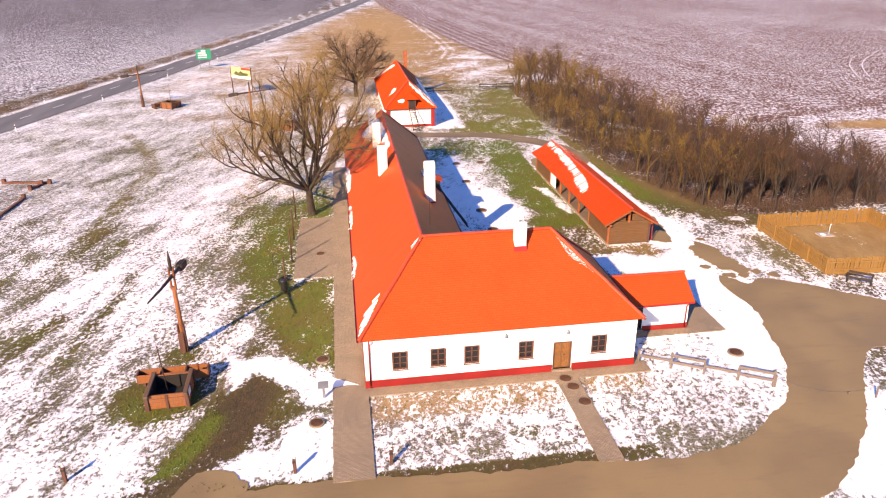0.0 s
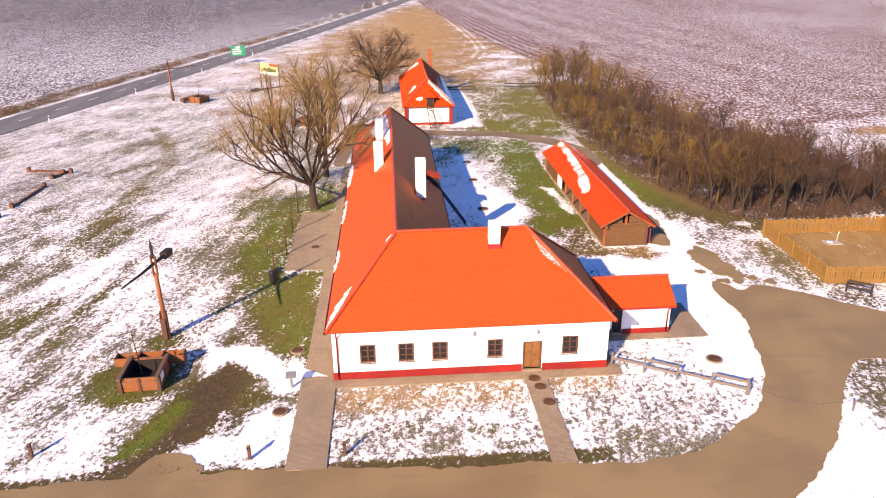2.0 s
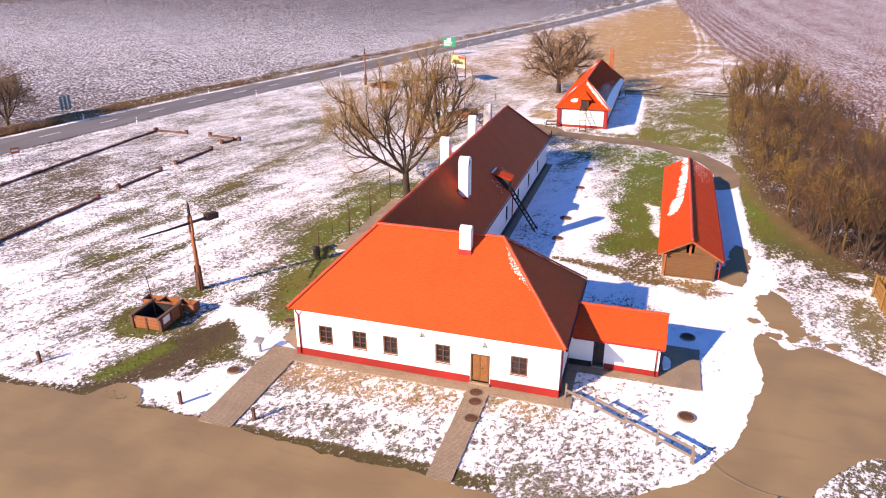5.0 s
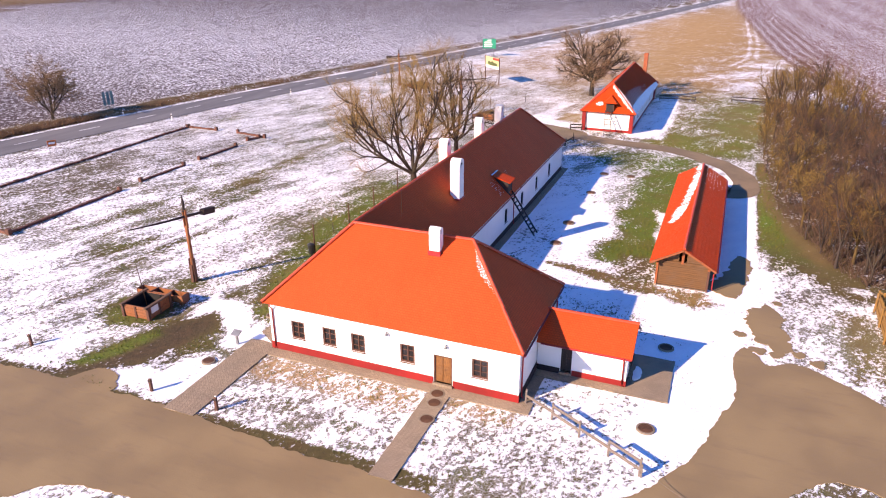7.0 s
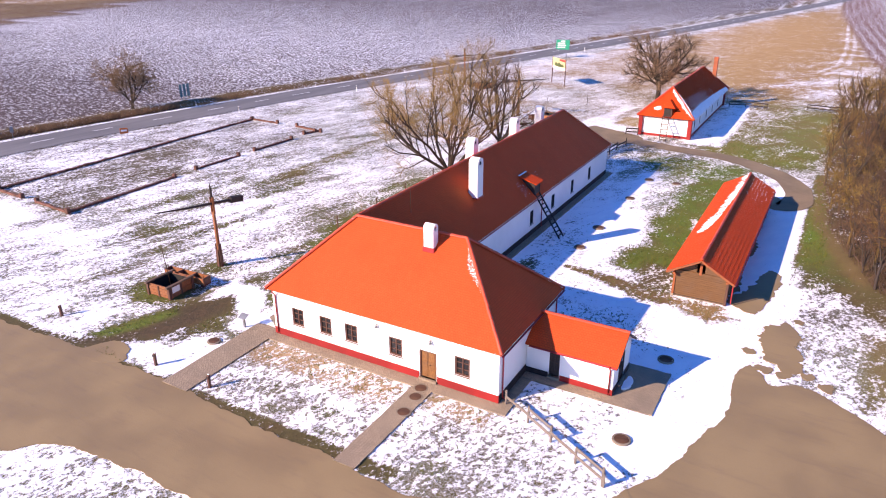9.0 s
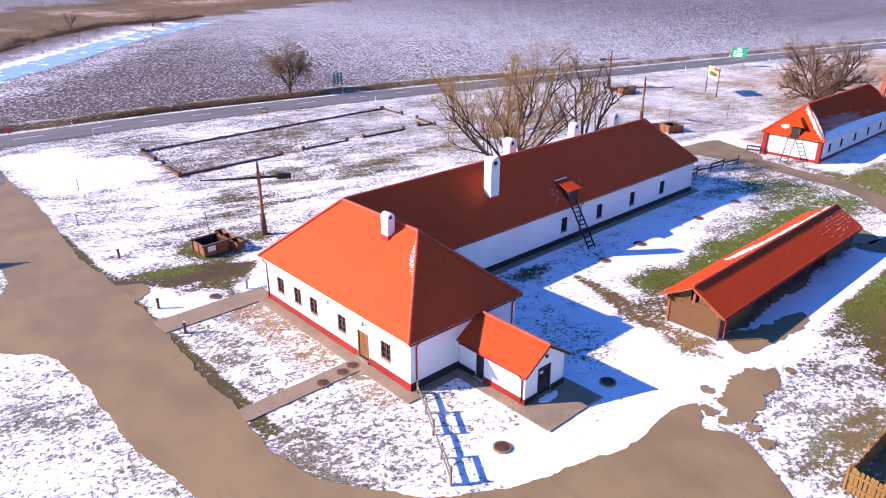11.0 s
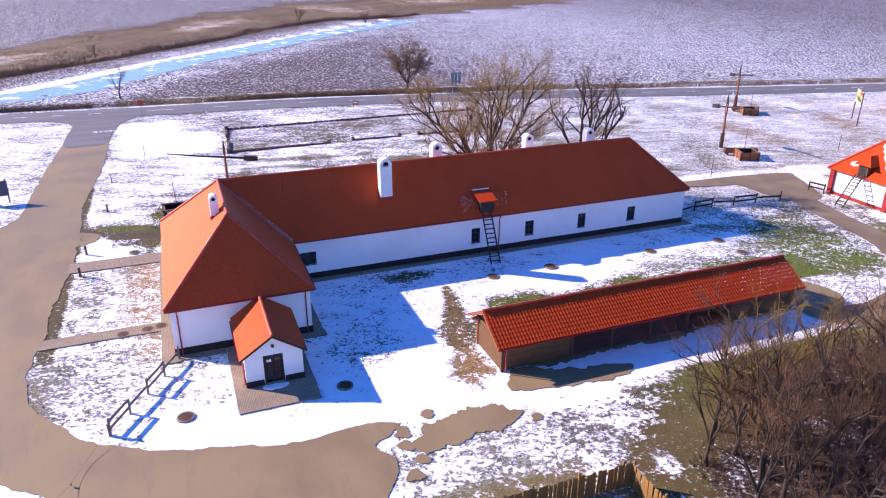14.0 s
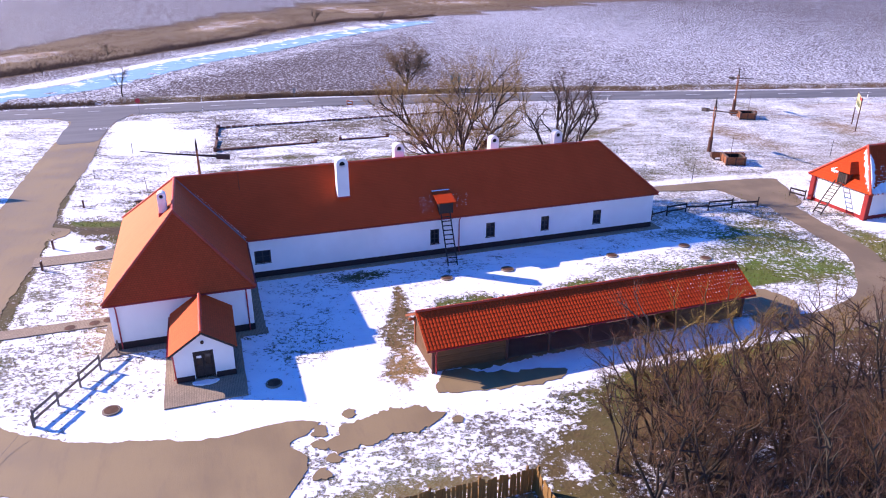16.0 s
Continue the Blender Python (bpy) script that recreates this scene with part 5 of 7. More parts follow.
def boards(p, q, z0, z1, t=0.05, h=0.17):
    """Weatherboards, one part each."""
    z = z0
    k = 0
    x0, x1, y0, y1 = min(p[0], q[0]), max(p[0], q[0]), min(p[1], q[1]), max(p[1], q[1])
    while z < z1 - 0.02:
        e = min(z1, z + h)
        o = 0.006 * ((k * 7) % 3 - 1)
        if x1 - x0 > y1 - y0:
            part("board", new_box(x0, y0 - t / 2 + o, z + 0.006, x1, y0 + t / 2 + o, e - 0.004), BOARD, shed)
        else:
            part("board", new_box(x0 - t / 2 + o, y0, z + 0.006, x0 + t / 2 + o, y1, e - 0.004), BOARD, shed)
        z, k = e, k + 1


BOARD = timber("brown_weatherboard", (0.17, 0.080, 0.026), axis=(0.12, 0.12, 1.5))
SOUTH_BAY, NORTH_BAY = 63.0, 76.5
for z in range(13):
    z0 = GZ + 0.1 + z * 0.165
    part("board", new_box(SX0, SY0 - 0.02 + 0.004 * (z % 3), z0, SX1, SY0 + 0.03 + 0.004 * (z % 3), z0 + 0.158), BOARD, shed)
boards((SX0, SY0 + 0.07), (SX0, SOUTH_BAY), GZ + 0.1, SE)
boards((SX1, SY0 + 0.07), (SX1, SOUTH_BAY), GZ + 0.1, SE)
boards((SX0 + 0.1, SOUTH_BAY), (SX1 - 0.1, SOUTH_BAY), GZ + 0.1, SE + 0.3)
boards((SX0, NORTH_BAY), (SX0, SY1), GZ + 0.1, SE)
boards((SX1, NORTH_BAY), (SX1, SY1), GZ + 0.1, SE)
boards((SX0 + 0.1, NORTH_BAY), (SX1 - 0.1, NORTH_BAY), GZ + 0.1, SE + 0.3)
boards((SX0, SY1), (SX1, SY1), GZ + 0.1, SE + 0.1)
part("sill_wall", new_box(SX0 - 0.12, SY0 - 0.1, GZ - 0.1, SX0 + 0.1, SY1, GZ + 0.12, bevel=0.02), PAVERS, shed, "low pale footing")
part("floor_slab", new_box(SX0 + 0.1, SY0, GZ - 0.1, SX1 - 0.1, SY1, GZ + 0.03), plain("dark_clay_floor", (0.172, 0.121, 0.082), 0.9, 0.2), shed)
part("white_panel", new_box(SX0 - 0.03, NORTH_BAY - 2.0, GZ + 0.1, SX0 + 0.05, NORTH_BAY - 0.1, SE - 0.3, bevel=0.01), PLASTER, shed, "whitewashed infill panel")
for x in (SX0, SX1):
    for y in (SY0, SOUTH_BAY, 66.2, 69.4, 72.6, NORTH_BAY, SY1):
        # east posts and braces get darker wood: that side's shade put into the colour
        part("post", new_box(x - 0.09, y - 0.09, GZ - 0.1, x + 0.09, y + 0.09, SE, bevel=0.012), ORANGEWOOD if x == SX0 else BROWNWOOD, shed)
        if SOUTH_BAY < y < NORTH_BAY:
            for s in (-1, 1):
                part("brace", beam(bmesh.new(), (x, y, SE - 0.85), (x, y + s * 0.85, SE - 0.05), 0.1, 0.1), ORANGEWOOD if x == SX0 else BROWNWOOD, shed)
    part("wall_plate", new_box(x - 0.1, SY0 - 0.5, SE - 0.14, x + 0.1, SY1 + 0.4, SE + 0.02, bevel=0.01), ORANGEWOOD, shed)
for y in (SY0 - 0.02, SOUTH_BAY, 66.2, 69.4, 72.6, NORTH_BAY, SY1):
    part("tie_beam", new_box(SX0 - 0.1, y - 0.08, SE - 0.02, SX1 + 0.1, y + 0.08, SE + 0.13, bevel=0.01), BOARD, shed)
for z in range(4):
    z0 = SE + 0.17 + z * 0.16
    half = (SR - z0 - 0.3) / (SR - SE) * 2.35
    if half > 0.45:
        for s in (-1, 1):
            part("board", new_box(SM + s * 0.3, SY0 + 0.02, z0, SM + s * half, SY0 + 0.06, z0 + 0.15), BOARD, shed)
part("king_post", new_box(SM - 0.1, SY0 - 0.12, SE, SM + 0.1, SY0 + 0.08, SR - 0.2, bevel=0.015), ORANGEWOOD, shed)
sw, se_ = [(23.15, 83.05, 1.82), (23.15, 57.2, 1.82), (SM, 57.2, SR), (SM, 83.05, SR)], [(28.25, 57.2, 1.72), (28.25, 83.05, 1.72), (SM, 83.05, SR), (SM, 57.2, SR)]
for pts in (sw, se_):
    part("roof", roof_plane(pts, course=0.33, lift=0.015, thick=0.1, rib=0.022, pitch=0.24), TILE_RED, shed)
ridge_row(shed, (SM, 57.2, SR + 0.06), (SM, 83.05, SR + 0.06), RIDGE)
for s, x, z in ((-1, 23.15, 1.74), (1, 28.25, 1.64)):
    part("bargeboard", beam(bmesh.new(), (x, 57.2, z), (SM, 57.2, SR - 0.08), 0.04, 0.16), ORANGEWOOD, shed)
gutter(shed, (28.32, 57.2, 1.68), (28.32, 83.0, 1.68))
downpipe(shed, SX1 + 0.35, SY0 + 0.1, 1.66, (0.6, 0))
su, sv = Vector((0, -1, 0)), Vector((SM - 23.15, 0, SR - 1.82))

snow_streaks(shed, sw[0], su, sv, [(0.2, 2.25, 2.75), (4, 2.15, 2.80), (9, 1.85, 2.55), (12, 1.6, 2.35), (14.5, 1.15, 2.15), (16.8, 0.75, 1.75), (17.6, 0.9, 1.3)], 11, 0.12, 0.2, 0.02, fill=0.8)
eu_, ev_ = Vector((0, 1, 0)), Vector((SM - 28.25, 0, SR - 1.72))


def frost_and_sheen(parent, corner, u, v, long, high, dense, seed, size, crest):
    """White flakes in the troughs between the tile columns, for rime and painted sheen; dense(a, b) gives their chance.
    """
    r = random.Random(seed)
    spots = []
    for col in range(int(long / 0.24)):
        for row in range(int(high / 0.33)):
            a, b = (col + 0.5) * 0.24 + r.uniform(-0.02, 0.02), (row + 0.35) * 0.33 + r.uniform(-0.06, 0.06)
            if r.random() < dense(a, b):
                spots.append((a, b, size * r.uniform(0.6, 1.3)))
    snow_flakes(parent, corner, u, v, spots, seed, crest, 0.01)


# towards the north end the white flakes also paint the tiles' glossy sheen
frost_and_sheen(shed, se_[0], eu_, ev_, 25.8, 2.9, lambda a, b: 0.9 * max(0.0, min(1.0, (a - 19) / 5)) * max(0.2, min(1.0, (b - 0.2) / 1.2)), 15, 0.045, 0.04)

# ---- small house beyond the lawn ----
cot = thing("cottage", "small white cottage with red hip roof and red corner pilasters", "house")
CX0, CX1, CY0, CY1, CE, CR = 7.1, 14.15, 109.45, 137.2, 2.55, 6.45
CM = (CX0 + CX1) / 2
east_holes = [(y - CY0 - 0.4, 0.6, y - CY0 + 0.4, 1.7) for y in (112.5, 116.5, 121.5, 126.5, 131.5)]
part("wall", wall(bmesh.new(), (CX0, CY0), (CX1, CY0), GZ - 0.3, CE + 0.05, 0.4), PLASTER, cot)
part("wall", wall(bmesh.new(), (CX1, CY0 + 0.4), (CX1, CY1 - 0.4), GZ - 0.3, CE + 0.05, 0.4, east_holes), PLASTER, cot)
part("wall", wall(bmesh.new(), (CX1, CY1), (CX0, CY1), GZ - 0.3, CE + 0.05, 0.4), PLASTER, cot)
part("wall", wall(bmesh.new(), (CX0, CY1 - 0.4), (CX0, CY0 + 0.4), GZ - 0.3, CE + 0.05, 0.4), PLASTER, cot)
for h in east_holes:
    casement(cot, pose(CX1 - 0.06, CY0 + 0.4 + h[0], h[1], 0, 0, 90), 0.8, 1.1, 2, 2, wood=DARKWOOD)
for x in (CX0, CX1):
    for y in (CY0, CY1):
        part("pilaster", new_box(x - 0.28, y - 0.28, GZ - 0.3, x + 0.28, y + 0.28, CE - 0.05, bevel=0.02), REDBAND, cot, "red painted corner pilaster")
for a, b in (((CX0 + 0.3, CY0 - 0.04), (CX1 - 0.3, CY0)), ((CX1, CY0 + 0.3), (CX1 + 0.04, CY1 - 0.3))):
    part("plinth", new_box(*a, GZ - 0.3, *b, 0.0, bevel=0.01), REDBAND, cot)
part("cornice", new_box(CX0 - 0.3, CY0 - 0.12, CE - 0.16, CX1 + 0.3, CY0 - 0.004, CE - 0.02, bevel=0.03), REDBAND, cot)
cw, ce, cs, cn = CX0 - 0.55, CX1 + 0.6, CY0 - 0.5, CY1 + 0.6
r0, r1 = (CM, 112.0, CR), (CM, 134.2, CR)
for pts in ([(cw, cs, CE), (ce, cs, CE), r0], [(ce, cs, CE), (ce, cn, CE), r1, r0], [(ce, cn, CE), (cw, cn, CE), r1], [(cw, cn, CE), (cw, cs, CE), r0, r1]):
    part("roof", roof_plane(pts, course=0.33, lift=0.04, thick=0.12, rib=0.04 if len(pts) == 4 else 0, pitch=0.24), TILE_RED, cot)
for i, (p, q) in enumerate((((cw, cs, CE), r0), ((ce, cs, CE), r0), (r0, r1), ((ce, cn, CE), r1), ((cw, cn, CE), r1))):
    up = Vector((0, 0, 0.06))
    ridge_row(cot, Vector(p) + up, Vector(q) + up, RIDGE, 0.14, seed=i)
bm = new_box(12.1, 135.0, 4.2, 12.75, 135.65, 8.1, bevel=0.02)
box(bm, 12.04, 134.94, 7.75, 12.81, 135.71, 7.95, bevel=0.02)
part("chimney", bm, plain("orange_brick_stack", (0.39, 0.109, 0.047), 0.85, 0.3, 8), cot, "orange brick chimney")
dorm = new("dormer")
dorm.parent = cot
for x in (10.38, 11.42):
    part("cheek", new_box(x - 0.06, 109.02, 2.7, x + 0.06, 110.6, 4.05), BROWNWOOD, dorm)
part("hatch_door", new_box(10.44, 109.06, 2.7, 11.36, 109.12, 4.0, bevel=0.01), DARKWOOD, dorm, "dark plank hatch door")
for x in (10.68, 10.9, 11.12):
    part("batten", new_box(x - 0.02, 109.035, 2.72, x + 0.02, 109.058, 3.96), DARKWOOD, dorm)
apex = (10.9, 109.75, 4.95)
for pts in ([(9.85, 111.4, 4.0), (9.85, 108.75, 4.0), apex, (10.9, 111.4, 4.95)], [(11.95, 108.75, 4.0), (11.95, 111.4, 4.0), (10.9, 111.4, 4.95), apex], [(9.85, 108.75, 4.0), (11.95, 108.75, 4.0), apex]):
    part("roof", roof_plane(pts, course=0.33, thick=0.06), TILE_RED, dorm)
hip_u, hip_v = Vector((1, 0, 0)), Vector((0, 112.0 - cs, CR - CE))
snow_streaks(cot, (cw, cs, CE), hip_u, hip_v, [(4.3, 4.1, 4.7), (5.5, 2.6, 3.6), (6.8, 1.1, 2.1), (8.0, 0.1, 0.5)], 21, 0.16, 0.12, fill=1.0)
snow_streaks(cot, (cw, cs, CE), hip_u, hip_v, [(2.2, 1.25, 1.45), (2.6, 1.0, 1.7), (3.0, 1.15, 1.75), (3.3, 1.4, 1.6)], 22, 0.14, 0.08, fill=1.0)
snow_streaks(cot, (ce, cs, CE), Vector((0, 1, 0)), Vector((CM - ce, 0, CR - CE)), [(0.3, 0.0, 0.45), (2, 0.0, 1.2), (8, 0.0, 1.3), (20, 0.0, 1.0), (27.6, 0.0, 0.6)], 23, 0.16, 0.12, 0.08, fill=1.0)
frost_and_sheen(cot, (ce, cs, CE), Vector((0, 1, 0)), Vector((CM - ce, 0, CR - CE)), 24.0, 3.6, lambda a, b: 1.2 * max(0.0, 1 - abs(a - 7) / 12) * max(0.0, min(1.0, (3.4 - b) / 1.6)) * (b > 0.8) * (a > b * 0.62 + 0.4), 31, 0.095, 0.10)
snow_streaks(cot, (ce, cs, CE), Vector((0, 1, 0)), Vector((CM - ce, 0, CR - CE)), [(0.5, 0.4, 1.0), (1.6, 1.8, 3.3), (2.6, 3.7, 4.9)], 32, 0.16, 0.12, 0.08)
snow_streaks(cot, (cw, cn, CE), Vector((0, -1, 0)), Vector((CM - cw, 0, CR - CE)), [(22, 2.5, 3.0), (23.5, 1.6, 3.4), (24.5, 2.3, 2.8)], 24, 0.24, 0.2)
snow_streaks(cot, (cw, cn, CE), Vector((0, -1, 0)), Vector((CM - cw, 0, CR - CE)), [(1.0, 0.6, 1.2), (3.5, 3.0, 4.6), (6.5, 4.5, 5.2)], 27, 0.24, 0.25)


# ---- ladders ----
def ladder(foot_a, top_a, width, steps, label, wood=None):
    """Two rails along one line, offset sideways, and rungs."""
    f, t = Vector(foot_a), Vector(top_a)
    side = (t - f).cross(Vector((0, 0, 1))).normalized() * width / 2
    lad = thing("ladder", label, "ladder", at=f)
    for s in (-1, 1):
        part("rail", beam(bmesh.new(), side * s, t - f + side * s, 0.09, 0.13, 0.008), wood or DARKWOOD, lad)
    for k in range(steps):
        p = (t - f) * ((k + 0.7) / (steps + 0.4))
        part("rung", beam(bmesh.new(), p - side, p + side, 0.16, 0.05, 0.006), wood or DARKWOOD, lad)
    return lad


ladder((11.75, 64.75, GZ), (8.98, 64.98, 3.62), 0.85, 11, "dark wooden ladder leaning from courtyard to roof hatch")
ladder((11.2, 106.2, GZ), (10.75, 108.9, 2.95), 0.9, 10, "dark wooden ladder leaning against the cottage eaves")


# ---- draw-wells ----
WELLWOOD = timber("weathered_red_brown_wood", (0.305, 0.102, 0.030))


WELLRIM = timber("weathered_brown_rim", (0.155, 0.088, 0.050))


def well_sweep(at, turn):
    """A forked post with a long balanced beam; the beam points along -y of its own pose."""
    w = thing("well_sweep", "tall brown forked well post with balanced beam and counterweight", "well sweep", at, turn, "well sweeps")
    bm = tube(bmesh.new(), [(0.06, 0, 0), (0.03, 0, 3), (0, 0, 5.0)], [0.17, 0.155, 0.14], 10)
    part("post", bm, WELLWOOD, w)
    for s in (-1, 1):
        part("fork", beam(bmesh.new(), (s * 0.13, 0, 4.8), (s * 0.13, 0, 6.35), 0.2, 0.10, 0.02, up=(1, 0, 0)), WELLWOOD, w)
    part("finial", tube(bmesh.new(), [(0, 0, 6.2), (0, 0, 6.5), (0, 0, 6.9), (0, 0, 7.6)], [0.17, 0.10, 0.12, 0.02], 8), DARKWOOD, w)
    for sx, sy in ((0.22, 0), (-0.22, 0), (0, 0.22), (0, -0.22)):
        part("stay", beam(bmesh.new(), (sx, sy, -0.05), (sx * 0.85, sy * 0.85, 2.1 if sx else 1.6), 0.3, 0.09, 0.015, up=(sx * 4, sy * 4, 0)), BROWNWOOD, w)
    part("sweep_beam", tube(bmesh.new(), [(0, -5.6, 6.62), (0, -2.5, 6.1), (0, 0.3, 5.72), (0, 2.9, 5.35)], [0.05, 0.085, 0.12, 0.13], 8), DARKWOOD, w)
    bm = bmesh.new()
    for dx in (-0.16, 0, 0.16):
        beam(bm, (dx, 1.9, 5.50), (dx, 3.3, 5.30), 0.15, 0.5, 0.03)
    part("counterweight", bm, DARKWOOD, w, "dark bundled timber counterweight")
    part("bucket_pole", tube(bmesh.new(), [(0, -5.58, 6.58), (0, -5.56, 3.75), (0, -5.55, 3.7), (0.1, -5.35, 0.4)], [0.006, 0.006, 0.032, 0.032], 6), IRON, w)
    return w


def well_box(at, turn):
    b = thing("well_box", "square timber well box with watering troughs beside it", "well", at, turn, "draw-wells")
    n = 1.13
    for k in range(4):
        m = Matrix.Rotation(k * math.pi / 2, 4, "Z")
        for j in range(4):
            o = 0.01 * ((k + j) % 3)
            bm = new_box(-n - 0.12, -n - 0.06 - o, 0.06 + j * 0.24, n + 0.12, -n + 0.06, 0.28 + j * 0.24, bevel=0.015)
            bm.transform(m)
            part("plank", bm, WELLWOOD, b)
        bm = new_box(-n - 0.16, -n - 0.16, -0.05, -n + 0.08, -n + 0.08, 1.1, bevel=0.02)
        bm.transform(m)
        part("corner_post", bm, BROWNWOOD, b)
        bm = new_box(-0.08, -n - 0.12, -0.02, 0.08, -n - 0.07, 1.0, bevel=0.01)
        bm.transform(m)
        part("batten", bm, BROWNWOOD, b)
    for s in (-1, 1):
        part("rim", new_box(s * n - 0.13, -n - 0.3, 1.0, s * n + 0.13, n + 0.3, 1.13, bevel=0.02), WELLRIM, b, "weathered rim beam")
        # added black inner boards and floor: the shade inside the well as colour
        part("shade_lining", new_box(s * (n - 0.085) - 0.02, -n + 0.07, 0.06, s * (n - 0.085) + 0.02, n - 0.07, 1.0), DARK, b)
        part("shade_lining", new_box(-n + 0.07, s * (n - 0.085) - 0.02, 0.06, n - 0.07, s * (n - 0.085) + 0.02, 0.98), DARK, b)
    part("shaft", new_box(-n + 0.08, -n + 0.08, 0.0, n - 0.08, n - 0.08, 0.12), DARK, b)
    part("notice", new_box(n + 0.075, -0.9, 0.45, n + 0.095, -0.15, 0.95), PLASTER, b, "small white notice board")
    tr = new("trough")
    tr.parent = b
    for y in (1.55, 2.25):
        part("side", new_box(-2.3, y - 0.05, 0.28, 2.1, y + 0.05, 0.85, bevel=0.012), WELLWOOD, tr)
    part("bottom", new_box(-2.3, 1.55, 0.25, 2.1, 2.25, 0.32), BROWNWOOD, tr)
    for x in (-2.25, -0.8, 0.7, 2.05):
        part("divider", new_box(x - 0.05, 1.5, 0.2, x + 0.05, 2.3, 0.9, bevel=0.01), BROWNWOOD, tr)
    for x in (-1.9, 1.7):
        part("leg", new_box(x - 0.09, 1.6, -0.05, x + 0.09, 2.2, 0.25, bevel=0.01), BROWNWOOD, tr)
    return b


well_sweep((-11.85, 44.15, GZ), -1)
well_sweep((-13.9, 112.0, GZ), 80)
well_sweep((-35.7, 134.1, GZ), 74)
wb = well_box((-11.62, 38.6, GZ), 2)
copy_thing(wb, pose(-8.1, 111.2, GZ, 0, 0, 68))
copy_thing(wb, pose(-30.5, 132.4, GZ, 0, 0, 62))


# ---- fences ----
def rail_fence(pts, double, label, wood, high=1.05):
    """Posts with one or two split rails between them."""
    fence = thing("rail_fence", label, "fence", (*pts[0], GZ))
    o = Vector((*pts[0], 0))
    loc = [Vector((*p, 0)) - o for p in pts]
    for i, p in enumerate(loc):
        h = high + 0.06 * ((i * 5) % 3 - 1)
        part("post", beam(bmesh.new(), p - Vector((0, 0, 0.1)), p + Vector((0.02, 0.03, h)), 0.12, 0.12, 0.02), wood, fence)
    for i, (p, q) in enumerate(zip(loc, loc[1:])):
        for z in ((0.42, 0.92) if double[i % len(double)] else (0.55,)):
            part("rail", beam(bmesh.new(), p + Vector((0, 0, z)), q + Vector((0, 0, z - 0.04)), 0.06, 0.19, 0.015), wood, fence)
    return fence


rail_fence([(18.45, 37.85), (20.3, 36.9), (22.1, 35.9), (23.9, 34.9), (25.7, 33.9)], [False, True, False, True], "weathered grey split-rail fence in the snow", GREYWOOD)
rail_fence([(7.2, 88.3), (6.6, 90.6), (6.3, 93.2), (6.7, 95.8), (6.8, 98.8), (7.2, 101.9)], [False, True, False, True, False], "dark split-rail fence behind the farmhouse", DARKWOOD)
rail_fence([(5.4, 108.0), (7.0, 108.6)], [True], "short dark rail fence at the cottage corner", DARKWOOD)
rail_fence([(15.4, 136.5), (18.0, 137.3), (21.5, 137.0)], [True], "dark rail fence behind the cottage", DARKWOOD)
rail_fence([(27.5, 139.5), (31, 139.3), (34.5, 139.5)], [True], "dark rail fence on the dry lawn", DARKWOOD)
rail_fence([(40.3, 46.9), (41.7, 45.9)], [True], "short black hitching rail beside the paddock", DARKWOOD, 0.9)


def palisade(corners):
    """A paddock of upright split slabs nailed to two rails."""
    fence = thing("palisade", "yellow-brown split slab palisade round a small paddock", "fence", (*corners[0], GZ))
    o = Vector((*corners[0], 0))
    rnd = random.Random(4)
    shapes = []
    for k in range(6):
        h, w = 1.38 + 0.09 * rnd.uniform(-1, 1), 0.19 + 0.02 * rnd.uniform(-1, 1)
        bm = new_box(-w / 2, -0.03, -0.1, w / 2, 0.03, h, bevel=0.012)
        for v in bm.verts:
            if v.co.z > h - 0.05:
                v.co.z += 0.06 * rnd.uniform(-1, 1)
        me = bpy.data.meshes.new("slab")
        bm.to_mesh(me)
        bm.free()
        me.materials.append(PALEWOOD)
        shapes.append(me)
    for a, b in zip(corners, corners[1:]):
        a, b = Vector((*a, 0)) - o, Vector((*b, 0)) - o
        d = b - a
        turn = math.degrees(math.atan2(d.y, d.x))
        n = int(d.length / 0.205)
        s = Vector((-d.y, d.x, 0)).normalized() * 0.07
        for z in (0.35, 1.05):
            part("rail", beam(bmesh.new(), a + s + Vector((0, 0, z)), b + s + Vector((0, 0, z)), 0.07, 0.12, 0.01), PALEWOOD, fence)
        for i in range(n):
            p = a + d * ((i + 0.5) / n)
            ob = new("slab", rnd.choice(shapes))
            ob.parent = fence
            ob.matrix_basis = pose(p.x, p.y, rnd.uniform(-0.04, 0.04), rnd.uniform(-1.5, 1.5), rnd.uniform(-2.5, 2.5), turn + rnd.uniform(-3, 3))
        for i in range(0, int(d.length / 2.6) + 1):
            p = a + d * min(1, i * 2.6 / d.length) + s * 2.2
            part("post", beam(bmesh.new(), p - Vector((0, 0, 0.1)), p + Vector((0, 0, 1.5)), 0.13, 0.13, 0.02), PALEWOOD, fence)
    return fence


palisade([(52.2, 47.4), (39.65, 48.55), (39.85, 59.35), (51.6, 59.2), (52.2, 47.4)])

standpipe = thing("standpipe", "white standpipe on a snowy concrete pad in the paddock", "standpipe", (45.3, 56.6, GZ))
part("pad", new_box(-0.9, -0.5, -0.06, 0.5, 0.5, 0.05, bevel=0.02), plain("pale_concrete", (0.351, 0.335, 0.312), 0.9, 0.2, 4), standpipe, "pale concrete pad")
bm = bmesh.new()
tube(bm, [(0.2, 0, 0.03), (0.2, 0, 1.0), (0.2, -0.06, 1.06), (0.2, -0.2, 1.04)], [0.045, 0.045, 0.04, 0.035], 10)
part("pipe", bm, WHITEPIPE, standpipe, "white painted pipe")
bm = bmesh.new()
disc(bm, -0.45, -0.05, 0.05, 0.28, 0.03, 14)
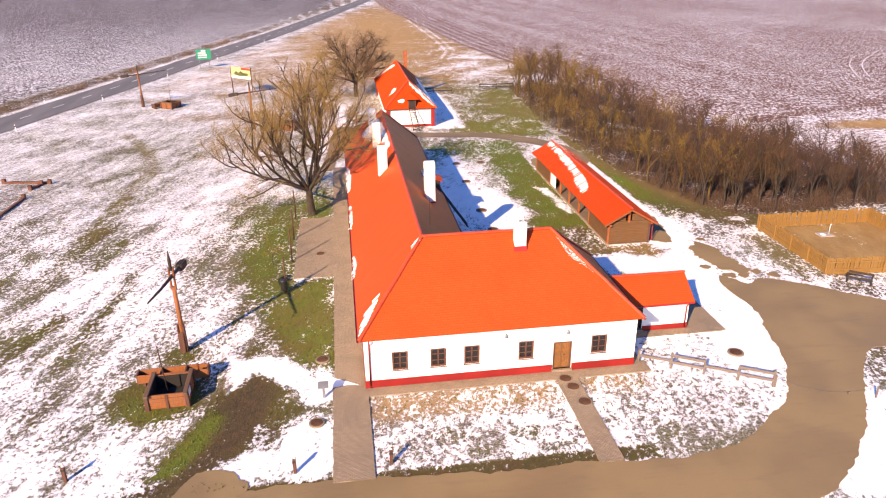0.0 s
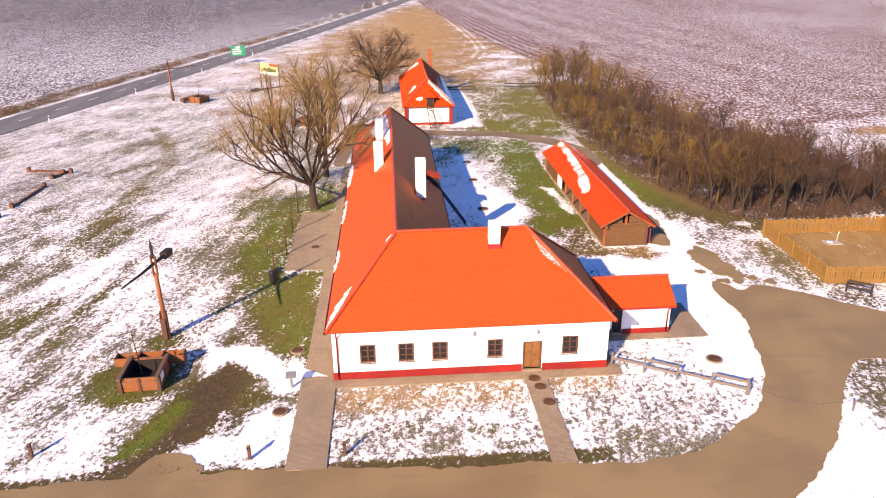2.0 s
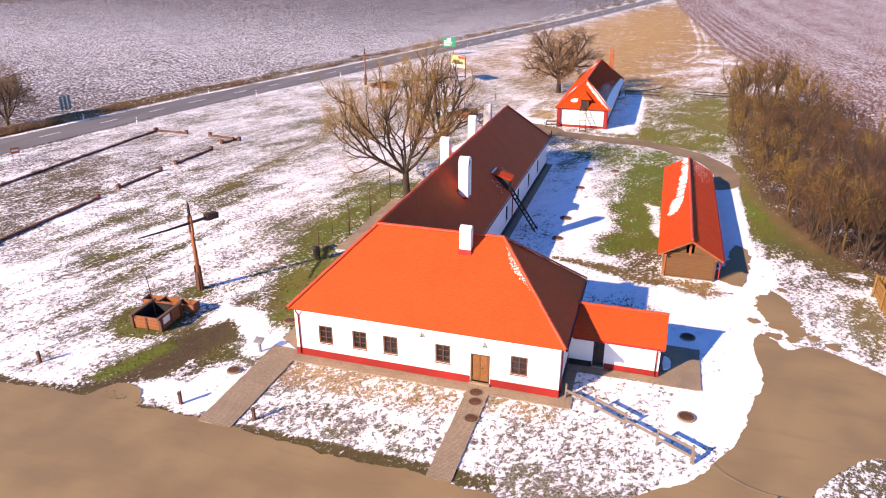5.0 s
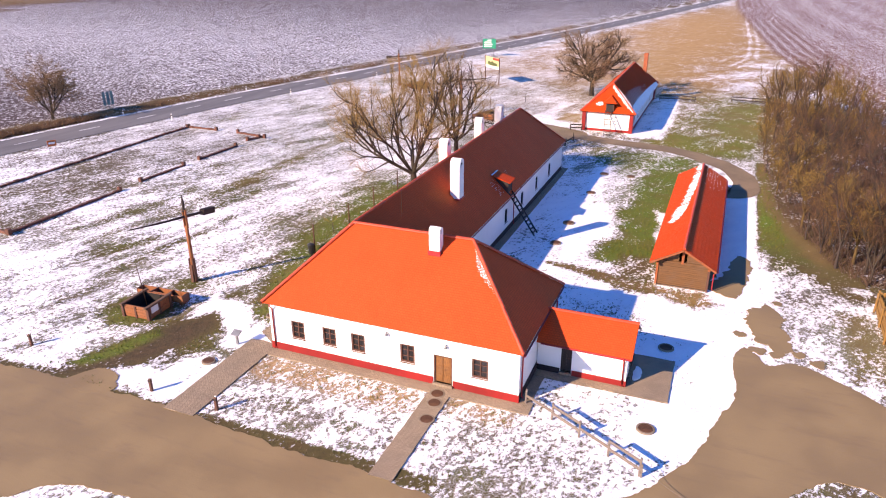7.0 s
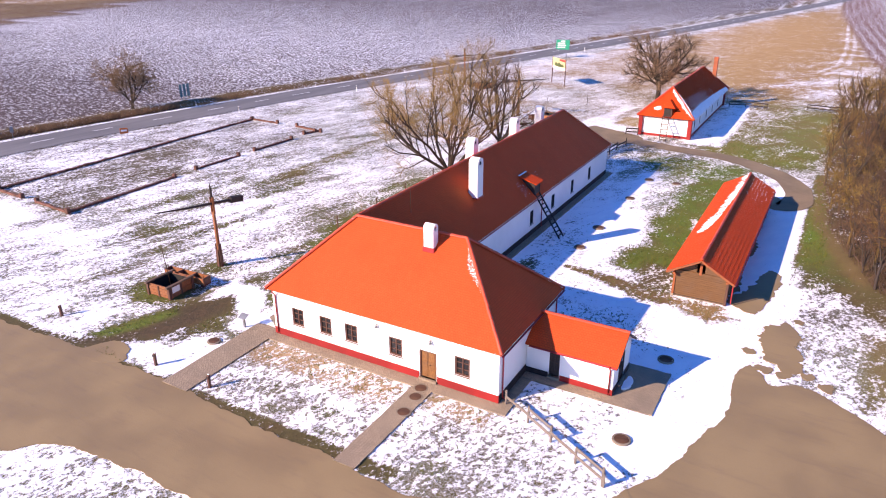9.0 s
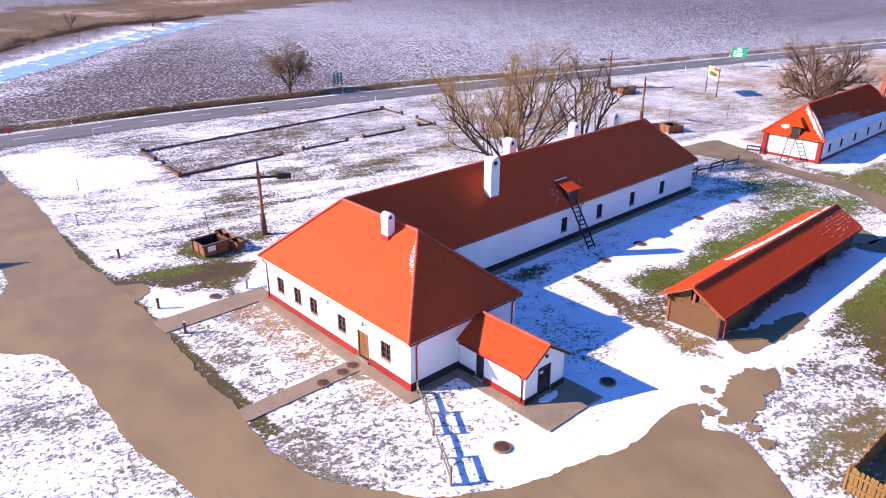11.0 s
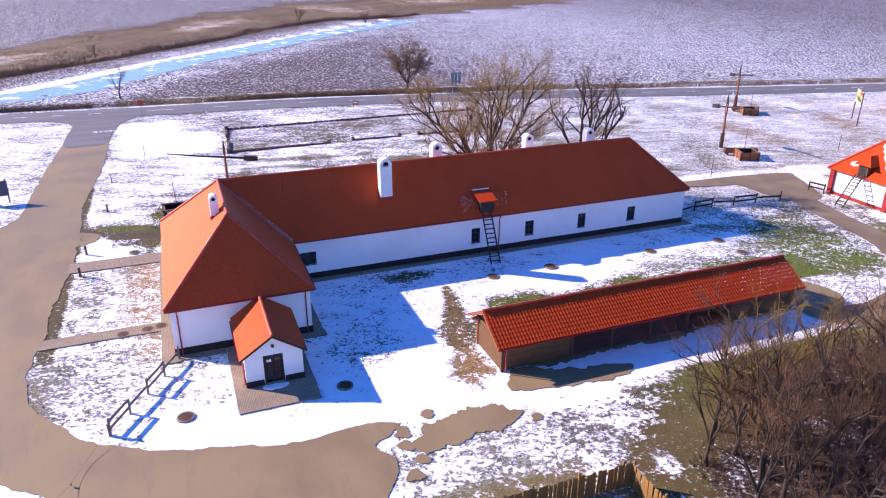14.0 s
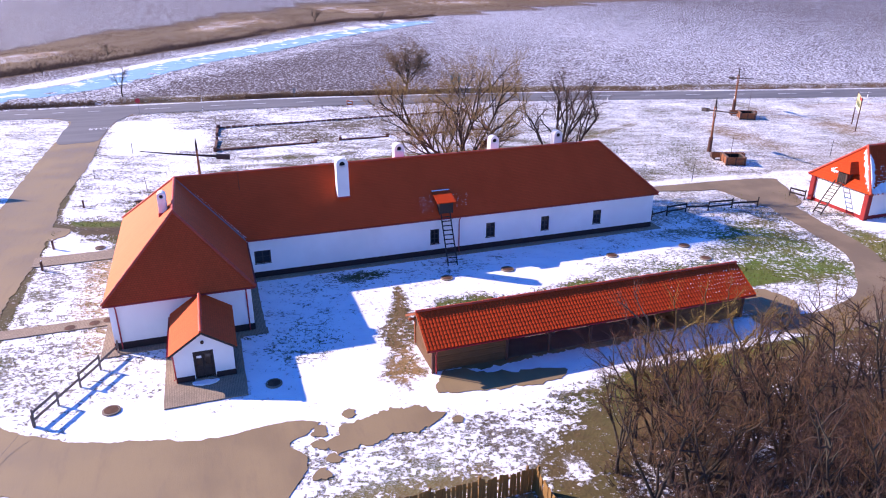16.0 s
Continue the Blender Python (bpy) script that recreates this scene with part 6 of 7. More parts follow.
part("lid", bm, SNOW, standpipe, "snow-covered round lid")
chain = thing("rope_barrier", "thin slack rope hanging across the mud lane", "barrier", (25.2, 33.9, GZ))
rope = [(0.6, -0.05, 0.70), (1.5, -0.5, 0.34), (2.7, -1.05, 0.16), (3.9, -1.5, 0.16), (5.0, -1.85, 0.34), (6.0, -2.1, 0.62)]
bm = bmesh.new()
tube(bm, [tuple(p) for p in smooth_line(rope, 0.3)], [0.009] * len(smooth_line(rope, 0.3)), 6)
part("rope", bm, GREYWOOD, chain, "pale grey rope")
for x, y, z in (rope[0], rope[-1]):
    part("post", beam(bmesh.new(), (x, y, -0.1), (x, y, z + 0.08), 0.09, 0.09, 0.012), GREYWOOD, chain)
part("tag", new_box(4.40, -1.70, 0.06, 4.52, -1.67, 0.24, bevel=0.004), GREYWOOD, chain)


# ---- low ruined walls in the meadow ----
BRICK = plain("old_red_brick", (0.156, 0.066, 0.043), 0.9, 0.4, 5)
for i, (a, b) in enumerate((((-36.3, 46.2), (-36.3, 60.3)), ((-36.7, 64.0), (-36.5, 71.2)), ((-36.6, 74.3), (-36.4, 81.7)), ((-35.6, 87.4), (-41.2, 88.5)), ((-45.4, 88.7), (-50.8, 88.8)), ((-50.9, 88.6), (-50.6, 47.2)), ((-50.4, 47.0), (-45.3, 46.7)), ((-42.3, 46.6), (-36.1, 46.1)), ((-37.0, 85.2), (-36.4, 87.0)))):
    w = thing("low_wall", "low ruined brick wall footing dusted with snow", "wall footing", (*a, GZ), group="ruined footings")
    d = Vector((b[0] - a[0], b[1] - a[1], 0))
    bm = bmesh.new()
    n = max(2, int(d.length / 0.9))
    for k in range(n):
        h = 0.24 + 0.08 * noise.noise(Vector((a[0] + k * 0.9, a[1], i)))
        beam(bm, d * (k / n) + Vector((0, 0, h / 2 - 0.05)), d * ((k + 1) / n - 0.003) + Vector((0, 0, h / 2 - 0.05)), 0.30 + 0.05 * (k % 2), h + 0.02, 0.03)
    part("footing", bm, BRICK, w)
    for e in (Vector(), d):
        part("end_block", beam(bmesh.new(), e - Vector((0, 0, 0.1)), e + Vector((0, 0, 0.52)), 0.42, 0.42, 0.05), BRICK, w)

# ---- covers, bollards, posts ----
CONC = plain("stained_concrete", (0.234, 0.187, 0.133), 0.9, 0.3, 4)
RUST = plain("rusty_cover", (0.125, 0.058, 0.031), 0.75, 0.4, 5, metal=0.3)


def manhole(x, y, r):
    mh = thing("manhole_cover", "round rusty manhole cover in a concrete ring", "manhole cover", (x, y, GZ), group="manhole covers")
    bm = bmesh.new()
    n = 24
    rows = [[bm.verts.new((math.cos(t * math.tau / n) * k, math.sin(t * math.tau / n) * k, z)) for t in range(n)] for k, z in ((r * 1.18, -0.08), (r * 1.15, 0.03), (r * 0.94, 0.04), (r * 0.93, 0.0))]
    for a, b in zip(rows, rows[1:]):
        for t in range(n):
            bm.faces.new((a[t], a[(t + 1) % n], b[(t + 1) % n], b[t]))
    part("ring", bm, CONC, mh)
    bm = disc(bmesh.new(), 0, 0, -0.03, r * 0.92, 0.065, 24)
    for k in range(-2, 3):
        w = math.sqrt(max(0.0, 0.75 - (k * 0.3) ** 2)) * r
        box(bm, -w, k * 0.3 * r - 0.02, 0.03, w, k * 0.3 * r + 0.02, 0.044)
    part("lid", bm, RUST, mh)


for x, y, r in ((13.1, 36.75, 0.42), (13.3, 35.8, 0.42), (13.5, 34.15, 0.42), (25.5, 38.0, 0.46), (25.65, 47.65, 0.46), (-2.65, 34.6, 0.4), (14.05, 63.4, 0.45), (14.0, 69.05, 0.5), (14.2, 79.4, 0.45), (14.3, 87.2, 0.45), (17.5, 87.2, 0.45), (-2.8, 60.0, 0.4), (-2.4, 41.6, 0.42)):
    manhole(x, y, r)


def bollard(x, y, h=0.8):
    b = thing("bollard", "short dark wooden bollard with snow on its slanted top", "bollard", (x, y, GZ), group="bollards along the lane")
    bm = new_box(-0.085, -0.085, -0.1, 0.085, 0.085, h, bevel=0.015)
    for v in bm.verts:
        if v.co.z > h - 0.05 and v.co.y > 0:
            v.co.z += 0.10
    part("post", bm, BROWNWOOD, b)
    part("cap", new_box(-0.1, -0.105, h - 0.16, 0.1, -0.088, h - 0.04), DARKWOOD, b)
    part("snow_cap", new_box(-0.075, 0.0, h + 0.045, 0.075, 0.075, h + 0.12, bevel=0.02), SNOW, b)


for x, y in ((-15.6, 31.7), (-3.7, 30.5), (1.4, 30.4)):
    bollard(x, y)
for x, y, h in ((-5.45, 52.6, 3.0), (-5.3, 58.7, 3.0), (-5.4, 64.1, 3.0), (-5.5, 70.0, 3.0)):
    p = thing("garden_post", "tall rusty brown post beside the pavement", "post", (x, y, GZ), group="posts along the pavement")
    part("shaft", tube(bmesh.new(), [(0, 0, -0.1), (0.02, 0, 1.5), (0.0, 0.02, h)], [0.075, 0.07, 0.065], 8), IRON, p)
    part("wire_peg", tube(bmesh.new(), [(-0.08, 0, h - 0.3), (0.12, 0, h - 0.28)], [0.02, 0.02], 6), IRON, p)
for x, y, h in ((-3.0, 101.0, 1.9), (-7.0, 126.7, 1.9), (-38.6, 35.2, 1.2), (-27.0, 31.6, 0.9)):
    p = thing("marker_pole", "thin dark marker pole standing in the snow", "post", (x, y, GZ), group="marker poles in the meadow")
    part("shaft", tube(bmesh.new(), [(0, 0, -0.1), (0.01, 0, h * 0.6), (0, 0.02, h)], [0.04, 0.035, 0.03], 7), DARKWOOD, p)
    part("cap", tube(bmesh.new(), [(0, 0.02, h - 0.02), (0, 0.02, h + 0.12)], [0.07, 0.05], 8), DARKWOOD, p)
bin_ = thing("litter_bin", "black metal litter bin on a stand", "bin", (-5.55, 52.2, GZ))
bm = bmesh.new()
bmesh.ops.create_cone(bm, cap_ends=True, segments=14, radius1=0.24, radius2=0.3, depth=0.8, matrix=Matrix.Translation((0, 0, 0.75)))
part("bucket", bm, plain("black_metal", (0.016, 0.016, 0.017), 0.5), bin_)
part("lid", tube(bmesh.new(), [(0, 0, 1.15), (0, 0, 1.22), (0, 0, 1.32)], [0.33, 0.31, 0.08], 14), plain("black_lid", (0.02, 0.02, 0.022), 0.45), bin_)
part("stand", new_box(-0.07, -0.07, -0.05, 0.07, 0.07, 0.4), IRON, bin_)
lect = thing("info_lectern", "small grey slanted information lectern on a post", "lectern", (-2.25, 37.2, GZ))
part("leg", new_box(-0.07, -0.07, -0.05, 0.07, 0.07, 0.75), GREYMETAL, lect)
bm = new_box(-0.32, -0.25, -0.03, 0.32, 0.25, 0.03, bevel=0.01)
part("panel", bm, GREYMETAL, lect, at=pose(0, 0, 0.85, 25, 0, 0))


# ---- signs along the road ----
def bars(parent, x0, z0, w, rows, h, y, material, seed=0):
    rnd = random.Random(seed)
    for r in range(rows):
        part("text_bar", new_box(x0, y - 0.012, z0 - r * h * 1.8, x0 + w * rnd.uniform(0.6, 1.0), y - 0.004, z0 - r * h * 1.8 + h), material, parent)


WHITE = plain("white_paint", (0.8, 0.8, 0.8), 0.6, 0.1)
GREEN = plain("green_sign", (0.001, 0.281, 0.156), 0.45, 0.08)
sg = thing("direction_sign", "green road direction sign with white lines on two poles", "road sign", (-32.2, 180.7, GZ), 12)
part("board", new_box(-1.7, -0.03, 2.0, 1.7, 0.03, 4.4, bevel=0.02), GREEN, sg)
bars(sg, -1.3, 3.4, 2.6, 3, 0.28, -0.03, WHITE, 3)
part("badge", new_box(-0.5, -0.045, 3.85, 0.5, -0.034, 4.2), WHITE, sg)
for x in (-1.1, 1.1):
    part("pole", tube(bmesh.new(), [(x, 0.08, -0.1), (x, 0.08, 4.3)], [0.05, 0.05], 8), GREYMETAL, sg)
bb = thing("billboard", "pale yellow billboard with red corner and green picture on two posts", "billboard", (-19.1, 143.8, GZ), -42)
part("board", new_box(-2.75, -0.05, 2.9, 2.75, 0.05, 5.1, bevel=0.02), plain("yellow_panel", (0.50, 0.46, 0.22), 0.6, 0.12), bb)
part("red_field", new_box(0.2, -0.064, 4.62, 2.7, -0.052, 5.05), plain("red_print", (0.468, 0.039, 0.031)), bb)
part("white_field", new_box(-2.7, -0.064, 2.95, 2.7, -0.052, 3.4), WHITE, bb)
part("picture", patch([(-1.9, 3.6), (0.2, 3.45), (2.0, 3.7), (1.5, 4.1), (0.9, 4.05), (0.1, 4.4), (-0.5, 4.1), (-1.4, 4.25)], 0, 0.15, 0.1, depth=0.008), plain("dark_green_print", (0.078, 0.101, 0.023), 0.6, 0.5, 4), bb, "dark green and brown picture", at=pose(0, -0.064, 0, 90, 0, 0))
for x in (-2.85, 2.85):
    part("post", beam(bmesh.new(), (x, 0, -0.1), (x, 0, 5.25), 0.16, 0.16, 0.02), BROWNWOOD, bb)
stop = thing("stop_sign", "red octagonal stop sign on a grey pole", "road sign", (-66.0, 34.6, GZ), 96)
bm = bmesh.new()
bmesh.ops.create_cone(bm, cap_ends=True, segments=8, radius1=0.45, radius2=0.45, depth=0.03, matrix=pose(0, -0.06, 2.3, 90, 22.5, 0))
part("plate", bm, plain("red_sign", (0.468, 0.023, 0.031), 0.5, 0.1), stop)
part("pole", tube(bmesh.new(), [(0, 0, -0.1), (0, 0, 2.75)], [0.035, 0.035], 8), GREYMETAL, stop)
rs = thing("road_marker", "narrow grey road sign on a post", "road sign", (-72.5, 62.0, GZ - 0.3), 90)
part("plate", new_box(-0.25, -0.05, 1.3, 0.25, -0.02, 2.2, bevel=0.02), GREYMETAL, rs)
part("pole", tube(bmesh.new(), [(0, 0, -0.1), (0, 0, 2.3)], [0.04, 0.04], 8), GREYMETAL, rs)
ORANGEPAINT = plain("orange_paint", (0.507, 0.133, 0.031), 0.6, 0.15)
og = thing("roadwork_sign", "small orange and white sign on two legs", "road sign", (-57.7, 69.8, GZ), 60)
part("board", new_box(-0.55, -0.03, 0.95, 0.55, 0.03, 1.75, bevel=0.02), ORANGEPAINT, og)
part("white_field", new_box(-0.4, -0.045, 1.25, 0.4, -0.034, 1.5), WHITE, og)
for x in (-0.4, 0.4):
    part("leg", new_box(x - 0.03, 0.032, -0.1, x + 0.03, 0.09, 1.7), GREYMETAL, og)
tg = thing("roadside_board", "tall blue-green sign boards beyond the road", "road sign", (-73.9, 95.4, GZ - 0.3), 80)
for x in (-0.75, 0.0, 0.75):
    part("panel", new_box(x - 0.28, -0.04, 0.9, x + 0.28, 0.04, 3.2, bevel=0.02), plain("blue_green_panel", (0.14, 0.234, 0.234), 0.5, 0.2), tg)
    part("post", new_box(x - 0.05, 0.05, -0.2, x + 0.05, 0.14, 3.0), GREYMETAL, tg)
ib = thing("lane_board", "grey information board on two posts beside the lane", "board", (-22.9, 19.9, GZ), 90)
part("board", new_box(-1.6, -0.04, 0.8, 1.6, 0.04, 2.5, bevel=0.02), plain("blue_grey_board", (0.055, 0.066, 0.094), 0.6, 0.2), ib)
for x in (-1.45, 1.45):
    part("post", new_box(x - 0.07, 0.045, -0.1, x + 0.07, 0.18, 2.7), GREYWOOD, ib)
for i, y in enumerate((92, 118, 142, 168, 196, 232, 45)):
    wx = float(np.interp(y, [p[1] for p in HIGHWAY], [p[0] for p in HIGHWAY]))
    for s in (-5.2, 5.2):
        p = thing("delineator_post", "white roadside marker post with dark band", "marker post", (wx + s, y, GZ - (0.2 if s < 0 else 0.05)), group="marker posts along the road")
        part("post", new_box(-0.07, -0.05, -0.05, 0.07, 0.05, 1.05, bevel=0.02), WHITE, p)
        part("band", new_box(-0.075, -0.055, 0.7, 0.075, 0.055, 0.88), DARK, p)

# road paint and the asphalt mouth of the lane
setting("lane_asphalt", patch([(-67, 33), (-60, 31), (-52, 30.2), (-47.5, 29.6), (-47, 27), (-47.5, 24.4), (-55, 24.0), (-63, 24.2), (-67.5, 20.5), (-68.5, 27)], GZ + 0.0, 0.1, 0.5), ASPHALT, "dark asphalt mouth of the lane", "road")
line = smooth_line([(*p, 0) for p in HIGHWAY], 3.0)
bm = bmesh.new()
for k in range(0, len(line) - 2, 3):
    beam(bm, line[k] + Vector((0, 0, GZ + 0.074)), line[k + 1] + Vector((0, 0, GZ + 0.074)), 0.16, 0.01)
setting("centre_line", bm, WHITE, "dashed white line along the road", "road marking")
curve = bpy.data.curves.new("stop_marking", "FONT")
curve.body = "STOP"
curve.size = 1.5
curve.align_x = "CENTER"
tmp = new("stop_marking", curve)
dg = bpy.context.evaluated_depsgraph_get()
me = bpy.data.meshes.new_from_object(tmp.evaluated_get(dg))
bpy.data.objects.remove(tmp)
me.materials.clear()
me.materials.append(WHITE)
tx = tagged(new("stop_marking", me), "white STOP lettering painted on the asphalt", "road marking", kind="structure")
tx.matrix_world = pose(-55.5, 29.4, GZ + 0.012, 0, 0, 90)


# ---- trees ----
def bark(name, c):
    n = Net(name, 0.9)
    v = n.coords((1, 1, 0.3))
    a, b = n.noise(9, 5, 0.65, v), n.noise(1.5, 3)
    col = n.ramp(a, [(0.3, shade(c, 0.5)), (0.6, c), (0.85, shade(c, 1.6))])
    n.colour(n.mix(n.math("MULTIPLY", n.step(b, 0.5, 0.75), 0.4), col, (0.10, 0.10, 0.05))).bump(a, 0.6, 0.03)
    return n.m


def twig(name, a, b):
    n = Net(name, 0.85)
    n.colour(n.mix(n.island(), a, b))
    return n.m


BARK = bark("dark_bark", (0.047, 0.032, 0.021))
BARK_GOLD = bark("yellowish_bark", (0.12, 0.075, 0.02))
BARK_GREY = bark("grey_bark", (0.050, 0.036, 0.029))
TWIG_OLIVE = twig("olive_twigs", (0.218, 0.136, 0.039), (0.312, 0.203, 0.062))
TWIG_BROWN = twig("brown_twigs", (0.108, 0.052, 0.019), (0.176, 0.092, 0.033))
TWIG_DARK = twig("dark_twigs", (0.076, 0.035, 0.021), (0.115, 0.056, 0.032))
TWIG_HAZE = twig("pale_brown_twigs", (0.170, 0.105, 0.058), (0.245, 0.160, 0.086))
TWIG_YELLOW = twig("yellow_twigs", (0.34, 0.215, 0.034), (0.20, 0.118, 0.026))


class Shoots:
    """Collects branch tubes into one mesh."""

    def __init__(self, fat=1.0):
        self.v, self.f, self.fat = [], [], fat

    def spike(self, pts, r):
        """A twig: three sides, drawn out to a point."""
        base, n = len(self.v), len(pts)
        d = (pts[-1] - pts[0]).normalized()
        s = d.cross(Vector((0, 0, 1)) if abs(d.z) < 0.8 else Vector((1, 0, 0))).normalized()
        t = d.cross(s)
        ring = (s, s * -0.5 + t * 0.87, s * -0.5 - t * 0.87)
        for i, p in enumerate(pts[:-1]):
            k = r * self.fat * (1 - 0.6 * i / n)
            self.v.extend(p + q * k for q in ring)
        self.v.append(pts[-1])
        for i in range(n - 2):
            a = base + i * 3
            for k in range(3):
                self.f.append((a + k, a + (k + 1) % 3, a + 3 + (k + 1) % 3, a + 3 + k))
        a = base + (n - 2) * 3
        for k in range(3):
            self.f.append((a + k, a + (k + 1) % 3, a + 3))

    def add(self, pts, r0, r1, sides):
        base = len(self.v)
        n = len(pts)
        d = (pts[-1] - pts[0])
        ref = Vector((0, 0, 1)) if abs(d.normalized().z) < 0.8 else Vector((1, 0, 0))
        s = d.cross(ref).normalized()
        t = d.cross(s).normalized()
        ring = [(math.cos(k * math.tau / sides), math.sin(k * math.tau / sides)) for k in range(sides)]
        for i, p in enumerate(pts):
            r = r0 + (r1 - r0) * i / (n - 1)
            self.v.extend(p + s * (c * r) + t * (e * r) for c, e in ring)
        for i in range(n - 1):
            a = base + i * sides
            for k in range(sides):
                self.f.append((a + k, a + (k + 1) % sides, a + sides + (k + 1) % sides, a + sides + k))

    def mesh(self, name, material):
        me = bpy.data.meshes.new(name)
        me.from_pydata(self.v, [], self.f)
        me.polygons.foreach_set("use_smooth", [True] * len(self.f))
        me.materials.append(material)
        return me


def limb(rnd, p, d, length, n, lift, wobble):
    pts = [p.copy()]
    d = d.normalized()
    for _ in range(n):
        d = (d + Vector((rnd.gauss(0, wobble), rnd.gauss(0, wobble), rnd.gauss(0, wobble) + lift))).normalized()
        p = p + d * (length / n)
        pts.append(p.copy())
    return pts


def spread(rnd, d, angle):
    side = d.cross(Vector((rnd.gauss(0, 1), rnd.gauss(0, 1), rnd.gauss(0, 1)))).normalized()
    return (d * math.cos(angle) + side * math.sin(angle)).normalized()


def grow(rnd, wood, fine, p, d, length, r, level, plan):
    """plan: for each level (children, share of length, lift, wobble, angle)."""
    kids, share, lift, wobble, angle = plan[level]
    last = level == len(plan) - 1
    small = r < 0.028
    pts = limb(rnd, p, d, length, 2 if last else (3 if small else 5), lift, wobble)
    if small:
        fine.spike(pts, min(r, 0.011) if not last else 0.0047)
    else:
        wood.add(pts, r, max(0.006, r * 0.4), 4 if r < 0.05 else (5 if r < 0.09 else 8))
    if last:
        return
    for k in range(kids):
        t = 0.25 + 0.75 * (k + rnd.random()) / kids
        i = min(len(pts) - 2, int(t * (len(pts) - 1)))
        f = t * (len(pts) - 1) - i
        at = pts[i].lerp(pts[i + 1], f)
        way = (pts[i + 1] - pts[i]).normalized()
        grow(rnd, wood, fine, at, spread(rnd, way, angle * rnd.uniform(0.6, 1.3)), length * share * rnd.uniform(0.65, 1.25) * (1.15 - 0.4 * t), r * (rnd.uniform(0.34, 0.50) if level else rnd.uniform(0.42, 0.6)), level + 1, plan)


def tree(name, at, seed, trunk_h, trunk_r, limbs, plan, wood_mat, twig_mat, label, group="", lean=(0, 0), fat=1.0):
    rnd = random.Random(seed)
    ob = thing(name, label, "tree", at, group=group)
    wood, fine = Shoots(), Shoots(fat)
    foot = Vector((0, 0, -0.15))
    top = Vector((lean[0] * trunk_h, lean[1] * trunk_h, trunk_h))
    mid = foot.lerp(top, 0.5) + Vector((rnd.uniform(-0.1, 0.1), rnd.uniform(-0.1, 0.1), 0))
    wood.add([foot, foot.lerp(mid, 0.18), mid, top], trunk_r * 1.35, trunk_r * 0.9, 12)
    for k, (az, el, ln, rr) in enumerate(limbs):
        d = Vector((math.cos(radians(az)) * math.cos(radians(el)), math.sin(radians(az)) * math.cos(radians(el)), math.sin(radians(el))))
        grow(rnd, wood, fine, top - Vector((0, 0, 0.25 * rnd.random())), d, ln, trunk_r * rr, 0, plan)
    for nm, shoots, mat in (("trunk", wood, wood_mat), ("crown", fine, twig_mat)):
        o = new(nm, shoots.mesh(nm, mat))
        o.parent = ob
    return ob


BIG = [(6, 0.52, 0.06, 0.13, 0.60), (6, 0.56, 0.09, 0.15, 0.62), (6, 0.60, 0.10, 0.16, 0.60), (9, 0.80, 0.08, 0.18, 0.55), (0, 0, 0.05, 0.2, 0)]
tree("willow_tree", (-3.8, 70.9, GZ), 3, 2.7, 0.36, [(186, 24, 8.8, 0.5), (205, 38, 9.6, 0.52), (160, 42, 9.8, 0.52), (110, 36, 8.6, 0.48), (20, 50, 9.0, 0.48), (300, 42, 8.6, 0.48), (245, 60, 10.0, 0.46), (60, 66, 10.2, 0.46), (140, 76, 10.4, 0.44), (330, 74, 9.8, 0.40)], BIG, BARK, TWIG_OLIVE, "large bare tree with spreading limbs beside the farmhouse", lean=(-0.05, 0), fat=1.2)
OPEN = [(5, 0.56, 0.05, 0.17, 0.66), (5, 0.58, 0.06, 0.19, 0.66), (5, 0.60, 0.06, 0.2, 0.62), (5, 0.68, 0.05, 0.2, 0.55), (0, 0, 0.03, 0.2, 0)]
tree("bare_tree", (-3.5, 82.6, GZ), 8, 3.6, 0.29, [(170, 40, 7.4, 0.66), (60, 36, 7.4, 0.66), (110, 72, 8.6, 0.7), (330, 36, 6.4, 0.56), (20, 62, 7.6, 0.6), (250, 52, 7.2, 0.56)], OPEN, BARK, TWIG_DARK, "bare dark tree with crooked limbs behind the farmhouse", lean=(0.03, 0.0))
ROUND = [(7, 0.52, 0.03, 0.14, 0.72), (7, 0.56, 0.02, 0.17, 0.75), (6, 0.60, 0.02, 0.19, 0.72), (8, 0.75, 0.01, 0.2, 0.65), (0, 0, 0.0, 0.2, 0)]
tree("round_tree", (2.9, 137.0, GZ), 12, 2.6, 0.40, [(180, 30, 5.9, 0.55), (140, 54, 7.6, 0.55), (60, 50, 7.4, 0.55), (0, 30, 5.9, 0.55), (270, 38, 6.2, 0.5), (300, 74, 8.8, 0.5), (220, 64, 8.4, 0.5), (90, 34, 6.2, 0.5), (20, 70, 8.6, 0.5), (315, 24, 5.6, 0.45), (225, 22, 5.6, 0.45)], ROUND, BARK, TWIG_HAZE, "round bare brown tree beside the cottage", fat=1.6)
SMALL = [(7, 0.55, 0.05, 0.12, 0.65), (6, 0.55, 0.05, 0.16, 0.6), (4, 0.6, 0.04, 0.2, 0.55), (0, 0, 0.02, 0.2, 0)]
tree("roadside_tree", (-76.0, 85.5, GZ - 0.2), 14, 1.1, 0.24, [(180, 38, 5.4, 0.5), (120, 54, 6.0, 0.5), (60, 40, 5.4, 0.5), (0, 44, 5.6, 0.5), (300, 38, 5.4, 0.5), (240, 52, 6.0, 0.5), (45, 80, 6.8, 0.5), (200, 72, 6.5, 0.45)], ROUND, BARK, TWIG_HAZE, "bare bushy tree across the road", fat=1.5)
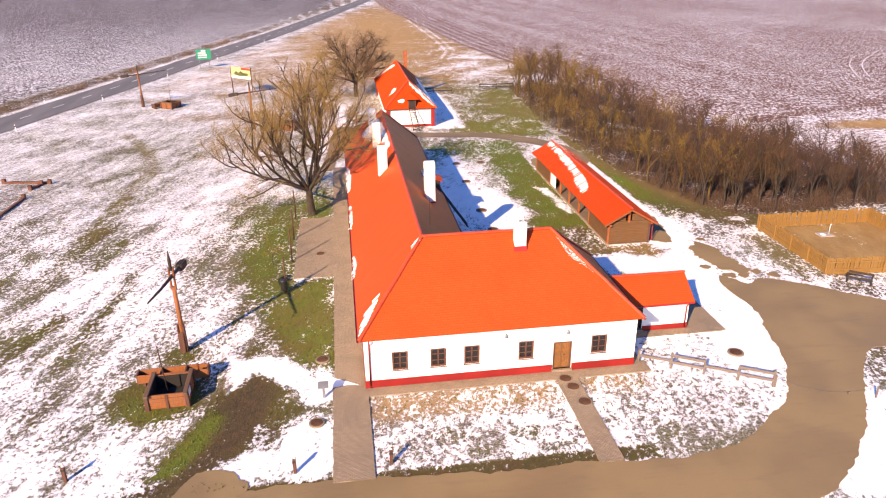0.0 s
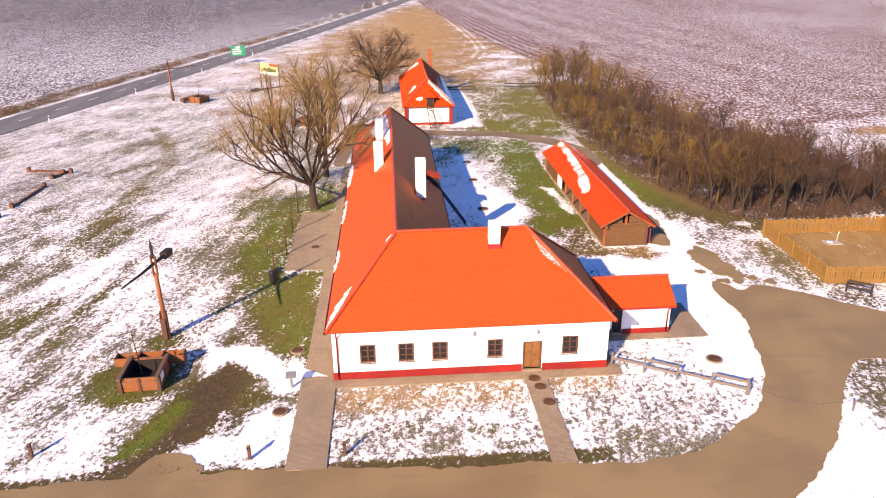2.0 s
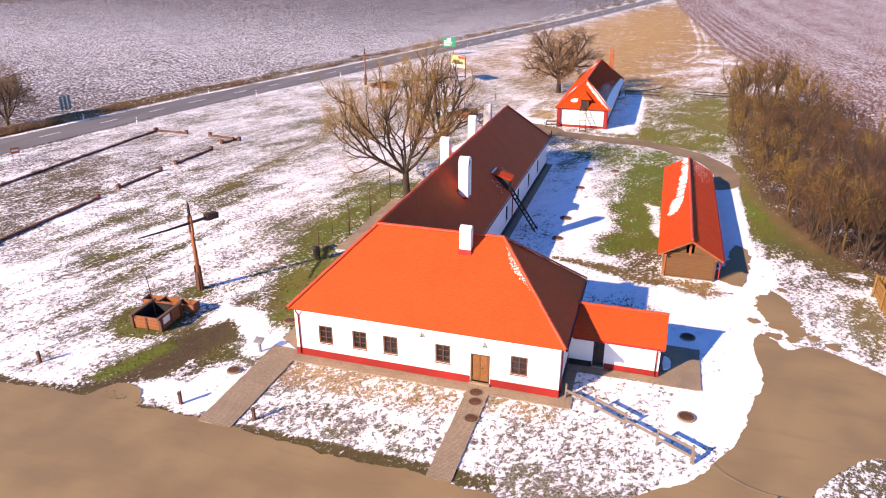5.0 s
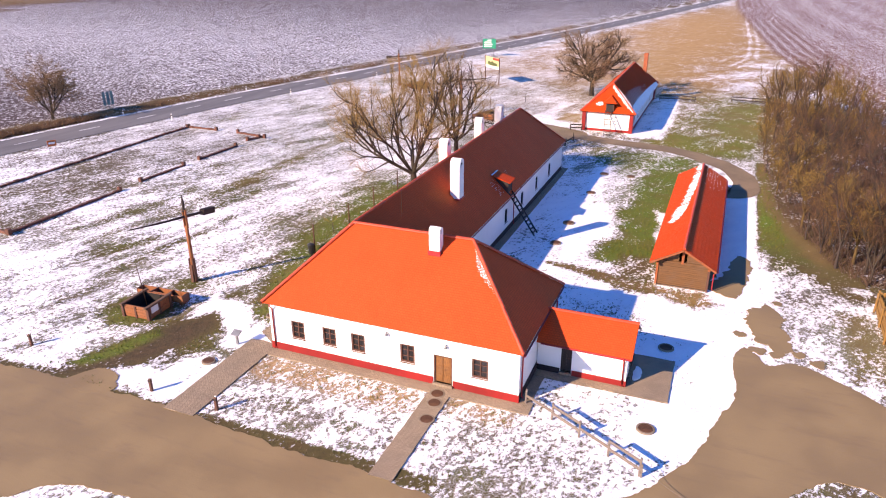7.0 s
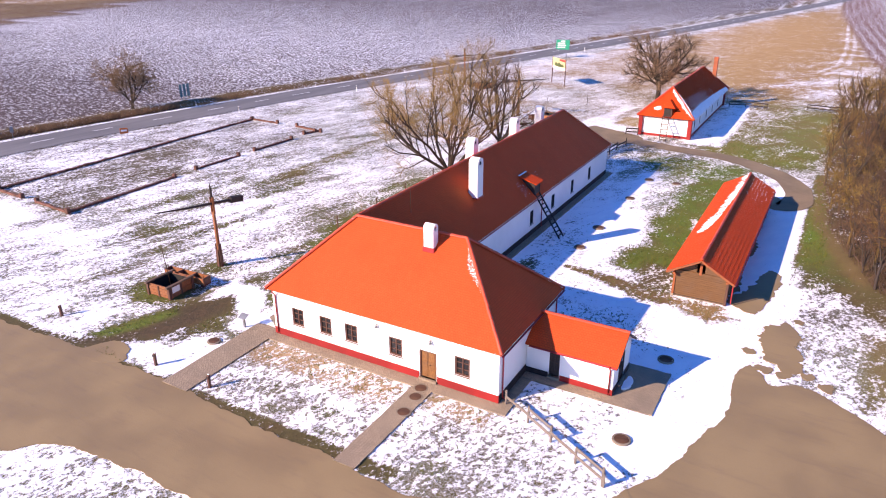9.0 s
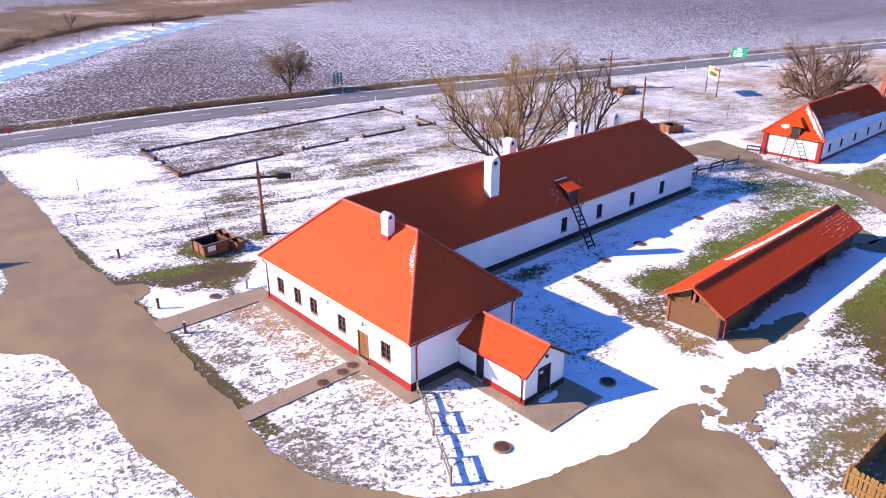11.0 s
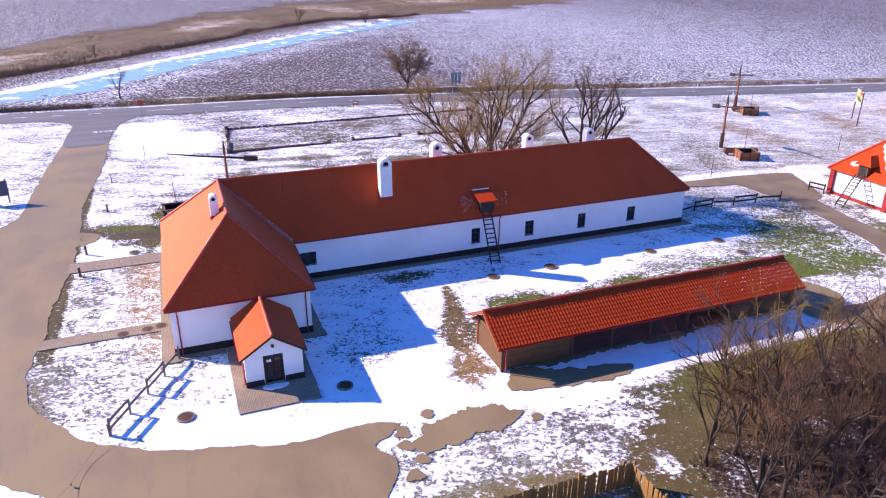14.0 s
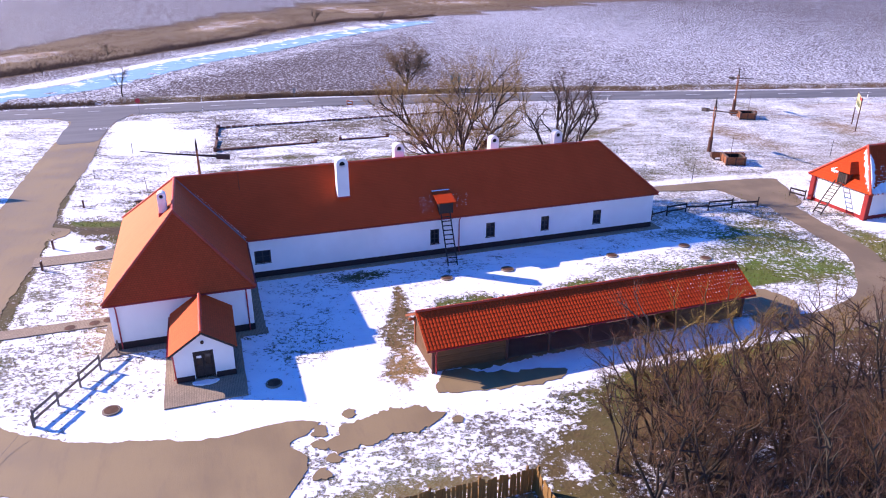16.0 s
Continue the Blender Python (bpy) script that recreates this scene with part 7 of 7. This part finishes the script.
tree("stream_tree", (-85.0, 30.5, GZ), 15, 1.5, 0.13, [(180, 55, 3.2, 0.6), (60, 65, 3.6, 0.6), (300, 55, 3.0, 0.6)], SMALL, BARK, TWIG_BROWN, "thin bare tree on the stream bank")
for x, y, k, h in ((-236, 92, 0, 1.3), (-222, 116, 1, 1.1), (-150, 22, 2, 0.8), (-119, 11, 3, 0.7)):
    tree("reed_shrub", (x, y, GZ), 40 + k, 0.5 * h, 0.12 * h, [(k * 50 + j * 90, 48 + 9 * j, 3.4 * h, 0.6) for j in range(4)], SMALL, BARK, TWIG_DARK, "bare dark shrub among the reeds", "shrubs in the reed bed")
tree("sapling", (-6.9, 58.3, GZ), 16, 1.0, 0.035, [(90, 80, 1.8, 0.7), (200, 50, 1.0, 0.6), (20, 50, 1.0, 0.6)], SMALL[1:], BARK_GREY, TWIG_YELLOW, "slender pale young tree beside the pavement")

# thicket: a few kinds of bare tree, each one a tree of its own
kinds = []
THICK = [(8, 0.46, 0.05, 0.12, 0.62), (6, 0.58, 0.05, 0.16, 0.68), (5, 0.66, 0.04, 0.2, 0.68), (0, 0, 0.02, 0.2, 0)]
KINDS = [(0.6, 0.075, 4, BARK_GREY, TWIG_BROWN, "bare brown thicket tree with tangled twigs"), (1.4, 0.10, 3, BARK_GREY, TWIG_DARK, "bare grey thicket tree with several stems"), (1.6, 0.11, 3, BARK_GOLD, TWIG_YELLOW, "bare thicket tree with yellow twigs"),
         (2.4, 0.14, 4, BARK, TWIG_DARK, "taller bare thicket tree with dark trunk"), (0.5, 0.07, 4, BARK, TWIG_BROWN, "bare brown shrub with tangled twigs"), (2.0, 0.10, 3, BARK_GREY, TWIG_DARK, "slender bare thicket tree with grey trunk"), (1.8, 0.12, 4, BARK, TWIG_BROWN, "bare thicket tree with forked dark trunk")]
for k, (trunk_h, trunk_r, count, wood, twigs, words) in enumerate(KINDS):
    rnd = random.Random(100 + k)
    stems = [(360 * j / count + rnd.uniform(-30, 30), rnd.uniform(55, 84), rnd.uniform(3.6, 5.2), rnd.uniform(0.62, 0.85)) for j in range(count)]
    kinds.append(tree("thicket_tree", (0, 0, GZ), 200 + k, trunk_h, trunk_r, stems, THICK, wood, twigs, words, "thicket beside the lawn"))


def in_thicket(x, y):
    west = float(np.interp(y, [60, 66, 73, 81, 95, 110, 137, 150], [42, 37.8, 35.6, 33.6, 32.6, 31.6, 33.6, 36]))
    east = float(np.interp(y, [60, 64, 75, 90, 110, 137, 150], [45, 58, 62, 57, 51, 44, 40]))
    return west < x < east and 63.3 < y < 143


rnd = random.Random(77)
spots = []
tries = 0
while len(spots) < 190 and tries < 14000:
    tries += 1
    x, y = rnd.uniform(30, 63), 63 + 80 * rnd.random() ** 1.35
    if in_thicket(x, y) and all(math.hypot(x - a, y - b) > (1.45 if y < 76 else 2.3) for a, b in spots):
        spots.append((x, y))
for i, (x, y) in enumerate(spots):
    # extra yellow trees (kind 2) between y 84 and 118 paint sunlit twigs
    k = i if i < 7 else rnd.choice((0, 1, 3, 5, 6, 2) if 84 < y < 118 else (2, 2, 3, 6) if y > 118 else (0, 1, 3, 5, 6))
    if i >= 7 and rnd.random() < (0.06 if y < 74 else 0.4) and x < 4.0 + float(np.interp(y, [66, 73, 81, 95, 110, 137], [37.8, 35.6, 33.6, 32.6, 31.6, 33.6])):
        k = 2
    s = rnd.uniform(0.8, 1.2) * float(np.interp(y, [64, 74, 84, 95, 118, 128, 143], [0.94, 0.92, 0.76, 0.70, 0.74, 0.98, 1.08])) * (0.8 if x > 49 else 1.0)
    if i < 7:
        t = kinds[k]
        t.matrix_world = pose(x, y, GZ, 0, 0, rnd.uniform(0, 360)) @ Matrix.Scale(s, 4)
    else:
        t = copy_thing(kinds[k], pose(x, y, GZ, 0, 0, rnd.uniform(0, 360)))
        t.scale = (s, s, s * rnd.uniform(0.9, 1.15))


def stalks(name, count, place, height, width, material, label, seed, lean=0.35):
    """Countless thin stalks as one mesh."""
    rnd = random.Random(seed)
    v, f = [], []
    for _ in range(count):
        p = place(rnd)
        if p is None:
            continue
        h, w, a = height * rnd.uniform(0.5, 1.3), width * rnd.uniform(0.6, 1.4), rnd.uniform(0, math.tau)
        dx, dy = math.cos(a) * w, math.sin(a) * w
        lx, ly = rnd.gauss(0, lean) * h, rnd.gauss(0, lean) * h
        b = len(v)
        v += [(p[0] - dx, p[1] - dy, p[2]), (p[0] + dx, p[1] + dy, p[2]), (p[0] - dy + lx * 0.1, p[1] + dx + ly * 0.1, p[2]), (p[0] + lx, p[1] + ly, p[2] + h)]
        f += [(b, b + 1, b + 3), (b + 1, b + 2, b + 3), (b + 2, b, b + 3)]
    me = bpy.data.meshes.new(name)
    me.from_pydata(v, [], f)
    me.materials.append(material)
    return tagged(new(name, me), label, "brush", kind="stuff")


def thicket_place(r):
    x, y = r.uniform(30, 63), 62 + 81 * r.random() ** 1.4
    return (x, y, GZ - 0.05) if in_thicket(x, y) else None


stalks("brushwood", 45000, thicket_place, 0.8, 0.010, twig("brushwood_stems", (0.055, 0.030, 0.020), (0.117, 0.066, 0.043)), "tangled brown brushwood under the thicket", 5)
REED = twig("dry_reed", (0.190, 0.096, 0.046), (0.098, 0.048, 0.030))
DRYGRASS = twig("dry_grass", (0.117, 0.062, 0.035), (0.203, 0.117, 0.055))


def reed_line(y):
    return float(np.interp(y, [p[1] for p in REED_EDGE], [p[0] for p in REED_EDGE]))


def reed_place(r):
    y = r.uniform(-60, 300)
    d = float(np.interp(y, [-60, -10, 40, 90, 140, 240], [50, 62, 96, 104, 118, 140])) * r.random() ** 1.2 + 6 * math.sin(y * 0.13)
    if 0.62 * noise.noise(Vector((d * 0.05, y * 0.02, 0))) + 0.5 * noise.noise(Vector((d * 0.16, y * 0.07, 4))) > 0.10 * r.random():
        return None
    return (reed_line(y) - 2 - abs(d), y, GZ - 0.15)


stalks("reed_bed", 60000, reed_place, 0.36, 0.08, REED, "dry brown reed bed beyond the stream", 6, 0.7)


def reed_edge_place(r):
    y = r.uniform(-60, 150)
    d = r.gauss(0, 6) + 4 * math.sin(y * 0.21) + 3 * math.sin(y * 0.57)
    if 0.7 * noise.noise(Vector((d * 0.12, y * 0.06, 8))) > 0.25 * r.random():
        return None
    return (reed_line(y) - 1 - abs(d), y, GZ - 0.15)


stalks("reed_edge", 30000, reed_edge_place, 0.75, 0.06, twig("dark_reed", (0.133, 0.066, 0.039), (0.078, 0.043, 0.031)), "dark tall reeds along the frozen stream", 9, 0.6)


def bank_place(r):
    y = r.uniform(-30, 260)
    x = float(np.interp(y, [p[1] for p in HIGHWAY], [p[0] for p in HIGHWAY]))
    thick = 1.0 if 52 < y < 91 or y < 26 else 0.12 + 0.2 * math.sin(y * 0.35) * math.sin(y * 0.11)
    if r.random() > thick:
        return None
    return (x - 8.0 - abs(r.gauss(0, 1.6)), y, GZ - 0.45)


stalks("roadside_grass", 22000, bank_place, 0.95, 0.035, DRYGRASS, "tall dry brown grass along the road ditch", 7, 0.6)


def tufts(count, x0, x1, y0, y1, seed, size):
    """Short grass that pokes through the thin snow."""
    r = np.random.RandomState(seed)
    X, Y = r.uniform(x0, x1, count), r.uniform(y0, y1, count)
    cover, green, earth, straw, field = covers(X, Y)
    free = (r.rand(count) > cover * 1.25 + 0.12) & (cover < 0.62) & (earth < 0.5) & (field < 0.4)
    for a, b, c, d in ((X0 - 1.9, X1 + 0.9, 36.6, Y1 + 1), (X0 - 2.2, XW + 0.8, Y1, 88), (-5.1, 0.5, 54.8, 69.8), (17.8, 26.6, 40.8, 46.4), (12.3, 14.1, 28, 37), (-1.9, 0.6, 29, 38), (23.4, 28.2, 57.4, 83)):
        free &= ~((X > a) & (X < b) & (Y > c) & (Y < d))
    free &= (near_line(X, Y, PATH_N) > 1.8) & ~((X > -5.2) & (X < 3.4) & (Y > 87) & (Y < 111))
    free &= ~((Y < 29.6) & (Y > 20)) & ~((X > 27.5) & (Y < 57.5)) & ~((X > 20.5) & (Y < 34.0) & (Y < 29.3 + (X - 20.5) * 0.65))
    X, Y = X[free], Y[free]
    Z = ground_height(X, Y)
    n = len(X)
    v = np.zeros((n, 4, 3))
    a = r.uniform(0, math.tau, n)
    h, w = size * r.uniform(0.5, 1.5, n), size * 0.28 * r.uniform(0.6, 1.4, n)
    for k in range(3):
        v[:, k, 0], v[:, k, 1], v[:, k, 2] = X + np.cos(a + k * 2.1) * w, Y + np.sin(a + k * 2.1) * w, Z - 0.01
    v[:, 3, 0], v[:, 3, 1], v[:, 3, 2] = X + r.normal(0, 0.4, n) * h, Y + r.normal(0, 0.4, n) * h, Z + h
    b = np.arange(n)[:, None] * 4
    f = np.concatenate([b + np.array(q) for q in ((0, 1, 3), (1, 2, 3), (2, 0, 3))])
    me = bpy.data.meshes.new("grass_tufts")
    me.from_pydata(v.reshape(-1, 3).tolist(), [], f.tolist())
    me.materials.append(TUFT)
    return tagged(new("grass_tufts", me), "short olive and tan winter grass poking through snow", "grass", kind="stuff")


TUFT = twig("winter_grass", (0.045, 0.085, 0.002), (0.135, 0.120, 0.010))
tufts(60000, -30, 34, 27, 66, 1, 0.13)
tufts(40000, -30, 34, 62, 112, 2, 0.16)
